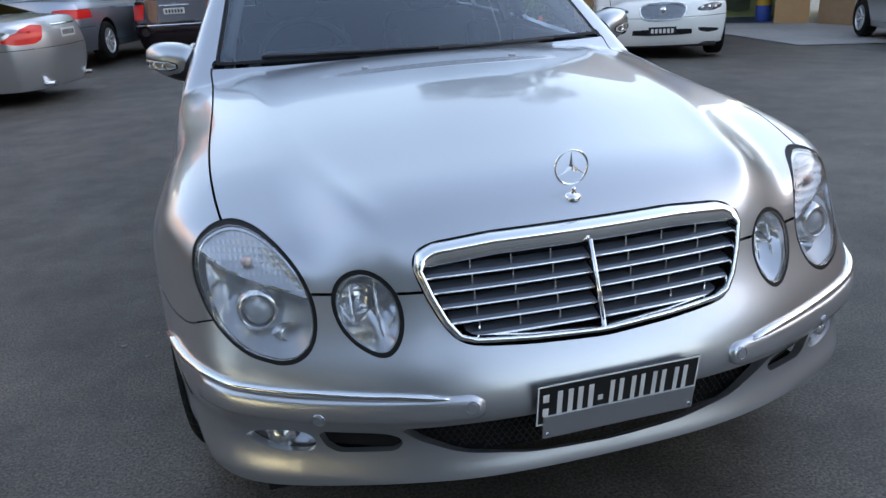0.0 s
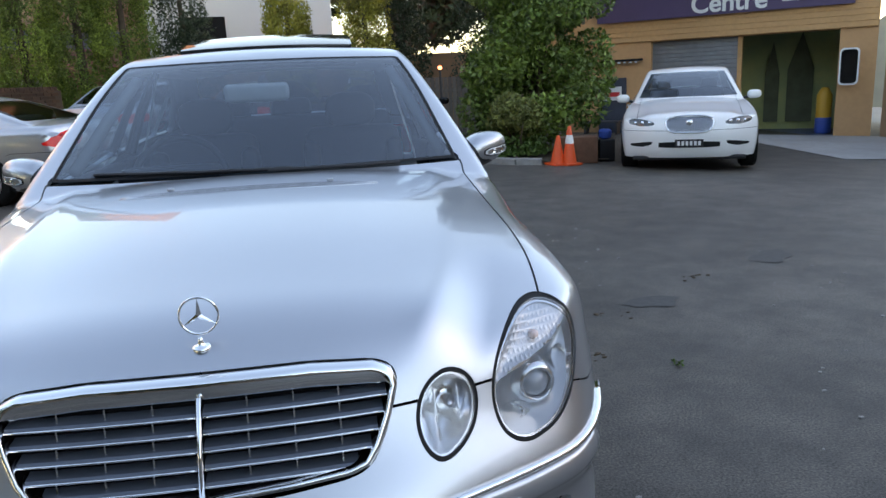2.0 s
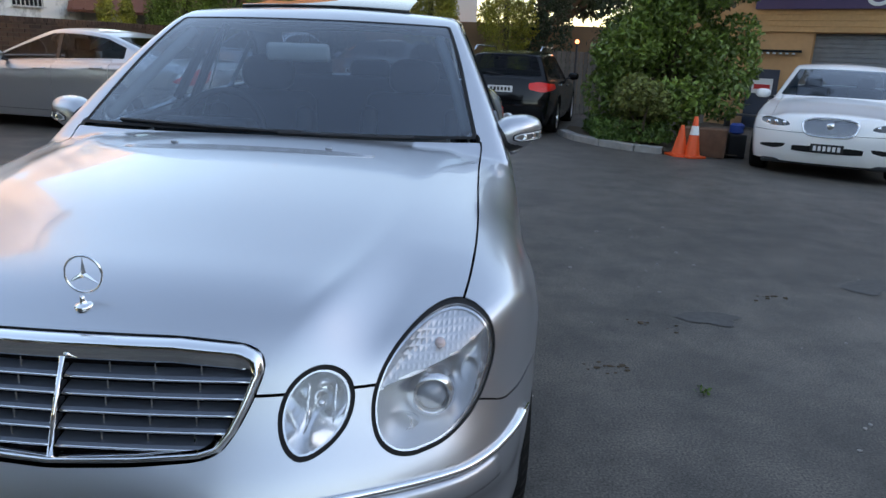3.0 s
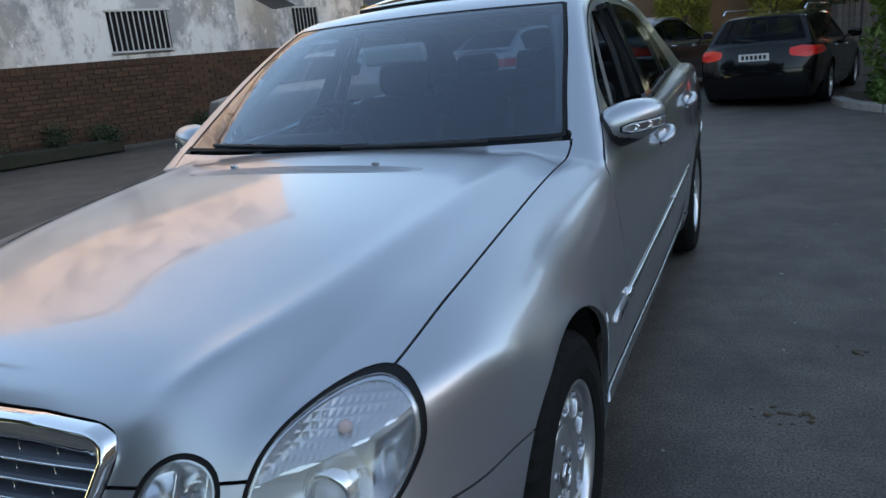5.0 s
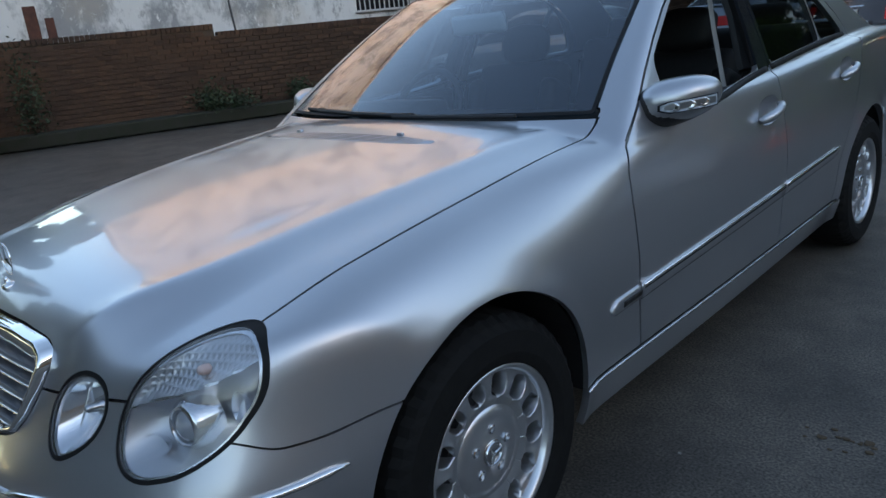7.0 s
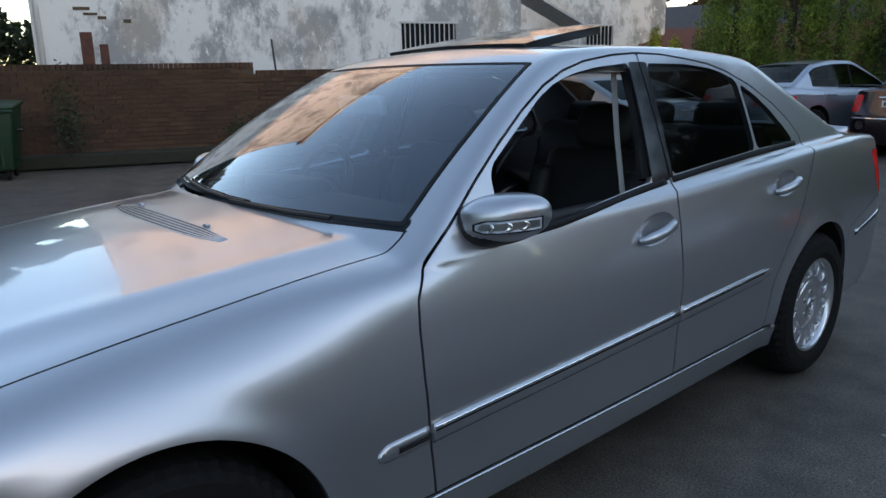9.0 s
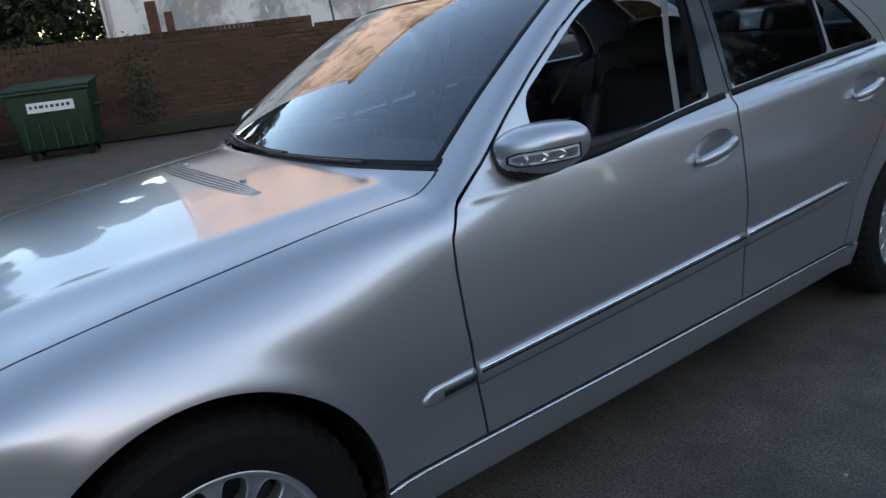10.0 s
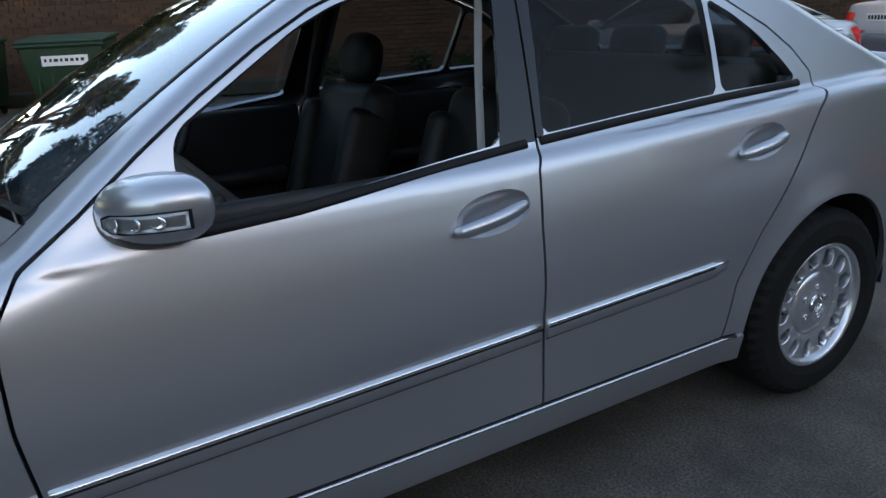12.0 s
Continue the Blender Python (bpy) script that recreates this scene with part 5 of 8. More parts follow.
for sx, sy in ((-0.365, 2.62), (0.365, 2.78)):
    seat = part("front_seat", bmesh.new(), LEATHER, hero, "black leather front seat with headrest")
    part("cushion", box(0.52, 0.54, 0.17, pose(sx, sy - 0.32, 0.46, 6, 0, 0), 0.06, 4), LEATHER, seat, smooth=True)
    part("backrest", box(0.50, 0.15, 0.64, pose(sx, sy - 0.04, 0.74, -18, 0, 0), 0.06, 4), LEATHER, seat, smooth=True)
    for s in (-1, 1):
        part("bolster", box(0.09, 0.18, 0.54, pose(sx + s * 0.215, sy - 0.09, 0.71, -18, 0, 0), 0.04, 4), LEATHER, seat, smooth=True)
    hb = bmesh.new()
    bmesh.ops.create_uvsphere(hb, u_segments=24, v_segments=16, radius=1)
    for v in hb.verts:
        x, y, z = v.co
        sq = lambda q, p: math.copysign(abs(q) ** p, q)
        v.co = Vector((0.135 * sq(x, 0.7), 0.052 * sq(y, 0.8), 0.095 * sq(z, 0.75)))
    bmesh.ops.transform(hb, matrix=pose(sx, sy + 0.06, 1.13, -14, 0, 0), verts=hb.verts)
    part("headrest", hb, LEATHER, seat, smooth=True)
    for s in (-1, 1):
        part("headrest_post", tube([(sx + s * 0.06, sy + 0.04, 0.98), (sx + s * 0.06, sy + 0.06, 1.09)], 0.007, 8), CHROME, seat, smooth=True)
bench = part("rear_bench", bmesh.new(), LEATHER, hero, "black leather rear bench")
part("cushion", box(1.30, 0.52, 0.18, pose(0, 3.22, 0.50, 6, 0, 0), 0.06, 4), LEATHER, bench, smooth=True)
part("backrest", box(1.28, 0.16, 0.62, pose(0, 3.56, 0.80, -22, 0, 0), 0.06, 4), LEATHER, bench, smooth=True)
for sx in (-0.38, 0, 0.38):
    part("headrest", box(0.26, 0.10, 0.14, pose(sx, 3.70, 1.13, -15, 0, 0), 0.045, 4), LEATHER, bench, smooth=True)
# pillars, headliner, belts, door cards
hl = tidy(cut(cut(cut(shell(hero_f, 0.9, 3.9, 0.55, 60, 60, 6), lambda v: 1.36 - v[:, 2])[0], lambda v: 2.20 - v[:, 1])[0], lambda v: v[:, 1] - 3.5)[0])
panel("headliner", hl, GREY_CLOTH, hero, 0.0, whole=True, lift=-0.045)
for s in (-1, 1):
    part("belt", tube([(s * 0.560, 2.61, 1.335), (s * 0.605, 2.575, 1.14), (s * 0.665, 2.54, 0.92), (s * 0.69, 2.52, 0.70)], 0.010, 8, flat=0.25), BELT_GREY, hero)
    part("pillar_trim", tube([(s * 0.575, 2.68, 1.36), (s * 0.66, 2.65, 1.18), (s * 0.73, 2.60, 0.98)], 0.045, 8, flat=0.5), BLACK_PLASTIC, hero)
    part("pillar_trim", tube([(s * 0.535, 2.16, 1.315), (s * 0.605, 1.95, 1.175), (s * 0.675, 1.66, 0.99)], 0.022, 8), PILLAR_GREY, hero, smooth=True)
    for key, y0, y1 in (("f", 1.62, 2.55), ("r", 2.62, 3.35)):
        d = doors[key + ("l" if s > 0 else "r")]
        part("door_card", box(0.05, y1 - y0, 0.58, pose(s * 0.775, (y0 + y1) / 2, 0.66, 0, -s * 3, 0), 0.02, 3), LEATHER, d, smooth=True)
        part("armrest", box(0.09, (y1 - y0) * 0.6, 0.06, pose(s * 0.72, (y0 + y1) / 2 + 0.1, 0.68), 0.025, 3), LEATHER, d, smooth=True)
        part("wood_trim", box(0.008, (y1 - y0) * 0.8, 0.045, pose(s * 0.747, (y0 + y1) / 2, 0.80, 0, -s * 3, 0), 0.003), WOOD_TRIM, d)
rm = part("rear_view_mirror", box(0.26, 0.035, 0.075, pose(-0.025, 1.95, 1.244, 12, 0, 0), 0.018, 3), GREY_CLOTH, hero, smooth=True)
part("mirror_stem", tube([(-0.01, 1.96, 1.27), (0, 1.99, 1.305)], 0.014, 8), BLACK_PLASTIC, rm)

# ---- the yard ----
def ground_z(x, y):
    """The yard falls gently to the workshop side and rises a little to the hedge."""
    r = math.hypot(x - 0.5, y - 1.5)
    t = min(max((r - 4.0) / 6.0, 0.0), 1.0)
    t = t * t * (3 - 2 * t)
    return -0.031 * min(max(x, -1.0), 12.0) * t


def asphalt():
    m = bpy.data.materials.new("asphalt")
    m.use_nodes = True
    t = m.node_tree
    b = t.nodes["Principled BSDF"]
    co = t.nodes.new("ShaderNodeTexCoord")

    def noise_node(scale, detail, rough=0.6):
        n = t.nodes.new("ShaderNodeTexNoise")
        n.inputs["Scale"].default_value, n.inputs["Detail"].default_value, n.inputs["Roughness"].default_value = scale, detail, rough
        t.links.new(co.outputs["Object"], n.inputs["Vector"])
        return n

    def ramp(src, lo, hi, c0, c1):
        r = t.nodes.new("ShaderNodeValToRGB")
        r.color_ramp.elements[0].position, r.color_ramp.elements[1].position = lo, hi
        r.color_ramp.elements[0].color, r.color_ramp.elements[1].color = (*c0, 1), (*c1, 1)
        t.links.new(src, r.inputs[0])
        return r
    big = ramp(noise_node(0.35, 5).outputs[0], 0.35, 0.68, (0.062, 0.056, 0.049), (0.114, 0.104, 0.091))
    mid = ramp(noise_node(2.6, 8, 0.7).outputs[0], 0.38, 0.70, (0.55, 0.55, 0.55), (1.35, 1.33, 1.30))
    fine = ramp(noise_node(120, 4).outputs[0], 0.36, 0.72, (0.30, 0.30, 0.30), (2.1, 2.05, 2.0))
    dust = ramp(noise_node(0.9, 9, 0.75).outputs[0], 0.56, 0.80, (0, 0, 0), (0.5, 0.5, 0.5))
    prev = big.outputs[0]
    for r in (mid, fine):
        mx = t.nodes.new("ShaderNodeMix")
        mx.data_type, mx.blend_type = "RGBA", "MULTIPLY"
        mx.inputs[0].default_value = 1.0
        t.links.new(prev, mx.inputs[6])
        t.links.new(r.outputs[0], mx.inputs[7])
        prev = mx.outputs[2]
    mx = t.nodes.new("ShaderNodeMix")
    mx.data_type = "RGBA"
    t.links.new(dust.outputs[0], mx.inputs[0])
    t.links.new(prev, mx.inputs[6])
    mx.inputs[7].default_value = (0.15, 0.142, 0.13, 1)
    t.links.new(mx.outputs[2], b.inputs["Base Color"])
    b.inputs["Roughness"].default_value = 0.58
    v = t.nodes.new("ShaderNodeTexVoronoi")
    v.inputs["Scale"].default_value = 230
    t.links.new(co.outputs["Object"], v.inputs["Vector"])
    bp = t.nodes.new("ShaderNodeBump")
    bp.inputs["Strength"].default_value, bp.inputs["Distance"].default_value = 0.35, 0.003
    t.links.new(v.outputs[0], bp.inputs["Height"])
    t.links.new(bp.outputs[0], b.inputs["Normal"])
    return m


ASPHALT = asphalt()
gx = np.concatenate([[-400, -150, -60, -30], np.linspace(-20, 20, 81), [30, 60, 150, 400]])
gv, gf = [], []
for yy in gx:
    for xx in gx:
        gv.append((xx, yy + 5, ground_z(xx, yy + 5)))
n = len(gx)
for i in range(n - 1):
    for j in range(n - 1):
        gf.append((i * n + j, i * n + j + 1, (i + 1) * n + j + 1, (i + 1) * n + j))
tagged(new("ground", mesh_of("ground", gv, gf, ASPHALT)), "worn dark grey asphalt yard with stains", "ground", "", "structure")

CONCRETE = material("concrete", (0.36, 0.35, 0.335), rough=0.85, grain=0.4, scale=9, big=0.5, bigscale=1.1, second=(0.16, 0.155, 0.15), bump=0.15)
PATCH = material("pale_patch", (0.42, 0.415, 0.41), rough=0.8, grain=0.5, scale=12, second=(0.2, 0.2, 0.2))
DARK_PATCH = material("dark_stain", (0.078, 0.075, 0.071), rough=0.7, grain=0.5, scale=30)
WEED = material("weed_green", (0.09, 0.16, 0.03), rough=0.7, grain=0.4, scale=40)
DIRT = material("brown_dirt", (0.10, 0.075, 0.05), rough=0.95, grain=0.5, scale=40)


def blot(name, x, y, rx, ry, mat, label, lift=0.004, rot=0.0, category="stain"):
    """A flat irregular mark on the asphalt."""
    b = bmesh.new()
    vs = []
    for k in range(40):
        a = 2 * math.pi * k / 40
        r = 0.78 + 0.34 * noise.noise(Vector((math.cos(a) * 1.7 + x, math.sin(a) * 1.7 + y, x * 3)))
        u, w = rx * r * math.cos(a), ry * r * math.sin(a)
        px, py = x + u * math.cos(rot) - w * math.sin(rot), y + u * math.sin(rot) + w * math.cos(rot)
        vs.append(b.verts.new((px, py, ground_z(px, py) + lift)))
    c = b.verts.new((x, y, ground_z(x, y) + lift))
    for k in range(40):
        b.faces.new((c, vs[k], vs[(k + 1) % 40]))
    return tagged(part(name, b, mat, None), label, category, "", "structure")


blot("ground_patch", 6.95, 4.95, 1.0, 0.40, PATCH, "pale worn patch on the asphalt", 0.006, -0.6)
for k, (x, y, r) in enumerate(((1.95, 2.5, 0.20), (3.1, 3.2, 0.25), (-2.0, 0.6, 0.2))):
    blot("ground_stain", x, y, r, r * 0.6, DARK_PATCH, "faint dark stain on the asphalt", 0.004 + 0.0003 * k, k * 0.7)
random.seed(5)
stone_me = bpy.data.meshes.new("pebble")
b = bmesh.new()
bmesh.ops.create_icosphere(b, subdivisions=1, radius=1)
for v in b.verts:
    v.co *= 0.8 + 0.3 * random.random()
b.to_mesh(stone_me)
b.free()
stone_me.materials.append(CONCRETE)
for k in range(110):
    x, y = random.uniform(0.98, 4.2), random.uniform(-0.6, 4.6)
    if k % 3 == 0:
        x, y = random.uniform(-3.5, -1.05), random.uniform(-0.8, 4.0)
    o = new("pebble", stone_me)
    s = random.uniform(0.003, 0.009)
    o.matrix_world = Matrix.Translation((x, y, ground_z(x, y) + s * 0.4)) @ Matrix.Diagonal((s * random.uniform(0.8, 2.0), s, s * 0.7, 1))
    tagged(o, "small pale pebble lying on the asphalt", "pebble", "loose pebbles on the yard")


# crumbs of earth and a small weed
crumb_me = stone_me.copy()
crumb_me.materials.clear()
crumb_me.materials.append(DIRT)
for cx, cy, n, spread in ((1.33, 1.82, 16, 0.06), (2.4, 2.9, 10, 0.07), (2.7, 1.3, 8, 0.05), (1.62, 2.35, 8, 0.10)):
    for k in range(n):
        x, y, s = cx + random.gauss(0, spread), cy + random.gauss(0, spread * 0.5), random.uniform(0.003, 0.010)
        o = new("earth_crumb", crumb_me)
        o.matrix_world = Matrix.Translation((x, y, ground_z(x, y) + s * 0.4)) @ Matrix.Diagonal((s * 1.6, s, s * 0.6, 1))
        tagged(o, "small crumb of brown earth on the asphalt", "earth", "crumbs of earth on the yard")


def leaves(points, size, mat_parts, seed=1, droop=0.0, narrow=0.55):
    """Many small bent leaves as verts and faces."""
    rng = np.random.default_rng(seed)
    n = len(points)
    d = rng.normal(size=(n, 3))
    d[:, 2] -= droop
    d /= np.linalg.norm(d, axis=1)[:, None]
    e = np.cross(d, rng.normal(size=(n, 3)))
    e /= np.linalg.norm(e, axis=1)[:, None]
    k = np.cross(d, e)
    s = size * rng.uniform(0.6, 1.3, n)[:, None]
    p = np.asarray(points)
    v = np.stack([p - d * s * 0.5, p + e * s * narrow * 0.5 + k * s * 0.10, p + d * s * 0.5, p - e * s * narrow * 0.5 + k * s * 0.10], 1).reshape(-1, 3)
    f = np.arange(4 * n).reshape(-1, 4)
    return v, f


def leaf_mesh(name, pts, size, mat, parent, seed, droop=0.0, narrow=0.55):
    v, f = leaves(pts, size, None, seed, droop, narrow)
    me = bpy.data.meshes.new(name)
    me.from_pydata(v.tolist(), [], f.tolist())
    me.materials.append(mat)
    o = part(name, me, mat, parent)
    o["kind"] = "stuff"
    return o


def blob_points(blobs, n, rng):
    """Points in the outer part of a union of uneven clumps."""
    out = []
    w = np.array([b[3] * b[4] for b in blobs])
    idx = rng.choice(len(blobs), n, p=w / w.sum())
    d = rng.normal(size=(n, 3))
    d /= np.linalg.norm(d, axis=1)[:, None]
    r = rng.uniform(0.25, 1.0, n) ** 0.45
    B = np.array(blobs)
    return B[idx, :3] + d * r[:, None] * np.stack([B[idx, 3], B[idx, 3], B[idx, 4]], 1)


BARK = material("bark", (0.10, 0.075, 0.055), rough=0.95, grain=0.6, scale=14, bump=0.6)
LEAF = material("broad_leaf", (0.145, 0.22, 0.036), rough=0.42, second=(0.055, 0.095, 0.018), big=0.7, bigscale=1.2, vary=0.45)
LEAF_YELLOW = material("yellow_green_leaf", (0.15, 0.17, 0.035), rough=0.6, second=(0.07, 0.09, 0.02), big=0.7, bigscale=1.4, vary=0.4)
LEAF_DARK = material("dark_leaf", (0.034, 0.055, 0.022), rough=0.55, second=(0.02, 0.034, 0.014), big=0.6, bigscale=1.0, vary=0.4)
CONIFER = material("conifer_green", (0.18, 0.25, 0.030), rough=0.65, second=(0.055, 0.09, 0.018), big=0.8, bigscale=1.3, vary=0.45)
CONIFER_GOLD = material("golden_conifer", (0.42, 0.38, 0.045), rough=0.65, second=(0.09, 0.10, 0.018), big=0.8, bigscale=1.5, vary=0.4)


def broad_tree(name, label, x, y, blobs, trunk, count, size, mat, seed, group="", category="tree", limbs=7, droop=0.2):
    t = thing(name, label, category, None, group)
    z = ground_z(x, y)
    rng = np.random.default_rng(seed)
    tr = [Vector((x, y, z - 0.05)), Vector((x + 0.05, y, z + trunk[1] * 0.5)), Vector((x - 0.03, y + 0.05, z + trunk[1]))]
    part("trunk", tube(tr, [trunk[0], trunk[0] * 0.8, trunk[0] * 0.6], 10), BARK, t, smooth=True)
    for k in range(min(limbs, len(blobs))):
        b = blobs[k]
        end = Vector((b[0], b[1], b[2]))
        midp = (tr[2] + end) / 2 + Vector(rng.normal(size=3) * 0.15)
        part("limb", tube([tr[1] if k % 2 else tr[2], midp, end], [trunk[0] * 0.5, trunk[0] * 0.32, trunk[0] * 0.12], 7), BARK, t, smooth=True)
    leaf_mesh("crown", blob_points(blobs, count, rng), size, mat, t, seed, droop)
    return t


tuft = thing("weed", "tiny green weed growing from the asphalt", "weed")
wr = np.random.default_rng(2)
leaf_mesh("foliage", np.stack([1.67 + wr.normal(0, 0.018, 26), 1.63 + wr.normal(0, 0.018, 26), wr.uniform(0.002, 0.02, 26)], 1), 0.02, WEED, tuft, 5)
# the big bush in the kerbed bed
rng = np.random.default_rng(3)
bush_blobs = []
for k in range(46):
    a, r, h = rng.uniform(0, 6.28), rng.uniform(0.2, 1.15), rng.uniform(0.35, 3.4)
    s = 1.0 - 0.22 * abs(h - 1.9)
    bush_blobs.append((3.75 + 1.25 * r * s * math.cos(a), 11.6 + 1.0 * r * s * math.sin(a), h, rng.uniform(0.30, 0.55), rng.uniform(0.28, 0.5)))
broad_tree("bush", "large leafy green bush in a kerbed garden bed", 3.8, 11.6, bush_blobs, (0.10, 1.2), 26000, 0.105, LEAF, 4, category="bush")
small_blobs = [(3.25 + 0.4 * rng.uniform(-1, 1), 10.6 + 0.5 * rng.uniform(-1, 1), 0.45 + 0.4 * rng.uniform(0, 1), 0.30, 0.28) for k in range(10)]
broad_tree("shrub", "small yellowish green shrub beside the big bush", 3.25, 10.7, small_blobs, (0.04, 0.3), 4200, 0.085, LEAF_YELLOW, 8, category="shrub")
cover_pts = np.stack([rng.uniform(2.55, 3.7, 5200), rng.uniform(10.4, 12.2, 5200), rng.uniform(0.0, 1.0, 5200) ** 2 * 0.30], 1)
cover_pts[:, 2] += 0.02
cv = thing("ground_cover", "low bright green ground cover plants behind the kerb", "plants")
leaf_mesh("foliage", cover_pts, 0.075, material("bright_leaf", (0.085, 0.16, 0.03), rough=0.5, vary=0.4, big=0.4), cv, 12)
# drooping tree above the workshop
hang_blobs = [(4.6 + 1.1 * rng.uniform(-1, 1), 13.2 + 0.9 * rng.uniform(-1, 1), 3.3 + 1.6 * rng.uniform(-0.5, 1), 0.55, 0.55) for k in range(26)]
hang_blobs += [(4.8 + 2.0 * rng.uniform(-1, 1), 14.0 + 1.2 * rng.uniform(-1, 1), rng.uniform(4.0, 7.6), rng.uniform(0.4, 0.8), rng.uniform(0.4, 0.7)) for k in range(34)]
broad_tree("tree", "dark drooping tree beside the workshop", 4.2, 13.6, hang_blobs, (0.16, 2.6), 26000, 0.11, material("olive_leaf", (0.10, 0.085, 0.035), rough=0.6, vary=0.45, big=0.5, second=(0.05, 0.045, 0.02)), 15, droop=1.2)

# kerb round the bed: concrete blocks end to end
bed = [(2.15, 11.7), (2.28, 11.0), (2.62, 10.45), (3.05, 10.05), (3.45, 9.92)]
kerb = thing("kerb", "curved concrete kerb round the garden bed", "kerb")
kerb["kind"] = "structure"
kp = along(bed, 13)[1]
for (ax, ay), (bx, by) in zip(kp, kp[1:]):
    ang = math.degrees(math.atan2(by - ay, bx - ax))
    part("kerb_block", box(math.hypot(bx - ax, by - ay) + 0.004, 0.17, 0.16, pose((ax + bx) / 2, (ay + by) / 2, ground_z(ax, ay) + 0.02, 0, 0, ang), 0.012), CONCRETE, kerb)
soil = bmesh.new()
sv = [soil.verts.new((x, y, ground_z(x, y) + 0.05)) for x, y in [(2.2, 11.9)] + bed + [(4.6, 10.0), (5.2, 12.6), (2.4, 13.0)]]
soil.faces.new(sv)
tagged(part("garden_bed", soil, DIRT, None), "bare brown soil of the garden bed", "soil", "", "structure")

# traffic cones
CONE_ORANGE = material("cone_orange", (0.80, 0.085, 0.015), rough=0.5, grain=0.25, scale=18, second=(0.5, 0.09, 0.02))
CONE_WHITE = material("reflective_white", (0.75, 0.75, 0.73), rough=0.4, grain=0.2, scale=30)


def cone(x, y, h, band, label, lean=0.0):
    c = thing("traffic_cone", label, "cone", None, "traffic cones by the kerb")
    part("base", box(0.30, 0.30, 0.035, pose(0, 0, 0.0175), 0.012), CONE_ORANGE, c)
    part("body", lathe([(0.115, 0.035), (0.108, 0.06), (0.028, h - 0.01), (0.020, h), (0, h)], None, 28), CONE_ORANGE, c, smooth=True)
    if band:
        r = lambda z: 0.111 - (z - 0.05) * (0.083 / (h - 0.06)) + 0.002
        part("band", lathe([(r(h * 0.56), h * 0.56), (r(h * 0.78), h * 0.78)], None, 28), CONE_WHITE, c, "white reflective band", smooth=True)
    c.matrix_world = pose(x, y, ground_z(x, y), lean, 0, 20)
    return c


cone(3.84, 9.72, 0.60, True, "orange traffic cone with a white reflective band")
cone(3.67, 9.80, 0.46, False, "small plain orange traffic cone", 3)
planter = part("planter_box", box(0.62, 0.34, 0.42, pose(4.12, 10.12, ground_z(4.1, 10.1) + 0.21, 0, 0, -20), 0.015), material("terracotta_brown", (0.17, 0.085, 0.05), rough=0.85, grain=0.5, scale=12), None)
tagged(planter, "brown terracotta planter box beside the cones", "planter")
blue = part("hose_drum", lathe([(0.06, 0.0), (0.10, 0.02), (0.11, 0.13), (0.07, 0.16), (0, 0.16)], pose(4.62, 10.25, ground_z(4.6, 10.2) + 0.36), 20), material("blue_plastic", (0.02, 0.06, 0.26), rough=0.5), None)
tagged(blue, "blue plastic tub on a dark stand", "tub")
stand = part("tub_stand", box(0.26, 0.26, 0.36, pose(4.62, 10.25, ground_z(4.6, 10.2) + 0.18), 0.02), BLACK_PLASTIC, None)
tagged(stand, "dark stand under a blue tub", "stand")

# ---- brick wall with the old building behind ----
WA = Vector((-13.5, -2.0, 0))
WU = Vector((6.7, 18.0, 0)).normalized()
WN = Vector((WU.y, -WU.x, 0))  # towards the yard


def wall_m(u, off, z):
    """A frame on the wall: x along it, y away from the yard, z up; off is metres behind the wall's face."""
    p = WA + WU * u - WN * off
    return Matrix(((WU.x, -WN.x, 0, p.x), (WU.y, -WN.y, 0, p.y), (0, 0, 1, z), (0, 0, 0, 1)))


BRICK = material("old_red_brick", (0.100, 0.050, 0.026), rough=0.92, grain=0.6, scale=22, big=0.7, bigscale=0.9, second=(0.050, 0.031, 0.023), bump=0.4, vary=0.28)
MORTAR = material("mortar", (0.105, 0.068, 0.044), rough=0.95, grain=0.5, scale=30, big=0.6, bigscale=0.8, second=(0.08, 0.06, 0.046))
wall = tagged(part("wall_west", box(21.0, 0.21, 1.40, wall_m(10.5, 0.125, 0.80)), MORTAR, None), "low weathered red brick wall along the yard", "wall", "", "structure")
part("pier_core", box(9.3, 0.21, 0.14, wall_m(4.65, 0.125, 1.57)), MORTAR, wall)
brick_me = bpy.data.meshes.new("brick")
b = box(0.228, 0.03, 0.068, None, 0.004, 1)
b.to_mesh(brick_me)
b.free()
brick_me.materials.append(BRICK)
random.seed(2)
rest_v, rest_f, made = [], [], 0
cube = [(-1, -1, -1), (1, -1, -1), (1, 1, -1), (-1, 1, -1), (-1, -1, 1), (1, -1, 1), (1, 1, 1), (-1, 1, 1)]
quads = [(0, 1, 5, 4), (4, 5, 6, 7), (1, 2, 6, 5), (3, 0, 4, 7), (0, 3, 2, 1)]
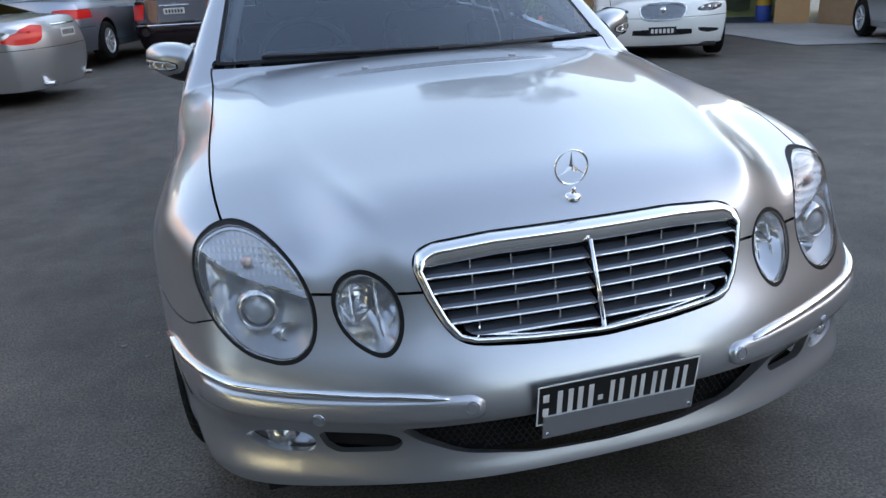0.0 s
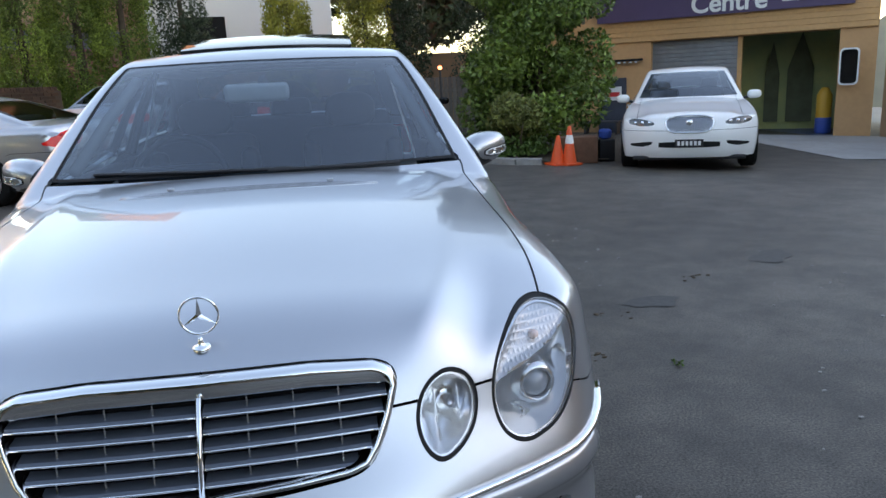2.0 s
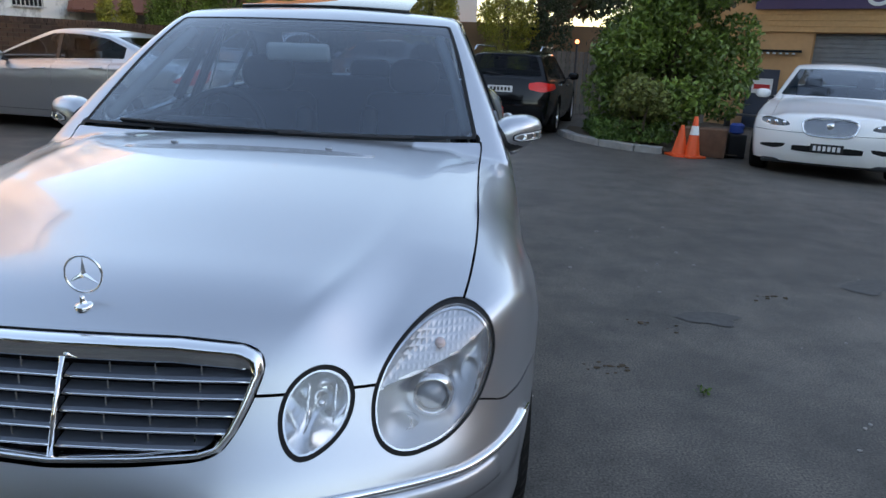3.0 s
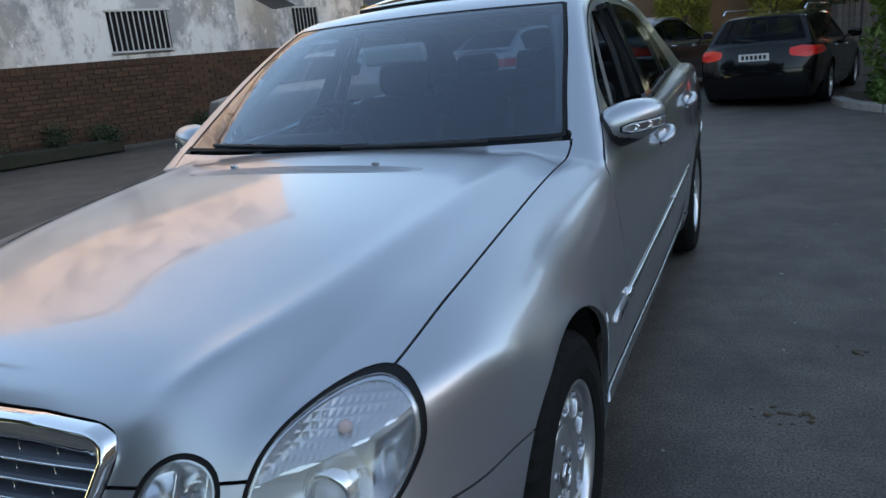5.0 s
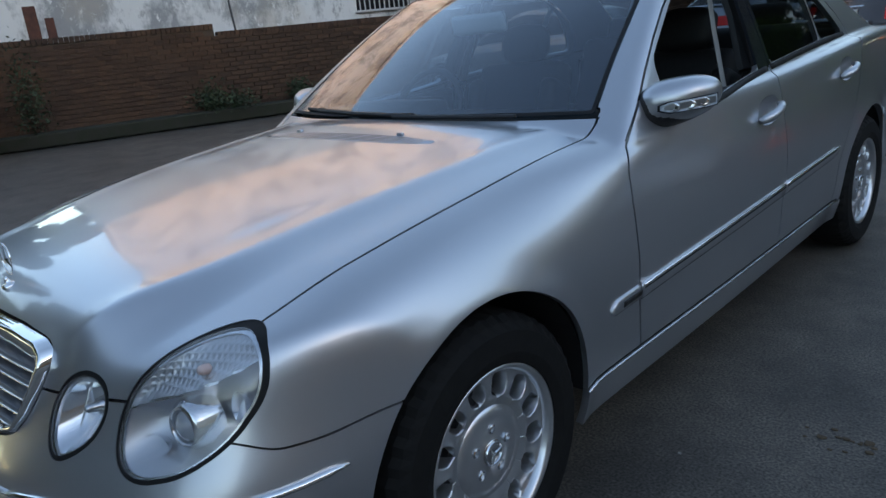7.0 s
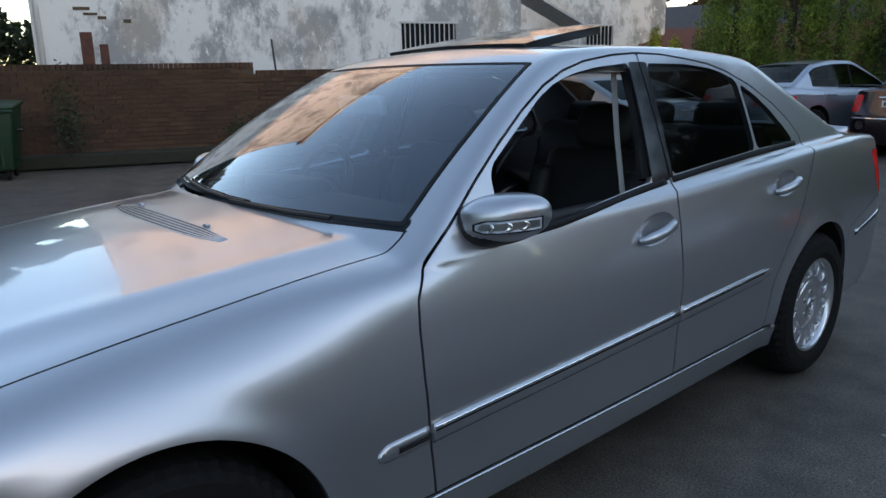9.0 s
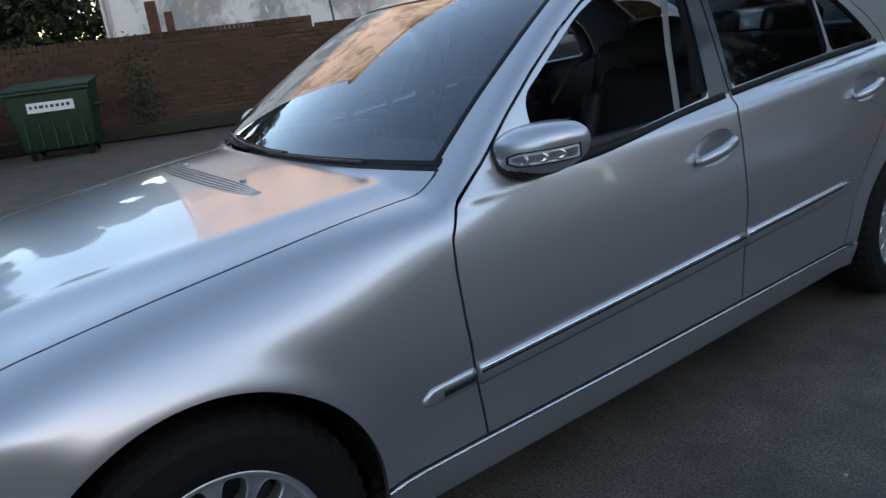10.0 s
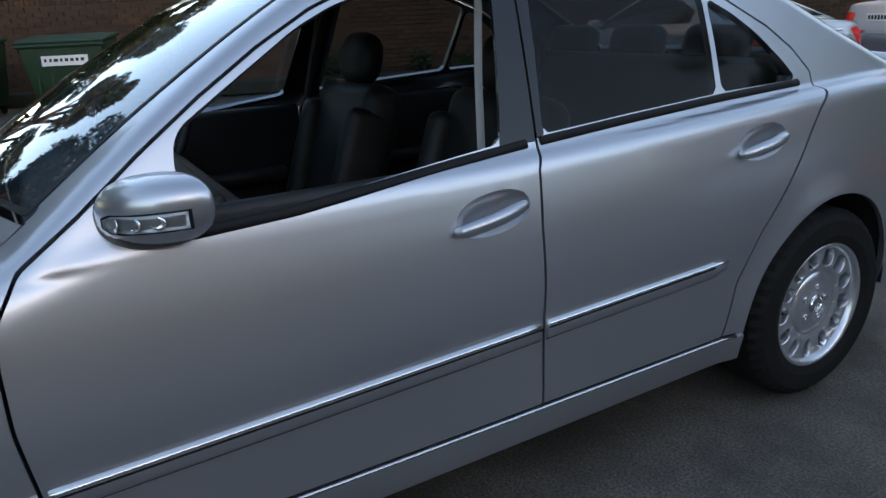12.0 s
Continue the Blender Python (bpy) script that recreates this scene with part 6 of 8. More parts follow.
for row in range(20):
    z = 0.135 + row * 0.080
    if z > 1.62:
        break
    top_limit = 9.33 if z > 1.50 else 20.9
    u = 0.12 + (0.12 if row % 2 else 0.0)
    while u < top_limit - 0.1:
        jit = random.uniform(-0.005, 0.006)
        m = wall_m(u, 0.012 + jit, z) @ pose(0, 0, 0, 0, random.uniform(-0.6, 0.6), 0)
        if 9.4 < u < 13.2 and row >= 3 and made < 300:
            o = new("brick", brick_me)
            o.parent = wall
            o.matrix_parent_inverse = Matrix.Identity(4)
            o.matrix_local = m
            made += 1
        elif u > 3.0:
            k = len(rest_v)
            rest_v += [tuple(m @ Vector((0.114 * a, 0.015 * bb, 0.034 * c))) for a, bb, c in cube]
            rest_f += [tuple(k + q for q in f) for f in quads]
        u += 0.240
br = part("brickwork", mesh_of("brickwork", rest_v, rest_f, BRICK, False), BRICK, wall)
br["kind"] = "stuff"
cop_v, cop_f = [], []
for lo, hi, z in ((0, 9.33, 1.655), (9.33, 20.9, 1.515)):
    u = lo + 0.06
    while u < hi:
        m = wall_m(u, 0.11 + random.uniform(-0.006, 0.006), z + 0.03)
        k = len(cop_v)
        cop_v += [tuple(m @ Vector((0.036 * a, 0.118 * bb, 0.045 * c))) for a, bb, c in cube]
        cop_f += [tuple(k + q for q in f) for f in quads]
        u += 0.080
cp = part("coping_bricks", mesh_of("coping", cop_v, cop_f, BRICK, False), BRICK, wall)
cp["kind"] = "stuff"
# low kerb strip with weeds at the wall's foot
strip = part("wall_kerb", box(12.0, 0.45, 0.22, wall_m(5.6, -0.25, 0.16), 0.03), material("mossy_concrete", (0.032, 0.030, 0.022), rough=0.95, grain=0.6, scale=7, second=(0.018, 0.024, 0.010)), None)
tagged(strip, "dark mossy concrete kerb along the brick wall", "kerb", "", "structure")
for u, h, w in ((9.0, 0.35, 0.35), (9.4, 0.22, 0.5), (10.6, 0.28, 0.25), (11.4, 0.2, 0.3), (6.2, 0.95, 0.35), (13.4, 0.2, 0.4)):
    p = WA + WU * u + WN * 0.25
    pts = rng.normal(size=(700, 3)) * np.array((w * 0.5, w * 0.35, h * 0.4)) + np.array((p.x, p.y, 0.27 + h * 0.5))
    pts = pts[pts[:, 2] > 0.22]
    wd = thing("weed_clump", "dark green weeds growing at the wall's foot", "weeds", None, "weeds along the wall")
    leaf_mesh("foliage", pts, 0.06, LEAF_DARK, wd, int(u * 10))


def peeling():
    """White paint peeling off grey render, with rust and damp streaks."""
    m = bpy.data.materials.new("peeling_render")
    m.use_nodes = True
    t = m.node_tree
    b = t.nodes["Principled BSDF"]
    co = t.nodes.new("ShaderNodeTexCoord")
    mp = t.nodes.new("ShaderNodeMapping")
    mp.inputs["Scale"].default_value = (1, 1, 0.62)
    t.links.new(co.outputs["Object"], mp.inputs[0])
    prev = None
    layers = ((0.85, 10, 0.70, 0.48, 0.58, (0.70, 0.70, 0.69), (0.31, 0.315, 0.32)), (2.8, 9, 0.75, 0.54, 0.66, None, (0.26, 0.262, 0.265)), (0.45, 6, 0.6, 0.56, 0.75, None, (0.46, 0.40, 0.32)), (7.0, 6, 0.7, 0.60, 0.67, None, (0.76, 0.76, 0.75)))
    for sc, det, ro, lo, hi, c0, c1 in layers:
        n = t.nodes.new("ShaderNodeTexNoise")
        n.inputs["Scale"].default_value, n.inputs["Detail"].default_value, n.inputs["Roughness"].default_value = sc, det, ro
        t.links.new(mp.outputs[0], n.inputs["Vector"])
        r = t.nodes.new("ShaderNodeMapRange")
        r.inputs[1].default_value, r.inputs[2].default_value = lo, hi
        t.links.new(n.outputs[0], r.inputs[0])
        mx = t.nodes.new("ShaderNodeMix")
        mx.data_type = "RGBA"
        t.links.new(r.outputs[0], mx.inputs[0])
        if prev is None:
            mx.inputs[6].default_value = (*c0, 1)
        else:
            t.links.new(prev, mx.inputs[6])
        mx.inputs[7].default_value = (*c1, 1)
        prev = mx.outputs[2]
    t.links.new(prev, b.inputs["Base Color"])
    b.inputs["Roughness"].default_value = 0.9
    return m


PEEL = peeling()
RUST = material("rusty_iron", (0.12, 0.05, 0.035), rough=0.9, grain=0.6, scale=9, second=(0.05, 0.028, 0.025))
BARS = material("white_bar_paint", (0.55, 0.55, 0.54), rough=0.6, grain=0.4, scale=20)
bld = thing("old_building", "tall old building with peeling white paint behind the wall", "building")
part("wall", box(10.4, 0.3, 9.2, wall_m(10.7, 2.55, 4.6)), PEEL, bld)
part("end_wall", box(0.3, 4.0, 9.2, wall_m(5.65, 4.7, 4.6)), PEEL, bld)
part("side_wall", box(0.3, 3.2, 9.2, wall_m(15.8, 4.3, 4.6)), PEEL, bld)
part("rear_wall", box(6.6, 0.3, 7.0, wall_m(19.2, 5.75, 3.5)), PEEL, bld)
part("far_end_wall", box(0.3, 5.0, 7.0, wall_m(22.4, 8.3, 3.5)), PEEL, bld)
part("downpipe", tube([wall_m(5.62, 2.34, 0.2) @ Vector((0, 0, 0)), wall_m(5.62, 2.34, 9.0) @ Vector((0, 0, 0))], 0.05, 10), PLATE_WHITE, bld, smooth=True)
part("parapet", box(10.8, 0.45, 0.25, wall_m(10.7, 2.5, 9.3), 0.03), PEEL, bld)


def barred_window(u0, u1, z0, z1, off, n):
    w = part("window", box(u1 - u0, 0.04, z1 - z0, wall_m((u0 + u1) / 2, off - 0.16, (z0 + z1) / 2)), DARK_VOID, bld, "barred window")
    for k in range(n):
        u = u0 + (u1 - u0) * (k + 0.5) / n
        part("bar", box(0.022, 0.022, z1 - z0 + 0.06, wall_m(u, off - 0.22, (z0 + z1) / 2)), BARS, w)
    for z in (z0, z1):
        part("sill", box(u1 - u0 + 0.1, 0.06, 0.04, wall_m((u0 + u1) / 2, off - 0.21, z)), BARS, w)


barred_window(12.9, 14.2, 1.80, 2.63, 2.55, 11)
barred_window(19.7, 20.6, 2.0, 2.85, 5.75, 7)
awn = part("awning", box(1.5, 1.0, 0.05, wall_m(16.75, 2.6, 2.95) @ pose(0, 0, 0, 0, 26, 0)), material("grey_corrugated", (0.46, 0.48, 0.50), rough=0.6, metal=0.4, grain=0.4, scale=8), bld)
for u, z, w, h in ((6.42, 2.1, 0.22, 0.62), (6.72, 1.98, 0.16, 0.40)):
    part("rust_plate", box(w, 0.01, h, wall_m(u, 2.39, z)), RUST, bld)
for u, z, w, h in ((6.35, 3.3, 0.20, 0.12), (6.55, 2.75, 0.25, 0.05), (6.4, 2.85, 0.3, 0.06), (6.75, 2.68, 0.16, 0.06), (6.5, 3.05, 0.12, 0.05), (7.2, 2.62, 0.14, 0.07)):
    part("bare_render", box(w, 0.008, h, wall_m(u, 2.392, z)), RUST if h > 0.1 else DIRT, bld)
part("post", tube([wall_m(9.75, 0.3, 1.45) @ Vector((0, 0, 0)), wall_m(9.70, 0.3, 2.15) @ Vector((0, 0, 0))], 0.02, 8), DARK_METAL, bld)

# wheelie bins beside the wall
BIN_GREEN = material("bin_green", (0.008, 0.040, 0.016), rough=0.5, grain=0.35, scale=8, second=(0.005, 0.022, 0.010), big=0.3)


def big_bin(x, y, rz):
    w = thing("waste_bin", "large green plastic waste bin with a white label", "bin", None, "green bins by the wall")
    b = bmesh.new()
    lo = [b.verts.new(q) for q in ((-0.55, -0.40, 0.16), (0.55, -0.40, 0.16), (0.55, 0.40, 0.16), (-0.55, 0.40, 0.16))]
    hi = [b.verts.new(q) for q in ((-0.66, -0.50, 1.12), (0.66, -0.50, 1.12), (0.66, 0.50, 1.20), (-0.66, 0.50, 1.20))]
    b.faces.new(lo[::-1])
    b.faces.new(hi)
    for k in range(4):
        b.faces.new((lo[k], lo[(k + 1) % 4], hi[(k + 1) % 4], hi[k]))
    bmesh.ops.bevel(b, geom=b.edges[:], offset=0.03, segments=3, profile=0.5, affect="EDGES")
    part("tub", b, BIN_GREEN, w, smooth=True)
    part("lid", box(1.40, 1.10, 0.07, pose(0, 0, 1.21, 4, 0, 0), 0.03, 3), BIN_GREEN, w, smooth=True)
    part("rim", box(1.38, 0.05, 0.06, pose(0, -0.52, 1.12), 0.02), BIN_GREEN, w)
    for s in (-1, 1):
        part("lifting_pin", tube([(s * 0.64, -0.1, 0.80), (s * 0.74, -0.1, 0.80)], 0.04, 10), BLACK_PLASTIC, w)
        for yy in (-0.32, 0.32):
            part("castor", lathe([(0, 0.025), (0.08, 0.025), (0.09, 0.0), (0.08, -0.025), (0, -0.025)], pose(s * 0.46, yy, 0.09, 0, 90, 0), 18), TYRE, w)
    for k in range(5):
        part("rib", box(0.03, 0.03, 0.80, pose(-0.44 + 0.22 * k, -0.452, 0.60, -6, 0, 0), 0.01), BIN_GREEN, w)
    lab = part("label", box(0.72, 0.006, 0.17, pose(0.03, -0.488, 0.88, -6, 0, 0)), PLATE_WHITE, w)
    for k, wd in enumerate((0.05, 0.05, 0.09, 0.05, 0.07, 0.07, 0.06, 0.07)):
        part("label_bar", box(wd * 0.75, 0.003, 0.05, pose(-0.27 + 0.082 * k, -0.4935, 0.885, -6, 0, 0)), PLATE_BLACK, lab)
    w.matrix_world = pose(x, y, ground_z(x, y), 0, 0, rz) @ Matrix.Diagonal((0.90, 0.90, 0.90, 1))
    return w


big_bin(-10.55, 2.30, 70)
big_bin(-11.05, 0.75, 70)

# ---- workshop at the end of the drive ----
FU = Vector((0.80, -0.60, 0)).normalized()
FA = Vector((11.1, 13.85, 0))
FN = Vector((-0.60, -0.80, 0))


def fac(u, off, z):
    """A frame on the workshop's front: u to the right of the door's right edge, off metres behind it."""
    p = FA + FU * u - FN * off
    return Matrix(((FU.x, -FN.x, 0, p.x), (FU.y, -FN.y, 0, p.y), (0, 0, 1, z), (0, 0, 0, 1)))


FZ = -0.36
TAN = material("tan_painted_block", (0.60, 0.34, 0.16), rough=0.85, grain=0.35, scale=10, big=0.5, bigscale=0.8, second=(0.45, 0.25, 0.125), bump=0.2)
TAN_BOARD = material("tan_weatherboard", (0.56, 0.31, 0.13), rough=0.7, grain=0.4, scale=14, big=0.3, second=(0.40, 0.22, 0.10))
ROLLER = material("roller_shutter_grey", (0.30, 0.31, 0.33), rough=0.45, metal=0.6, grain=0.3, scale=6)
shop = thing("workshop", "tan workshop building with an open roller door", "building")
part("pier", box(0.72, 0.3, 4.6, fac(0.59, 0.15, FZ + 2.3)), TAN, shop)
part("wall", box(3.4, 0.3, 4.6, fac(-5.53, 0.15, FZ + 2.3)), TAN, shop)
part("lintel", box(4.04, 0.3, 2.28, fac(-1.80, 0.15, FZ + 3.46)), TAN, shop)
for k in range(4):
    part("weatherboard", box(8.1, 0.05, 0.13, fac(-3.12, -0.03, FZ + 2.40 + 0.125 * k) @ pose(0, 0, 0, -6, 0, 0), 0.01), TAN_BOARD, shop)
part("upper_wall", box(8.15, 0.3, 1.6, fac(-3.12, 0.15, FZ + 5.40)), TAN, shop)
shut = part("roller_door", box(2.1, 0.04, 2.6, fac(-2.86, 0.22, FZ + 1.42)), ROLLER, shop, "grey roller shutter")
for k in range(26):
    part("slat", box(2.1, 0.03, 0.085, fac(-2.86, 0.195, FZ + 0.16 + 0.1 * k), 0.012), ROLLER, shut)
part("door_post", box(0.10, 0.12, 2.7, fac(-1.81, 0.18, FZ + 1.35)), TAN_BOARD, shop)
# inside: painted back wall, floor, side walls
INSIDE = material("mural_yellow_green", (0.50, 0.50, 0.20), rough=0.9, grain=0.4, scale=3, big=0.9, bigscale=0.9, second=(0.26, 0.33, 0.18))
part("inside_wall", box(5.3, 0.1, 3.6, fac(-1.80, 2.3, FZ + 1.8)), INSIDE, shop)
part("inside_side", box(0.1, 2.2, 3.6, fac(0.85, 1.3, FZ + 1.8)), INSIDE, shop)
part("inside_side", box(0.1, 2.2, 3.6, fac(-4.6, 1.3, FZ + 1.8)), INSIDE, shop)
part("inside_roof", box(5.3, 2.3, 0.1, fac(-1.80, 1.25, FZ + 3.65)), DARK_VOID, shop)
part("inside_floor", box(5.3, 2.3, 0.05, fac(-1.80, 1.15, FZ - 0.01)), material("blue_grey_floor", (0.10, 0.13, 0.20), rough=0.5, grain=0.4, scale=3), shop)
for u, h, w in ((-1.25, 2.0, 0.17), (-0.60, 2.2, 0.30)):
    part("mural_spire", prism([(-w, 0), (w, 0), (w, h * 0.6), (0, h), (-w, h * 0.6)], 0.03, fac(u, 2.2, FZ + 0.2) @ pose(0, 0, 0, 90, 0, 0)), material("mural_dark", (0.13, 0.14, 0.085), rough=0.9, grain=0.5, scale=4), shop)
tank = thing("drum", "yellow and blue drum inside the workshop", "drum")
part("body", lathe([(0.24, 0), (0.25, 0.02), (0.25, 0.5), (0.24, 0.52)], None, 24), material("drum_blue", (0.03, 0.08, 0.35), rough=0.5), tank, smooth=True)
part("top", lathe([(0.24, 0.52), (0.24, 1.25), (0.15, 1.42), (0.10, 1.5), (0, 1.5)], None, 24), material("drum_yellow", (0.55, 0.30, 0.03), rough=0.5), tank, smooth=True)
tank.matrix_world = fac(0.0, 0.75, FZ + 0.02) @ Matrix.Diagonal((0.70, 0.70, 0.70, 1))
# side door, notice, small lamps under a ledge
part("side_door", box(0.70, 0.05, 1.50, fac(-4.77, -0.02, FZ + 0.75), 0.01), material("dark_blue_door", (0.045, 0.055, 0.08), rough=0.5, grain=0.3, scale=8), shop, "dark blue side door")
note = part("notice", box(0.46, 0.012, 0.34, fac(-4.76, -0.055, FZ + 1.12)), PLATE_WHITE, shop, "white notice with a red band")
part("red_band", box(0.36, 0.006, 0.11, fac(-4.76, -0.064, FZ + 1.10)), material("notice_red", (0.55, 0.03, 0.03), rough=0.6), note)
part("ledge", box(0.95, 0.12, 0.05, fac(-4.50, -0.06, FZ + 1.92)), DARK_VOID, shop)
for k in range(6):
    part("hook", lathe([(0, 0.04), (0.035, 0.03), (0.04, 0.0), (0, 0)], fac(-4.87 + 0.14 * k, -0.10, FZ + 1.85), 12), PLATE_WHITE, shop)
sign = thing("sign_board", "purple sign board with white lettering above the door", "sign")
part("board", box(5.6, 0.06, 1.3, fac(-2.33, -0.12, FZ + 3.48)), material("sign_purple", (0.085, 0.055, 0.12), rough=0.5, grain=0.2, scale=4), sign)
text_mesh("Centre", 0.57, fac(-2.07, -0.16, FZ + 3.07) @ pose(0, 0, 0, 90, 0, 0), PLATE_WHITE, "lettering", sign, 0.006, bold=0.012)
# plain pale car shape painted on the sign
part("car_picture", prism([(-0.75, 0.02), (0.75, 0.0), (0.78, 0.12), (0.45, 0.20), (0.2, 0.38), (-0.3, 0.40), (-0.55, 0.22), (-0.78, 0.15)], 0.01, fac(-0.45, -0.155, FZ + 2.98) @ Matrix.Diagonal((0.66, 1, 0.7, 1)) @ pose(0, 0, 0, 90, 0, 0)), PLATE_WHITE, sign)
# traffic mirror on the pier
tm = thing("safety_mirror", "upright rounded mirror with a white frame on the pier", "mirror")
frame_pts = [(sx * 0.10 + 0.09 * math.cos(a), sz * 0.30 + 0.09 * math.sin(a)) for sx, sz, a0 in ((1, 1, 0), (-1, 1, 90), (-1, -1, 180), (1, -1, 270)) for a in [radians(a0 + 15 * k) for k in range(7)]]
part("frame", prism(frame_pts, 0.06, pose(0, 0.03, 0, 90, 0, 0)), PLATE_WHITE, tm)
part("mirror_face", prism([(x * 0.82, z * 0.91) for x, z in frame_pts], 0.012, pose(0, -0.028, 0, 90, 0, 0)), material("dark_mirror", (0.05, 0.055, 0.06), rough=0.08, metal=0.9), tm)
part("bracket", tube([(0, 0.03, 0), (0, 0.30, 0)], 0.03, 8), DARK_METAL, tm)
tm.matrix_world = fac(0.44, -0.32, FZ + 1.52)
bench = thing("bench", "dark metal bench beside the side door", "bench")
part("seat", box(0.9, 0.35, 0.04, pose(0, 0, 0.45), 0.01), DARK_METAL, bench)
for s in (-1, 1):
    part("leg", box(0.04, 0.32, 0.44, pose(s * 0.40, 0, 0.22)), DARK_METAL, bench)
bench.matrix_world = fac(-4.9, -0.5, FZ)
# concrete apron and drain line
ap = bmesh.new()
pts = [fac(-2.4, 0.0, 0), fac(1.2, 0.0, 0), Matrix.Translation((11.9, 8.2, 0)), Matrix.Translation((8.2, 9.2, 0))]
vs = []
for i in range(7):
    for j in range(7):
        a, c = i / 6, j / 6
        p = (pts[0].translation * (1 - a) + pts[1].translation * a) * (1 - c) + (pts[3].translation * (1 - a) + pts[2].translation * a) * c
        vs.append(ap.verts.new((p.x, p.y, ground_z(p.x, p.y) + 0.012)))
for i in range(6):
    for j in range(6):
        ap.faces.new((vs[i * 7 + j], vs[(i + 1) * 7 + j], vs[(i + 1) * 7 + j + 1], vs[i * 7 + j + 1]))
tagged(part("apron", ap, material("pale_concrete", (0.36, 0.345, 0.33), rough=0.85, grain=0.4, scale=9, big=0.5, bigscale=0.9, second=(0.24, 0.23, 0.22), bump=0.15), None), "pale concrete apron before the workshop", "pavement", "", "structure")
# brown boundary wall beside the hatchback, and the pale shed behind
BROWN = material("brown_render", (0.38, 0.23, 0.13), rough=0.9, grain=0.4, scale=5, big=0.7, bigscale=0.6, second=(0.26, 0.155, 0.095), bump=0.2)
for k, (ax, ay, bx, by, h) in enumerate(((12.05, 13.1, 12.2, 9.6, 2.25), (12.2, 9.6, 13.6, 2.0, 2.35), (13.6, 2.0, 14.2, -16, 2.35))):
    l = math.hypot(bx - ax, by - ay)
    ang = math.degrees(math.atan2(by - ay, bx - ax))
    w = tagged(part("wall_east", box(l, 0.22, h, pose((ax + bx) / 2, (ay + by) / 2, FZ + h / 2 - 0.05, 0, 0, ang)), BROWN, None), "tall brown rendered boundary wall", "wall", "", "structure")
    for q in range(1, int(l / 1.2)):
        part("joint_rib", box(0.05, 0.27, h - 0.06, Matrix.Translation((ax + (bx - ax) * q * 1.2 / l, ay + (by - ay) * q * 1.2 / l, FZ + h / 2 - 0.08)) @ pose(0, 0, 0, 0, 0, ang), 0.008), BROWN, w)
    part("coping", box(l, 0.28, 0.06, pose((ax + bx) / 2, (ay + by) / 2, FZ + h - 0.02, 0, 0, ang), 0.01), CONCRETE, w)
shed = thing("industrial_building", "tall pale sheet metal building behind the boundary wall", "building")
PALE = material("pale_sheet_metal", (0.58, 0.54, 0.45), rough=0.7, metal=0.0, grain=0.3, scale=4, big=0.5, bigscale=0.5, second=(0.40, 0.38, 0.34))
SHED_M = pose(16.8, 13.0, 0, 0, 0, -68)
part("wall", prism([(-5.5, 0), (5.5, 0), (5.5, 6.2), (-3.70, 6.2), (-3.70, 2.95), (-5.5, 1.6)], 0.15, SHED_M @ pose(0, 0, 0, 90, 0, 0)), PALE, shed)
for k in range(36):
    x = -5.4 + 0.3 * k
    part("rib", box(0.012, 0.012, 6.0 if x > -3.7 else 1.5, SHED_M @ pose(x, -0.155, 3.1 if x > -3.7 else 0.8)), PALE, shed)
sh_blobs = [(12.6 + 0.7 * rng.uniform(-1, 1), 7.4 + 1.5 * rng.uniform(-1, 1), 2.1 + 0.6 * rng.uniform(-1, 1), 0.5, 0.45) for k in range(18)]
broad_tree("bush", "dark bush hanging over the boundary wall", 13.0, 7.4, sh_blobs, (0.08, 1.5), 9000, 0.09, LEAF_DARK, 31, category="bush")


# ---- hedge, conifers, fences and roofs beyond the cars ----
def conifer(x, y, h, r, mat, label, seed, count=9000, size=0.10, lean=0.0):
    t = thing("conifer", label, "tree", None, "conifers behind the cars")
    z0 = ground_z(x, y)
    rg = np.random.default_rng(seed)
    part("trunk", tube([(x, y, z0 - 0.05), (x, y, z0 + h * 0.9)], [r * 0.16, r * 0.03], 8), BARK, t, smooth=True)
    blobs = []
    for k in range(int(90 + 60 * r)):
        u = rg.uniform(0.0, 1.0) ** 0.85
        rad = r * (1 - u ** 3) ** 0.7 * (0.80 + 0.20 * min(1, u * 6))
        a = rg.uniform(0, 6.283)
        q = rg.uniform(0.55, 0.92)
        tuft = 0.10 + 0.16 * r
        blobs.append((x + rad * q * math.cos(a), y + rad * q * math.sin(a), z0 + 0.15 + u * h * 0.93, tuft, tuft * rg.uniform(1.4, 2.4)))
    leaf_mesh("crown", blob_points(blobs, count, rg), size, mat, t, seed, -0.8, 0.45)
    return t


CN = "dense green conifer behind the parked cars"
conifer(-7.0, 18.0, 6.2, 0.95, CONIFER, CN, 41, 34000, 0.080)
conifer(-5.9, 18.6, 6.8, 0.95, CONIFER, CN, 42, 34000, 0.080)
conifer(-4.9, 18.9, 6.6, 0.90, CONIFER, CN, 43, 30000, 0.080)
conifer(-3.5, 19.3, 5.6, 0.85, LEAF_DARK, "dark green conifer behind the parked cars", 44, 14000, 0.09)
conifer(-8.55, 16.9, 2.3, 0.26, CONIFER_GOLD, "slim young golden cypress", 45, 4200, 0.07)
conifer(-8.25, 17.3, 2.1, 0.24, CONIFER_GOLD, "slim young golden cypress", 46, 4200, 0.07)
conifer(-0.80, 19.2, 5.2, 0.72, CONIFER_GOLD, "golden conifer behind the black estate car", 47, 30000, 0.08)
conifer(1.25, 19.1, 5.6, 0.78, CONIFER_GOLD, "golden conifer behind the black estate car", 48, 32000, 0.08)
conifer(2.35, 19.6, 4.8, 0.7, LEAF_DARK, "dark conifer behind the black estate car", 49, 10000)
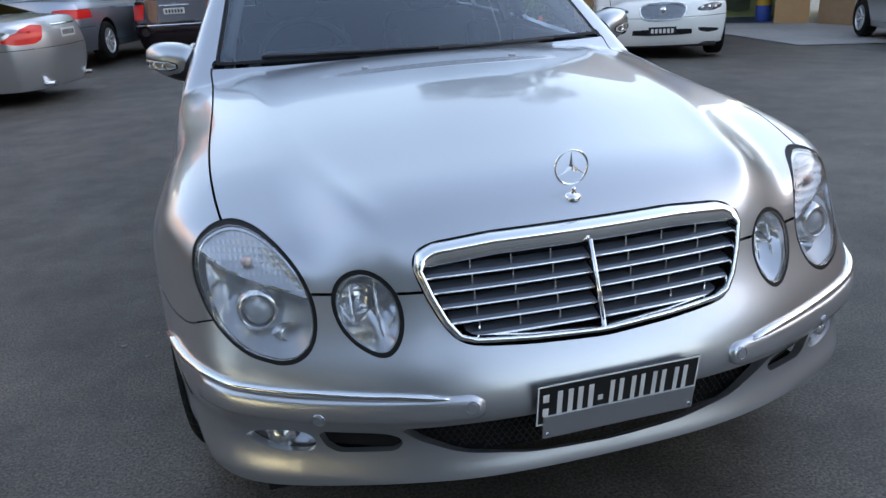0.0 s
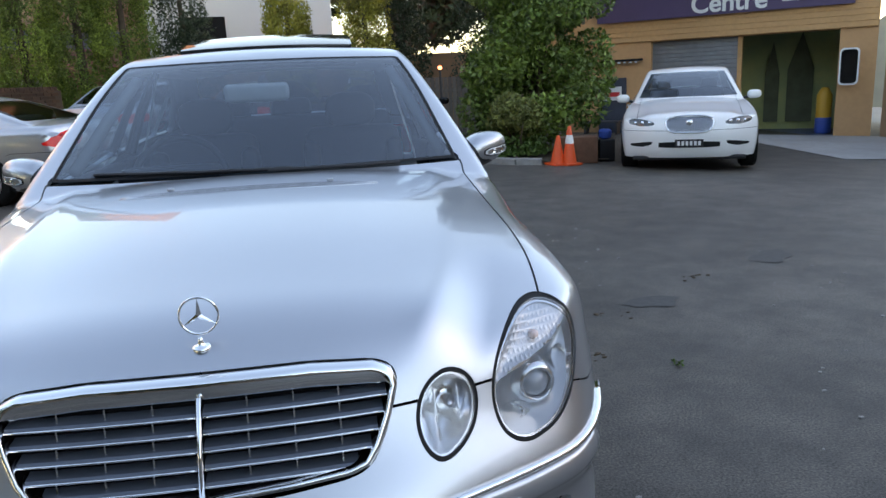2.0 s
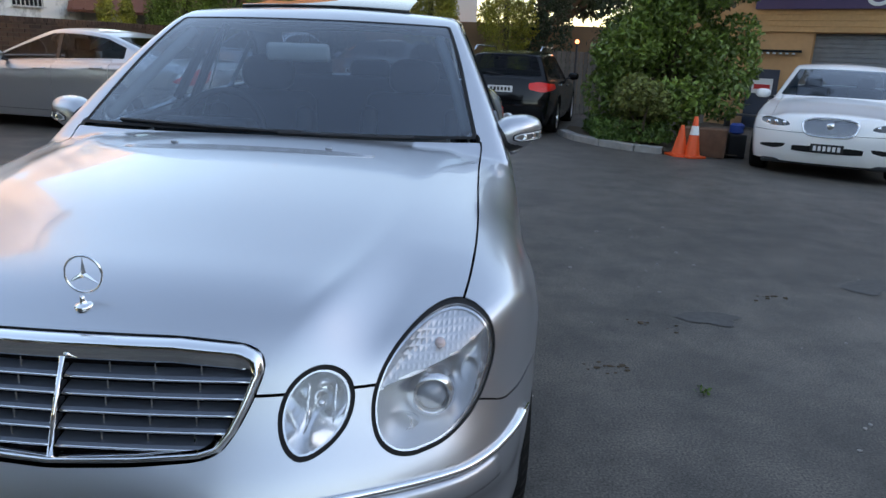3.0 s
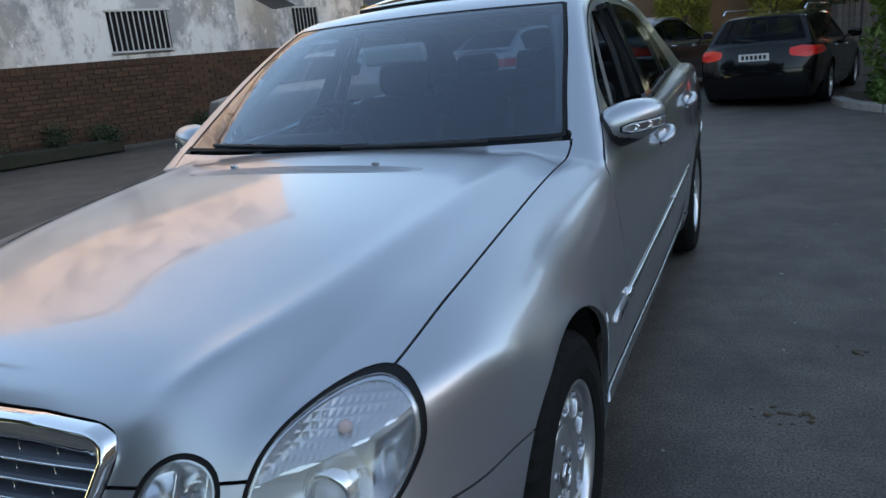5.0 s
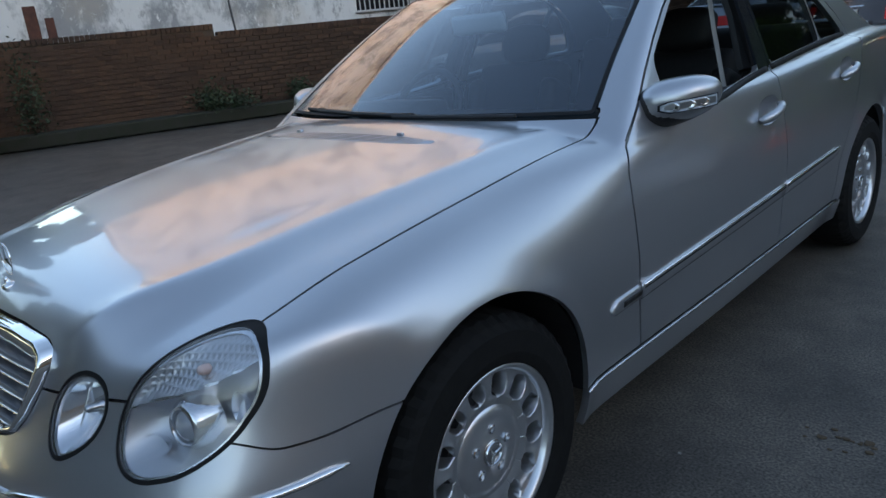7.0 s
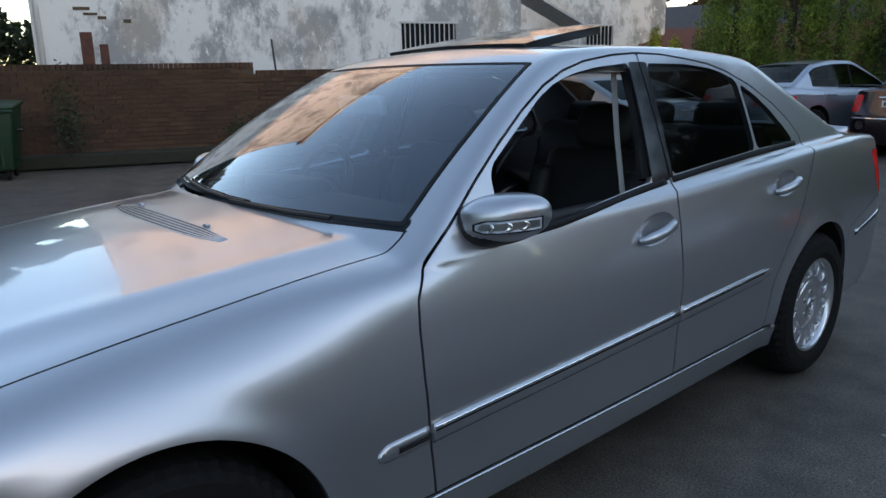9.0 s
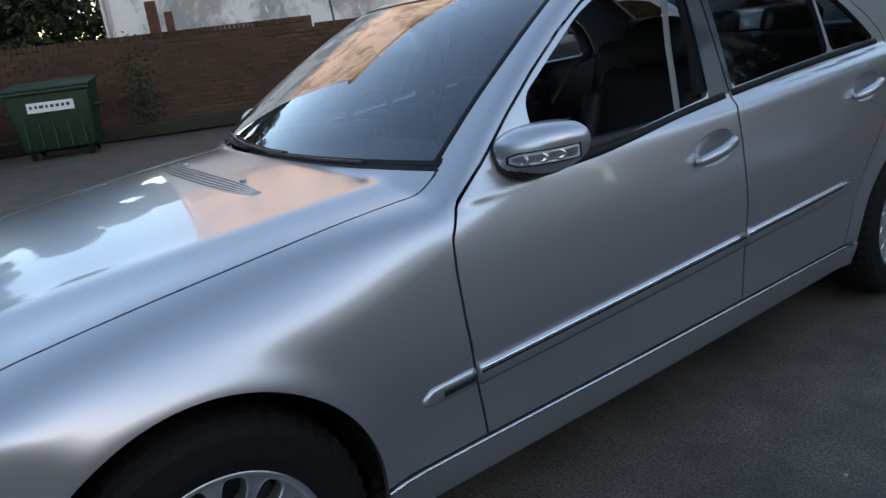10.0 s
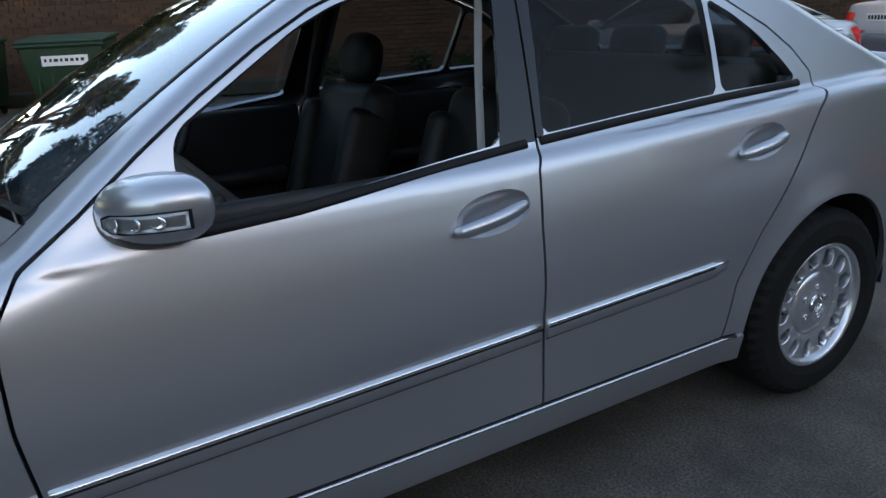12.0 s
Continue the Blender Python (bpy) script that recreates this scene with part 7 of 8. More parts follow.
conifer(4.6, 18.4, 5.5, 1.2, LEAF_DARK, "dark conifer behind the big bush", 50, 12000)
# timber fence right of the estate car
fence = thing("fence", "grey vertical timber fence behind the estate car", "fence")
fence["kind"] = "structure"
GREY_WOOD = material("grey_timber", (0.17, 0.155, 0.135), rough=0.9, grain=0.5, scale=16, vary=0.2)
slat_me = bpy.data.meshes.new("slat")
b = box(0.095, 0.02, 1.5, None, 0.004, 1)
b.to_mesh(slat_me)
b.free()
slat_me.materials.append(GREY_WOOD)
for k in range(34):
    o = new("slat", slat_me)
    o.parent = fence
    o.matrix_local = pose(2.4 + 0.105 * k, 17.0 - 0.02 * k, 0.72 - 0.1)
part("rail", box(3.6, 0.04, 0.08, pose(4.15, 16.75, 1.05, 0, 0, -11)), GREY_WOOD, fence)
# a house with a tiled roof, and a white house
house = thing("house", "low house with a grey and red tiled roof", "house")
TILE_RED = material("red_roof_tile", (0.17, 0.072, 0.048), rough=0.85, grain=0.5, scale=9, second=(0.15, 0.055, 0.04))
TILE_GREY = material("grey_roof", (0.085, 0.085, 0.09), rough=0.8, grain=0.4, scale=8)
CREAM = material("cream_wall", (0.48, 0.45, 0.40), rough=0.85, grain=0.3, scale=5, big=0.4)
HM = pose(-9.3, 23.5, 0, 0, 0, 24)
part("wall", box(6.0, 4.0, 2.2, HM @ pose(0, 0, 1.1)), CREAM, house)
part("lower_roof", box(6.4, 1.9, 0.08, HM @ pose(0, -2.0, 2.35, 24, 0, 0)), TILE_RED, house)
part("upper_roof", box(6.4, 3.2, 0.08, HM @ pose(0, 0.2, 3.10, 20, 0, 0)), TILE_GREY, house)
for k in range(20):
    part("roof_batten", box(0.06, 1.9, 0.03, HM @ pose(-3.1 + 0.32 * k, -2.0, 2.41, 24, 0, 0)), TILE_RED, house)
white = thing("house", "white rendered house with a flat balcony", "house")
part("wall", box(5.5, 4.0, 5.2, pose(-2.6, 24.5, 2.6, 0, 0, 8)), PLATE_WHITE, white)
part("balcony", box(2.4, 0.9, 0.9, pose(-1.4, 22.3, 1.85, 0, 0, 8)), TAN_BOARD, white, "brown timber balcony")
part("eave", box(5.9, 4.4, 0.14, pose(-2.6, 24.5, 5.2, 0, 0, 8)), CONCRETE, white)
part("window", box(1.2, 0.05, 1.2, pose(-3.4, 22.25, 2.9, 0, 0, 8)), DARK_VOID, white)
bf = tagged(part("wall_north", box(16, 0.22, 2.2, pose(0.5, 20.9, 1.0)), BROWN, None), "brown brick wall behind the conifers", "wall", "", "structure")

# tall trees left of the old building, and distant ones
lb = []
for k in range(52):
    lb.append((-19.3 + 2.3 * rng.uniform(-1, 1), 3.0 + 2.3 * rng.uniform(-1, 1), rng.uniform(0.9, 7.4), rng.uniform(0.6, 1.1), rng.uniform(0.5, 0.9)))
broad_tree("tree", "tall dark tree beside the old building", -19.5, 3.0, lb, (0.28, 4.0), 46000, 0.20, LEAF_DARK, 61, limbs=14)
lb = []
for k in range(44):
    u = rng.uniform(0, 1)
    rad, a = 2.3 * (1 - u ** 1.6) + 0.25, rng.uniform(0, 6.283)
    lb.append((-17.2 + rad * 0.8 * math.cos(a), -1.6 + rad * 0.8 * math.sin(a), 1.4 + 7.0 * u, rng.uniform(0.4, 0.75), rng.uniform(0.3, 0.55)))
broad_tree("tree", "tall dark tapering tree behind the brick wall", -17.2, -1.6, lb, (0.26, 4.0), 20000, 0.18, LEAF_DARK, 66, limbs=14)
lb = [(-13.5 + 5.5 * rng.uniform(-1, 1), 33 + 2.0 * rng.uniform(-1, 1), rng.uniform(3.5, 9.0), rng.uniform(0.8, 1.5), rng.uniform(0.7, 1.2)) for k in range(30)]
# the leaf colour also holds the orange of the setting sun
broad_tree("tree", "far tree with thin autumn leaves, the low sun's orange in their colour", -13.5, 33, lb, (0.3, 4.5), 24000, 0.32, material("sunlit_autumn_leaf", (0.16, 0.085, 0.025), rough=0.6, vary=0.5), 62, limbs=16)
lb = [(7.0 + 7.0 * rng.uniform(-1, 1), 30 + 2.0 * rng.uniform(-1, 1), rng.uniform(3.0, 8.5), rng.uniform(0.9, 1.7), rng.uniform(0.8, 1.3)) for k in range(36)]
broad_tree("tree", "far dark tree behind the workshop", 3.0, 30, lb, (0.3, 4.5), 28000, 0.32, LEAF_DARK, 63, limbs=14)

# ---- behind the camera: unseen buildings, added to shade the yard ----
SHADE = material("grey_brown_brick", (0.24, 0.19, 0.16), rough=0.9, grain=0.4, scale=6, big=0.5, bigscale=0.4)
# both stand out of view, sized to hold back sun and horizon glow
for x, y, sx, sy, h, lab in ((36.0, -10.0, 6.0, 58.0, 14.0, "brick building, unseen, added across the lane to block the low sun"), (0.0, -26.0, 50.0, 6.0, 4.0, "brick building, unseen, added at the yard's far end to close the horizon")):
    o = thing("unseen_building", "plain grey-brown " + lab, "building")
    part("wall", box(sx, sy, h, pose(x, y, h / 2)), SHADE, o)
    part("roof", box(sx + 0.4, sy + 0.4, 0.25, pose(x, y, h + 0.12)), CONCRETE, o)
lb = [(-7 + 4 * rng.uniform(-1, 1), -17 + 2.5 * rng.uniform(-1, 1), rng.uniform(2.0, 11.0), rng.uniform(0.9, 1.5), rng.uniform(0.8, 1.2)) for k in range(40)]
for x, y, sd in ((-3.5, -15.5, 67), (-9.5, -13.5, 68), (-13.0, -10.5, 70), (-15.5, -6.0, 71)):
    l2 = [(x + 3.2 * rng.uniform(-1, 1), y + 1.8 * rng.uniform(-1, 1), rng.uniform(2.0, 10.5), rng.uniform(0.9, 1.4), rng.uniform(0.8, 1.1)) for k in range(42)]
    broad_tree("tree", "broad dark tree at the yard's far side", x, y, l2, (0.3, 3.5), 26000, 0.27, LEAF_DARK, sd, limbs=10)
# a brick house whose gable catches the last sun
gable = thing("house", "brick house with a high gable behind the conifers", "house")
part("wall", box(5.0, 3.0, 9.0, pose(-8.0, 27.0, 4.5, 0, 0, 40)), BROWN, gable)
part("gable", prism([(-2.5, 0), (2.5, 0), (0, 2.2)], 3.0, pose(-8.0, 27.0, 9.0, 0, 0, 40) @ pose(0, 1.5, 0, 90, 0, 0)), BROWN, gable)
# a lit globe lamp by the fence
lamp_post = thing("garden_lamp", "small glowing orange garden lamp on a dark post", "lamp")
glow = bpy.data.materials.new("lamp_glow")
glow.use_nodes = True
glow.node_tree.nodes["Principled BSDF"].inputs["Emission Color"].default_value = (1.0, 0.22, 0.06, 1)
glow.node_tree.nodes["Principled BSDF"].inputs["Emission Strength"].default_value = 1.6
part("post", tube([(0, 0, 0), (0, 0, 1.62)], 0.025, 8), DARK_METAL, lamp_post)
part("globe", lathe([(0, -0.05), (0.03, -0.042), (0.047, -0.016), (0.05, 0.0), (0.047, 0.016), (0.03, 0.042), (0, 0.05)], pose(0, 0, 1.66), 20), glow, lamp_post, "glowing globe", smooth=True)
lamp_post.matrix_world = pose(2.85, 16.5, -0.07)
broad_tree("tree", "broad dark tree at the yard's far side", -7, -17, lb, (0.3, 3.5), 22000, 0.27, LEAF_DARK, 64, limbs=12)

# ---- the other parked cars: one builder, a shape table each ----


def lofted(c):
    W, belt = c["w"], spline(c["belt"])
    hood, screen, roof, back = (spline(c[k]) for k in ("hood", "screen", "roof", "back"))
    front, rear = spline(c["front"]), spline(c["rear"])
    L = c["len"]
    taper = spline([(0, W - c.get("nose_in", 0.10)), (0.5, W - 0.03), (1.1, W), (L * 0.5, W), (L - 1.1, W - 0.01), (L - 0.4, W - 0.05), (L, W - 0.12)])
    dx = spline([(-0.8, -0.09), (-0.62, -0.04), (-0.42, -0.010), (-0.25, 0.0), (-0.12, -0.012), (-0.03, -0.045), (0.05, -0.10)])
    sw, tum = c.get("sweep", 0.45), c.get("tumble", 0.45)
    ys = (c["axle"], c["axle"] + c["wb"])

    def f(x, y, z):
        x = np.abs(x)
        arch = np.minimum(np.hypot(y - ys[0], z - 0.33), np.hypot(y - ys[1], z - 0.33))
        side = x - (taper(y) + dx(z - belt(y)) + 0.012 * bell(arch, 0.37, 0.05) + c.get("line", 0.006) * bell(z - belt(y), -0.10, 0.02))
        top = z - (hood(y) - 0.055 * (x / 0.75) ** 2 - c.get("crease", 0.0) * step(x, 0.5, 0.7) * step(y, 1.5, 0.3))
        fr = front(z) + sw * (x / W) ** 3.2 - y
        re = y - (rear(z) - c.get("rear_sweep", 0.28) * (x / W) ** 3.5)
        low = smax(smax(side, top, 0.07), smax(fr, re, 0.01), 0.06)
        gs = x - (W - 0.105 - tum * (z - belt(y)) - 0.03 * step(y, L * 0.55, L * 0.9))
        gt = smax(smax(z - screen(y - 0.28 * x * x), z - back(y + 0.2 * x * x), 0.05), z - (roof(y) - 0.09 * x * x), 0.05)
        green = smax(smax(gs, gt, 0.07), 0.85 - z, 0.01)
        return smax(smin(low, green, 0.02), c.get("bottom", 0.19) - z, 0.03)
    return f


def field_front(poly, y=0.9):
    return both(outline_field(poly, 0, 2, 2), lambda v: v[:, 1] - y)


def field_rear(poly, y):
    return both(outline_field(poly, 0, 2, 2), lambda v: y - v[:, 1])


def parked_car(label, c, paint_mat, m, spokes=10):
    car = thing("car", label, "car", None, "parked cars")
    f = lofted(c)
    L, belt = c["len"], spline(c["belt"])
    screen, roof, back = (spline(c[k]) for k in ("screen", "roof", "back"))
    s = shell(f, 0.9, L - 0.9, 0.55, 130, 110, 44)
    y0, y1 = c["axle"], c["axle"] + c["wb"]
    s = cut(s, lambda v: np.where(v[:, 1] < 0.6, 0.22, 0.20) - v[:, 2])[0]
    s = cut(s, lambda v: np.minimum(np.hypot(v[:, 1] - y0, v[:, 2] - 0.33), np.hypot(v[:, 1] - y1, v[:, 2] - 0.33)) - 0.365)[1]
    pieces = []
    for nm, fld, mat, lab in c.get("lamps", ()):
        ring, inner = None, None
        inner, s = cut(s, fld)
        pieces.append((nm, inner, mat, lab))
    for fld in c.get("holes", ()):
        s = cut(s, fld)[1]
    sb, sh = c["screen_span"]
    bb, bh = c["back_span"]
    wt = c["w"] - 0.105 - c.get("tumble", 0.45) * 0.12
    glass_f = lambda v: np.maximum.reduce([sb + 0.28 * v[:, 0] ** 2 - v[:, 1], v[:, 1] - sh - 0.22 * v[:, 0] ** 2, v[:, 0] - (c["w"] - 0.19 - (v[:, 2] - 0.95) * c.get("tumble", 0.45)), 0.80 - v[:, 2]])
    glass_b = lambda v: np.maximum.reduce([bb - 0.2 * v[:, 0] ** 2 - v[:, 1], v[:, 1] - bh + 0.2 * v[:, 0] ** 2, v[:, 0] - (c["w"] - 0.21 - (v[:, 2] - 0.95) * c.get("tumble", 0.45)), 0.85 - v[:, 2]])
    screen_piece, s = gap(s, glass_f, 0.006)
    back_piece, s = gap(s, glass_b, 0.006)
    top_z = lambda y: np.minimum(np.minimum(screen(y), back(y)), roof(y)) - 0.085
    dlo = lambda v: np.maximum.reduce([belt(v[:, 1]) + 0.025 - v[:, 2], v[:, 2] - top_z(v[:, 1] - 0.04) , v[:, 1] - c["dlo"][1], c["dlo"][0] - v[:, 1], 0.3 - v[:, 0]])
    side_glass, s = cut(s, dlo)
    panes = []
    rest = side_glass
    for py in c["pillars"]:
        pane, rest = cut(rest, lambda v: v[:, 1] + 0.12 * (v[:, 2] - 1.1) - py + 0.03)
        post, rest = cut(rest, lambda v: v[:, 1] + 0.12 * (v[:, 2] - 1.1) - py - 0.03)
        panes.append(pane)
        pieces.append(("pillar_cover", post, PILLAR_GLOSS, ""))
    panes.append(rest)
    doors_l = []
    dys = c["doors"]
    for a, b in zip(dys, dys[1:]):
        dr, s = gap(s, lambda v: np.maximum.reduce([a - v[:, 1], v[:, 1] - b, 0.30 - v[:, 2], v[:, 2] - belt(v[:, 1]) - 0.012, 0.3 - v[:, 0]]), 0.007)
        doors_l.append(dr)
    hood_p, s = gap(s, lambda v: np.maximum.reduce([v[:, 0] - c["hood_half"], v[:, 1] - sb - 0.26 * v[:, 0] ** 2, c["hood_front"] - v[:, 1], 0.5 - v[:, 2]]), 0.007)
    bump, s = gap(s, lambda v: np.maximum(v[:, 2] - c.get("bumper_z", 0.60), v[:, 1] - y0 + 0.3), 0.006)
    rbump, s = gap(s, lambda v: np.maximum(v[:, 2] - c.get("rear_bumper_z", 0.62), y1 + 0.36 - v[:, 1]), 0.006)
    panel("body", s, paint_mat, car, 0.012, whole=True)
    panel("bonnet", hood_p, paint_mat, car, 0.012, whole=True)
    panel("front_bumper", bump, paint_mat, car, 0.015, whole=True)
    panel("rear_bumper", rbump, paint_mat, car, 0.015, whole=True)
    panel("windscreen", screen_piece, SCREEN_GLASS, car, 0.0, whole=True)
    panel("rear_window", back_piece, TINT_GLASS, car, 0.0, whole=True)
    for mir in (False, True):
        for d in doors_l:
            do = panel("door", d, paint_mat, car, 0.012, mir)
            yc = float(d[0][:, 1].max()) - 0.16
            zc = float(belt(yc)) - 0.10
            xs = float(d[0][(np.abs(d[0][:, 1] - yc) < 0.05) & (np.abs(d[0][:, 2] - zc) < 0.05), 0].max())
            part("door_handle", tube([((-1 if mir else 1) * (xs + 0.012), yc - 0.10, zc), ((-1 if mir else 1) * (xs + 0.025), yc, zc + 0.006), ((-1 if mir else 1) * (xs + 0.010), yc + 0.09, zc + 0.010)], 0.012, 8), c.get("handle_mat", paint_mat), do, smooth=True)
        for p in panes:
            panel("window_glass", p, TINT_GLASS, car, 0.0, mir)
        for nm, p, mat, lab in pieces:
            panel(nm, p, mat, car, 0.01, mir, label=lab)
        mz, my = float(belt(c["dlo"][0] + 0.12)) + 0.075, c["dlo"][0] + 0.12
        b = bmesh.new()
        bmesh.ops.create_uvsphere(b, u_segments=20, v_segments=12, radius=1)
        for v in b.verts:
            x, y, z = v.co
            sq = lambda q, p: math.copysign(abs(q) ** p, q)
            v.co = Vector((c["w"] + 0.055 + 0.105 * sq(x, 0.75), my + 0.07 * sq(y, 0.8) * (1 if y < 0 else 0.4), mz + 0.068 * sq(z, 0.75)))
        if mir:
            flip(b)
        mo = part("door_mirror", b, paint_mat, car, smooth=True)
        b = box(0.10, 0.05, 0.04, pose(c["w"] - 0.05, my + 0.02, mz - 0.045, 0, -15, 0), 0.012)
        part("mirror_foot", flip(b) if mir else b, BLACK_PLASTIC, mo)
    # chassis and cabin, so that nothing shows through
    part("underbody", box(2 * c["w"] - 0.34, L - 0.7, 0.06, pose(0, L / 2, 0.26)), DARK_VOID, car)
    part("cabin_floor", box(2 * c["w"] - 0.42, c["wb"] - 0.5, 0.03, pose(0, (y0 + y1) / 2, 0.36)), DARK_VOID, car)
    part("bulkhead", box(2 * c["w"] - 0.36, 0.03, 0.42, pose(0, sb + 0.05, 0.62)), DARK_VOID, car)
    part("rear_bulkhead", box(2 * c["w"] - 0.40, 0.03, 0.56, pose(0, y1 + 0.05, 0.62)), DARK_VOID, car)
    part("dashboard", box(2 * c["w"] - 0.44, 0.36, 0.16, pose(0, sb + 0.30, float(belt(sb)) - 0.10), 0.04, 3), LEATHER, car, smooth=True)
    for sx in (-0.36, 0.36):
        st = part("front_seat", box(0.48, 0.14, 0.62, pose(sx, y0 + 1.78, 0.80, -18, 0, 0), 0.05, 3), LEATHER, car, smooth=True)
        part("headrest", box(0.25, 0.09, 0.17, pose(sx, y0 + 1.90, 1.17, -12, 0, 0), 0.04, 3), LEATHER, st, smooth=True)
    part("rear_bench", box(1.2, 0.15, 0.60, pose(0, y1 - 0.15, 0.80, -20, 0, 0), 0.05, 3), LEATHER, car, smooth=True)
    for ya in (y0, y1):
        for sgn in (-1, 1):
            car_wheel(car, pose(sgn * (c["w"] - 0.115), ya, c["tyre"], 0, 0, 0) @ pose(0, 0, 0, 0, 90 * sgn, 0), c["tyre"], c["rim"], 0.225, spokes, "thin", n=48)
            lb = bmesh.new()
            rr = []
            for k in range(17):
                a = radians(-20 + 220 * k / 16)
                rr.append([lb.verts.new((sgn * xx, ya + 0.375 * math.cos(a), 0.33 + 0.375 * math.sin(a))) for xx in (c["w"] - 0.03, 0.5)])
            for p, q in zip(rr, rr[1:]):
                lb.faces.new((p[0], p[1], q[1], q[0]))
            part("arch_liner", lb, DARK_VOID, car)
            part("arch_inner_wall", box(0.01, 0.76, 0.55, pose(sgn * 0.5, ya, 0.46)), DARK_VOID, car)
    if c.get("extras"):
        c["extras"](car, f)
    car.matrix_world = m
    return car


def surface_y(f, x, z, lo, hi):
    """Where the nose (lo outside) or the tail is met, going from lo to hi."""
    k = np.ones(40)
    s = 1 if hi > lo else -1
    return -s * crossing(lambda q: f(k * x, -s * q, k * z), -s * hi, -s * lo)


def plate_on(car, f, z, front, L, white, w=0.372, h=0.10, x=0.0):
    y = surface_y(f, x, z, -0.3, 1.0) - 0.012 if front else surface_y(f, x, z, L + 0.3, L - 1.0) + 0.012
    sgn = -1 if front else 1
    o = part("number_plate", box(w, 0.006, h, pose(x, y, z), 0.002), PLATE_WHITE if white else PLATE_BLACK, car, "number plate with plain bars for characters")
    n = 6
    for k in range(n):
        part("plate_bar", box(w / n * 0.55, 0.003, h * 0.55, pose(x + (k - (n - 1) / 2) * w * 0.145, y + sgn * 0.004, z)), PLATE_BLACK if white else PLATE_WHITE, o)
    return o


def heading(x, y, hx, hy, axle, z=None):
    """The pose of a car whose front axle's middle stands at (x, y) and which points along (hx, hy)."""
    d = Vector((hx, hy)).normalized()
    a = math.atan2(d.x, -d.y)
    px, py = x + d.x * axle, y + d.y * axle
    return Matrix.Translation((px, py, ground_z(x - d.x * 1.3, y - d.y * 1.3) if z is None else z)) @ Matrix.Rotation(a, 4, "Z")


WHITE_PAINT = paint("white_paint", (0.87, 0.87, 0.86), rough=0.30)
SILVER_FAR = paint("pale_silver_paint", (0.55, 0.56, 0.58), metal=0.8, rough=0.33)
BLUE_SILVER = paint("blue_silver_paint", (0.36, 0.40, 0.47), metal=0.8, rough=0.33)
BLACK_PAINT = material("black_paint", (0.004, 0.0045, 0.006), rough=0.10, coat=0.0, spec=0.45, grain=0.1, scale=300)
DARK_RED = paint("dark_plum_paint", (0.022, 0.012, 0.016), metal=0.3, rough=0.25)
LAMP_FACE = material("lamp_face", (0.045, 0.047, 0.05), rough=0.2, metal=0.2, coat=0.6)
MESH_GREY = material("grille_mesh_grey", (0.16, 0.165, 0.17), rough=0.4, metal=0.7, grain=0.6, scale=260)

# white saloon that faces the yard
def white_extras(car, f):
    g = part("grille", bmesh.new(), MESH_GREY, car, "rounded grey mesh grille with a round badge")
    pts = [(0.30, 0.755), (0.315, 0.70), (0.28, 0.605), (0.20, 0.575), (0, 0.565), (-0.20, 0.575), (-0.28, 0.605), (-0.315, 0.70), (-0.30, 0.755), (-0.2, 0.785), (0, 0.795), (0.2, 0.785)]
    ring = [Vector((x, surface_y(f, abs(x), z, -0.3, 0.9) - 0.004, z)) for x, z in along(pts + [pts[0]], 60)[1][:-1]]
    part("surround", tube(ring, 0.011, 8, True), CHROME, g, smooth=True)
    for k in range(13):
        z = 0.585 + k * 0.0155
        half = float(np.interp(z, [0.57, 0.605, 0.70, 0.755, 0.79], [0.20, 0.28, 0.315, 0.30, 0.15]))
        b = [Vector((x, surface_y(f, abs(x), z, -0.3, 0.9) + 0.008, z)) for x in np.linspace(-half, half, 15)]
        part("grille_wire", tube(b, 0.004, 5), DULL_CHROME, g)
    for k in range(-14, 15):
        x = k * 0.021
        zz = [z for z in np.linspace(0.575, 0.785, 7) if abs(x) < float(np.interp(z, [0.57, 0.605, 0.70, 0.755, 0.79], [0.20, 0.28, 0.315, 0.30, 0.15]))]
        if len(zz) > 1:
            part("grille_wire", tube([Vector((x, surface_y(f, abs(x), z, -0.3, 0.9) + 0.010, z)) for z in zz], 0.003, 5), DULL_CHROME, g)
    y = surface_y(f, 0.0, 0.70, -0.3, 0.9)
    part("badge", lathe([(0, 0.02), (0.03, 0.018), (0.042, 0.008), (0.045, 0)], pose(0, y - 0.004, 0.70, 90, 0, 0), 24), CHROME, g, smooth=True)
    plate_on(car, f, 0.425, True, 4.96, False, 0.372, 0.107)
    b = bmesh.new()
    rr = []
    for k in range(21):
        x = -0.40 + 0.04 * k
        hh = 0.042 * (1 - 0.25 * abs(x / 0.40) ** 3)
        rr.append([b.verts.new((x, surface_y(f, abs(x), 0.405 + q * hh, -0.3, 0.9) - 0.003, 0.405 + q * hh)) for q in (-1, -0.3, 0.3, 1)])
    for p, q in zip(rr, rr[1:]):
        for i in range(3):
            b.faces.new((p[i], p[i + 1], q[i + 1], q[i]))
    part("lower_intake", b, DARK_VOID, car, "black lower air intake")
    for s in (-1, 1):
        for lx, r in ((0.53, 0.026), (0.63, 0.030), (0.72, 0.022)):
            y = surface_y(f, lx, 0.705, -0.3, 1.0)
            part("lamp_projector", lathe([(0, 0.012), (r * 0.6, 0.010), (r * 0.62, 0.004), (r, 0.006), (r * 1.05, -0.004)], pose(s * lx, y - 0.002, 0.705, 90, 0, s * 25), 18), REFLECTOR, car, smooth=True)
    part("under_spoiler", box(1.50, 0.06, 0.06, pose(0, 0.20, 0.215), 0.02), BLACK_PLASTIC, car)


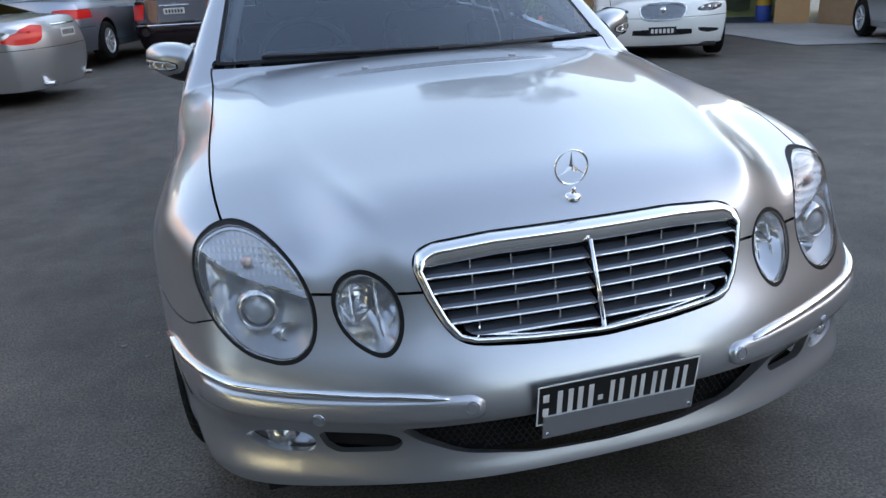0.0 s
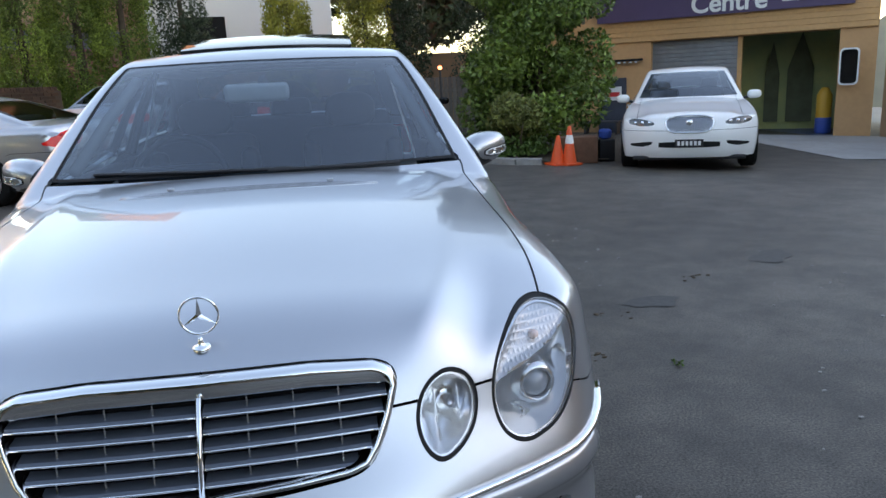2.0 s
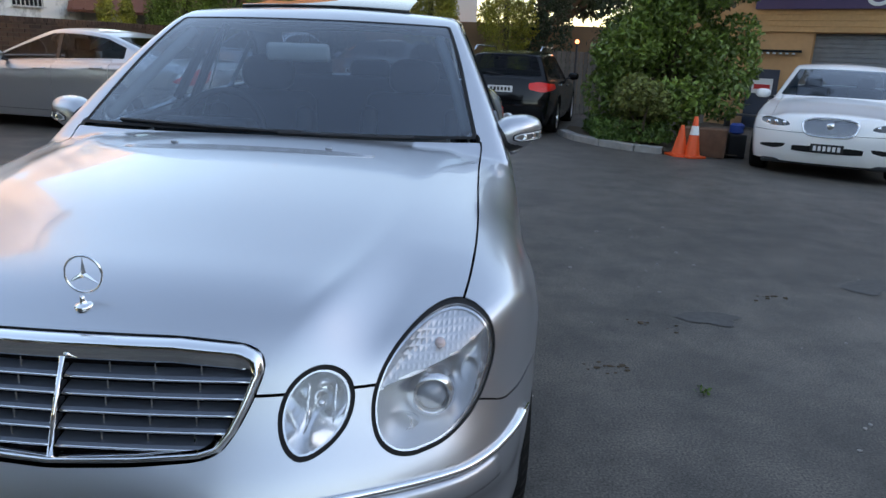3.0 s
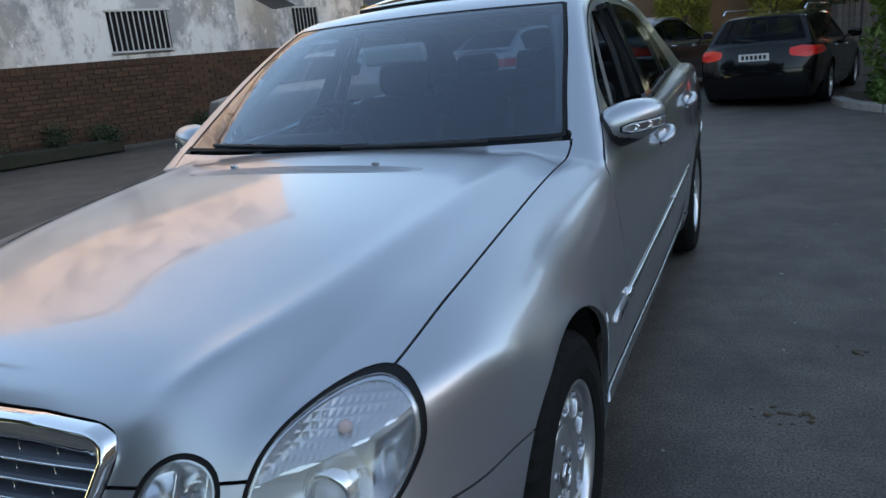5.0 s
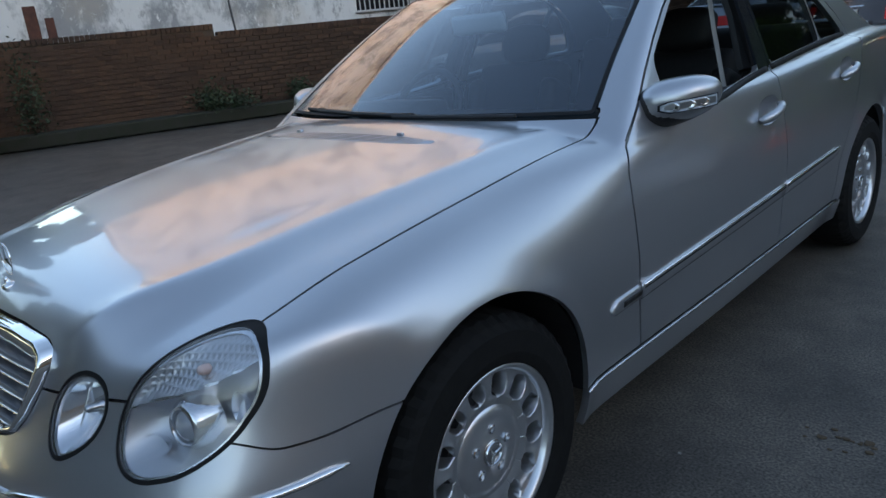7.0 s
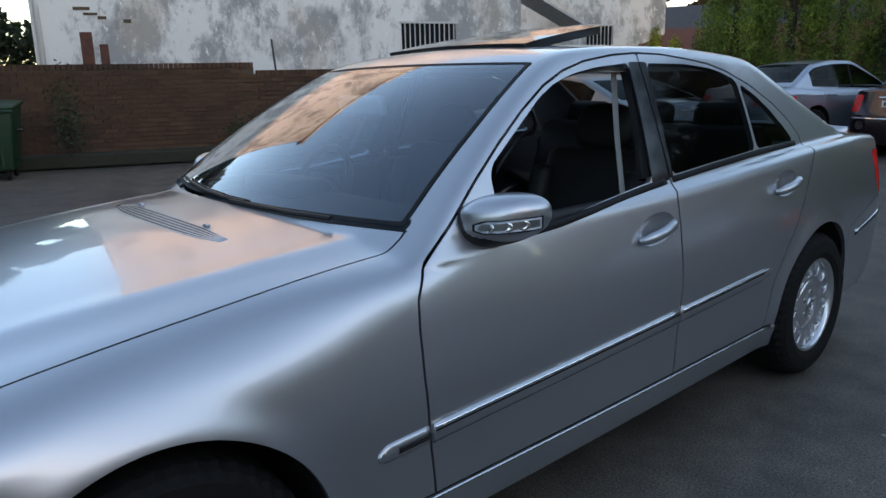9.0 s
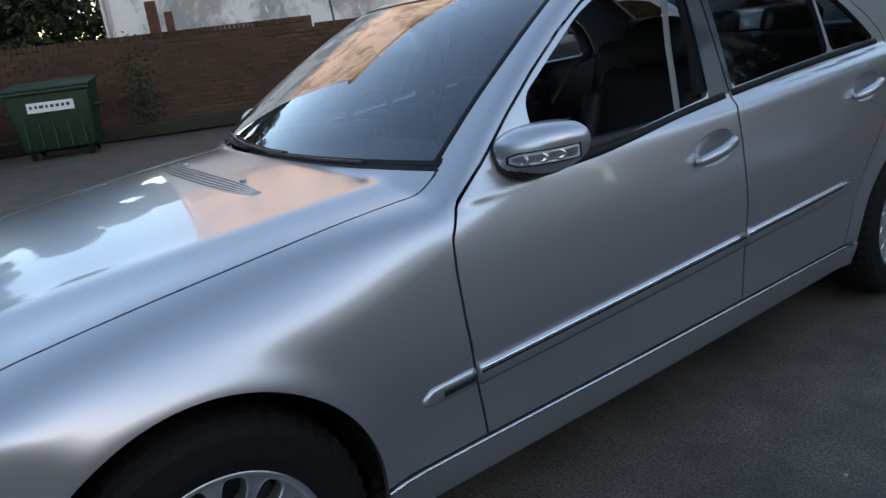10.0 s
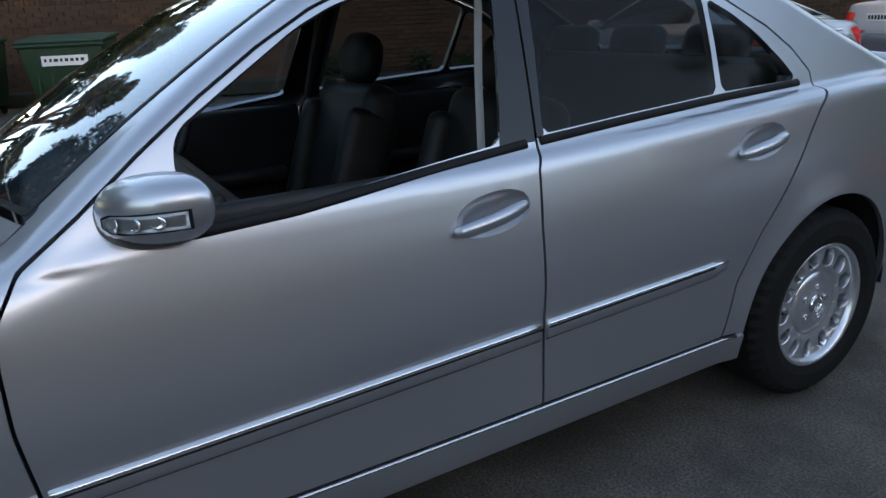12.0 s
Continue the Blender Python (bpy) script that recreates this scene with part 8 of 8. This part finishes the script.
C_WHITE = dict(len=4.96, w=0.94, axle=0.90, wb=2.91, tyre=0.34, rim=0.235, belt=[(0.3, 0.86), (1.6, 0.90), (2.6, 0.95), (3.8, 1.01), (4.9, 1.03)],
               hood=[(0.0, 0.74), (0.10, 0.80), (0.35, 0.855), (0.9, 0.935), (1.5, 0.99), (2.2, 1.02), (3.6, 1.06), (4.4, 1.10), (4.9, 1.06)],
               screen=[(1.1, 0.72), (1.5, 0.985), (2.0, 1.25), (2.35, 1.40), (2.8, 1.55)], roof=[(1.8, 1.36), (2.4, 1.44), (2.8, 1.46), (3.3, 1.44), (3.8, 1.37)],
               back=[(3.0, 1.62), (3.6, 1.40), (4.0, 1.23), (4.4, 1.07), (4.7, 0.95)], front=[(0.15, 0.16), (0.25, 0.08), (0.40, 0.02), (0.55, 0.0), (0.68, 0.03), (0.78, 0.09), (0.9, 0.2)],
               rear=[(0.2, 4.88), (0.5, 4.96), (0.8, 4.92), (1.05, 4.85)], screen_span=(1.53, 2.28), back_span=(3.62, 4.36), dlo=(1.85, 3.95), pillars=[2.85, 3.55], doors=[1.62, 2.80, 3.62],
               hood_half=0.70, hood_front=0.24, crease=0.03, lamps=[
                   ("headlight", field_front([(0.445, 0.685), (0.52, 0.665), (0.66, 0.660), (0.80, 0.690), (0.83, 0.735), (0.76, 0.765), (0.62, 0.755), (0.49, 0.725)]), LAMP_FACE, "narrow clear headlight"),
                   ("side_intake", field_front([(0.47, 0.455), (0.50, 0.405), (0.62, 0.375), (0.78, 0.385), (0.80, 0.415), (0.70, 0.43), (0.58, 0.445)]), DARK_VOID, "black side intake")],
               holes=[field_front([(0.29, 0.75), (0.305, 0.70), (0.27, 0.612), (0.19, 0.583), (-0.1, 0.573), (-0.1, 0.787), (0.2, 0.777)])], extras=white_extras)


def golf_extras(car, f):
    plate_on(car, f, 0.50, True, 4.2, True)
    for z in (0.66, 0.69):
        b = [Vector((x, surface_y(f, abs(x), z, -0.3, 0.9) - 0.006, z)) for x in np.linspace(-0.44, 0.44, 15)]
        part("grille_bar", tube(b, 0.012, 6), BLACK_PLASTIC, car)
    part("lower_intake", box(1.0, 0.02, 0.12, pose(0, surface_y(f, 0.35, 0.36, -0.3, 0.9) + 0.008, 0.36), 0.01), DARK_VOID, car)
    part("dash_paper", box(0.22, 0.16, 0.003, pose(-0.3, 1.42, 0.985, 12, 0, 10)), PLATE_WHITE, car, "white paper on the dashboard")


C_HATCH = dict(len=4.20, w=0.89, axle=0.86, wb=2.575, tyre=0.315, rim=0.215, belt=[(0.3, 0.86), (1.4, 0.90), (2.4, 0.94), (3.4, 0.99), (4.2, 1.02)],
               hood=[(0.0, 0.74), (0.12, 0.80), (0.4, 0.875), (0.9, 0.955), (1.3, 1.0), (2.0, 1.03), (3.4, 1.06), (4.1, 1.06)], screen=[(0.8, 0.70), (1.15, 0.99), (1.6, 1.26), (1.95, 1.42), (2.4, 1.58)],
               roof=[(1.5, 1.40), (2.0, 1.47), (2.5, 1.485), (3.2, 1.46), (3.8, 1.40), (4.2, 1.33)], back=[(3.4, 1.75), (3.75, 1.42), (3.95, 1.20), (4.12, 1.0), (4.25, 0.8)],
               front=[(0.15, 0.12), (0.3, 0.04), (0.5, 0.0), (0.65, 0.03), (0.78, 0.09), (0.9, 0.2)], rear=[(0.2, 4.12), (0.5, 4.2), (0.8, 4.19), (1.05, 4.12), (1.3, 3.95)], screen_span=(1.18, 1.88), back_span=(3.80, 4.06),
               dlo=(1.52, 3.80), pillars=[2.48, 3.28], doors=[1.36, 2.42, 3.30], hood_half=0.70, hood_front=0.25, lamps=[
                   ("headlight", field_front([(0.47, 0.655), (0.60, 0.635), (0.74, 0.655), (0.81, 0.715), (0.76, 0.765), (0.60, 0.745), (0.48, 0.71)]), LAMP_FACE, "clear headlight")], extras=golf_extras)


def coupe_extras(car, f):
    plate_on(car, f, 0.80, False, 4.91, True)
    b = [Vector((x, surface_y(f, abs(x), 0.90, 5.3, 4.0) + 0.004, 0.90)) for x in np.linspace(-0.32, 0.32, 11)]
    part("boot_strip", tube(b, 0.012, 6), CHROME, car)
    for sx in (-0.55, 0.55):
        part("exhaust", tube([(sx, 4.60, 0.26), (sx, 4.86, 0.26)], 0.05, 12, flat=0.6), CHROME, car)


C_COUPE = dict(len=4.91, w=0.935, axle=0.86, wb=2.854, tyre=0.33, rim=0.235, belt=[(0.3, 0.84), (1.6, 0.90), (2.8, 0.955), (3.8, 0.985), (4.9, 0.97)],
               hood=[(0.0, 0.70), (0.2, 0.78), (0.6, 0.86), (1.1, 0.93), (1.6, 0.97), (2.5, 1.0), (3.8, 1.02), (4.4, 1.03), (4.8, 1.0)], screen=[(1.1, 0.72), (1.5, 0.965), (2.0, 1.19), (2.4, 1.34), (2.9, 1.50)],
               roof=[(1.7, 1.24), (2.2, 1.345), (2.7, 1.39), (3.1, 1.375), (3.6, 1.30), (4.0, 1.20)], back=[(2.9, 1.55), (3.4, 1.34), (3.9, 1.17), (4.4, 1.0), (4.7, 0.90)],
               front=[(0.15, 0.12), (0.3, 0.03), (0.45, 0.0), (0.6, 0.04), (0.75, 0.12), (0.9, 0.25)], rear=[(0.2, 4.80), (0.5, 4.90), (0.7, 4.90), (0.9, 4.84), (1.05, 4.76)], rear_sweep=0.40, screen_span=(1.55, 2.30), back_span=(3.55, 4.30),
               dlo=(1.80, 3.75), pillars=[2.72], doors=[1.55, 2.70, 3.58], hood_half=0.70, hood_front=0.25, tumble=0.52, rear_bumper_z=0.66, lamps=[
                   ("tail_light", field_rear([(0.46, 0.905), (0.60, 0.925), (0.80, 0.860), (0.90, 0.755), (0.84, 0.715), (0.66, 0.715), (0.56, 0.76)], 4.2), RED_LENS, "red wedge-shaped tail light")], extras=coupe_extras)


def saloon_extras(car, f):
    plate_on(car, f, 0.80, False, 4.5, True)


C_SALOON = dict(len=4.50, w=0.865, axle=0.82, wb=2.62, tyre=0.315, rim=0.205, belt=[(0.3, 0.84), (1.4, 0.89), (2.6, 0.93), (3.6, 0.965), (4.5, 0.975)],
                hood=[(0.0, 0.72), (0.15, 0.79), (0.5, 0.86), (1.0, 0.92), (1.4, 0.955), (2.2, 0.98), (3.4, 1.0), (4.0, 1.03), (4.4, 1.01)], screen=[(1.0, 0.72), (1.32, 0.95), (1.8, 1.22), (2.1, 1.36), (2.5, 1.52)],
                roof=[(1.6, 1.32), (2.1, 1.40), (2.6, 1.425), (3.0, 1.40), (3.5, 1.31)], back=[(2.9, 1.52), (3.2, 1.38), (3.6, 1.18), (3.9, 1.03), (4.2, 0.9)], front=[(0.15, 0.10), (0.3, 0.03), (0.5, 0.0), (0.65, 0.03), (0.8, 0.12)],
                rear=[(0.2, 4.42), (0.45, 4.50), (0.62, 4.49), (0.85, 4.43), (1.0, 4.38)], screen_span=(1.36, 2.04), back_span=(3.24, 3.84), dlo=(1.62, 3.42), pillars=[2.42], doors=[1.38, 2.40, 3.26], hood_half=0.68, hood_front=0.24, rear_bumper_z=0.58,
                lamps=[("tail_light", field_rear([(0.44, 0.86), (0.62, 0.87), (0.84, 0.85), (0.86, 0.72), (0.66, 0.70), (0.44, 0.71)], 3.9), RED_LENS, "red tail light")], extras=saloon_extras)


def dark_extras(car, f):
    plate_on(car, f, 0.82, False, 4.8, True)
    b = [Vector((x, surface_y(f, abs(x), 0.60, 5.2, 4.0) + 0.006, 0.60)) for x in np.linspace(-0.78, 0.78, 17)]
    part("bumper_chrome", tube(b, 0.012, 6), CHROME, car)
    b = [Vector((x, surface_y(f, abs(x), 0.915, 5.2, 4.0) + 0.004, 0.915)) for x in np.linspace(-0.26, 0.26, 9)]
    part("boot_handle", tube(b, 0.012, 6), CHROME, car)
    y = surface_y(f, 0.0, 0.965, 5.2, 4.0)
    part("boot_star", tube([(0.032 * math.cos(a), y + 0.008, 0.97 + 0.032 * math.sin(a)) for a in np.linspace(0, 2 * math.pi, 25)[:-1]], 0.003, 6, True), CHROME, car)


C_DARK = dict(C_SALOON, len=4.80, w=0.90, axle=0.84, wb=2.83, belt=[(0.3, 0.84), (1.5, 0.90), (2.7, 0.95), (3.8, 1.0), (4.8, 1.01)], hood=[(0.0, 0.72), (0.15, 0.79), (0.5, 0.87), (1.0, 0.93), (1.5, 0.97), (2.4, 1.0), (3.7, 1.03), (4.3, 1.07), (4.7, 1.05)],
              screen=[(1.1, 0.72), (1.42, 0.96), (1.9, 1.23), (2.2, 1.37), (2.6, 1.52)], roof=[(1.7, 1.33), (2.2, 1.41), (2.7, 1.44), (3.2, 1.42), (3.7, 1.33)], back=[(3.1, 1.56), (3.4, 1.42), (3.8, 1.23), (4.15, 1.07), (4.5, 0.92)],
              rear=[(0.2, 4.70), (0.45, 4.80), (0.62, 4.79), (0.85, 4.72), (1.05, 4.66)], screen_span=(1.46, 2.14), back_span=(3.44, 4.08), dlo=(1.72, 3.68), pillars=[2.58, 3.32], doors=[1.48, 2.56, 3.44], rear_bumper_z=0.64,
              lamps=[("tail_light", field_rear([(0.56, 0.95), (0.70, 0.95), (0.86, 0.90), (0.88, 0.74), (0.72, 0.68), (0.58, 0.70)], 4.1), RED_LENS, "red tail light")], extras=dark_extras, handle_mat=CHROME)


def wagon_extras(car, f):
    plate_on(car, f, 0.80, False, 4.6, True, 0.42, 0.105)
    for s in (-1, 1):
        part("roof_rail", tube([(s * 0.575, 2.15, 1.44), (s * 0.575, 2.25, 1.49), (s * 0.575, 3.9, 1.49), (s * 0.57, 4.05, 1.425)], 0.016, 8), DULL_CHROME, car, smooth=True)
    part("rear_wiper", tube([(0.0, surface_y(f, 0.0, 1.02, 5.2, 3.8) + 0.02, 1.02), (0.30, surface_y(f, 0.3, 1.06, 5.2, 3.8) + 0.02, 1.06)], 0.010, 6), BLACK_PLASTIC, car)


C_WAGON = dict(len=4.58, w=0.885, axle=0.86, wb=2.648, tyre=0.32, rim=0.22, belt=[(0.3, 0.84), (1.4, 0.89), (2.6, 0.93), (3.6, 0.96), (4.5, 0.98)], hood=[(0.0, 0.72), (0.15, 0.79), (0.5, 0.86), (1.0, 0.92), (1.4, 0.955), (2.2, 0.98), (3.4, 1.0), (4.5, 1.0)],
               screen=[(1.0, 0.72), (1.32, 0.95), (1.8, 1.22), (2.1, 1.36), (2.5, 1.52)], roof=[(1.6, 1.33), (2.1, 1.41), (2.6, 1.435), (3.4, 1.42), (4.0, 1.375), (4.5, 1.30)], back=[(3.6, 1.85), (4.0, 1.42), (4.2, 1.20), (4.42, 0.95), (4.6, 0.75)],
               front=[(0.15, 0.10), (0.3, 0.03), (0.5, 0.0), (0.65, 0.03), (0.8, 0.12)], rear=[(0.2, 4.50), (0.45, 4.58), (0.65, 4.57), (0.85, 4.52), (1.0, 4.46), (1.2, 4.32)], screen_span=(1.36, 2.04), back_span=(4.02, 4.36), dlo=(1.62, 4.02), pillars=[2.42, 3.36],
               doors=[1.38, 2.40, 3.36], hood_half=0.68, hood_front=0.24, rear_bumper_z=0.62, lamps=[("tail_light", field_rear([(0.46, 0.90), (0.62, 0.93), (0.84, 0.90), (0.86, 0.80), (0.70, 0.76), (0.48, 0.80)], 3.9), RED_LENS, "red tail light")], extras=wagon_extras, handle_mat=CHROME)

parked_car("white saloon with a mesh grille, facing the yard", C_WHITE, WHITE_PAINT, heading(5.41, 8.97, -0.43, -0.90, 0.90, -0.15), 10)
parked_car("silver five-door hatchback beside the brown wall", C_HATCH, SILVER_FAR, heading(9.85, 7.25, -0.40, -0.917, 0.86, -0.29), 10)
parked_car("pale silver four-door coupe with wedge tail lights", C_COUPE, SILVER_FAR, heading(-6.61, 9.71, -0.98, 0.2, 0.86, 0.0), 5)
parked_car("blue-grey silver saloon parked before the hedge", C_SALOON, BLUE_SILVER, heading(-2.98, 15.5, 0.25, 0.96, 0.82, 0.12), 10)
parked_car("dark plum saloon with chrome rear trim", C_DARK, DARK_RED, heading(-0.52, 16.4, 0.30, 0.95, 0.84, 0.02), 10)
parked_car("black estate car with silver roof rails", C_WAGON, BLACK_PAINT, heading(1.78, 14.9, 0.21, 0.98, 0.86, -0.10), 9)
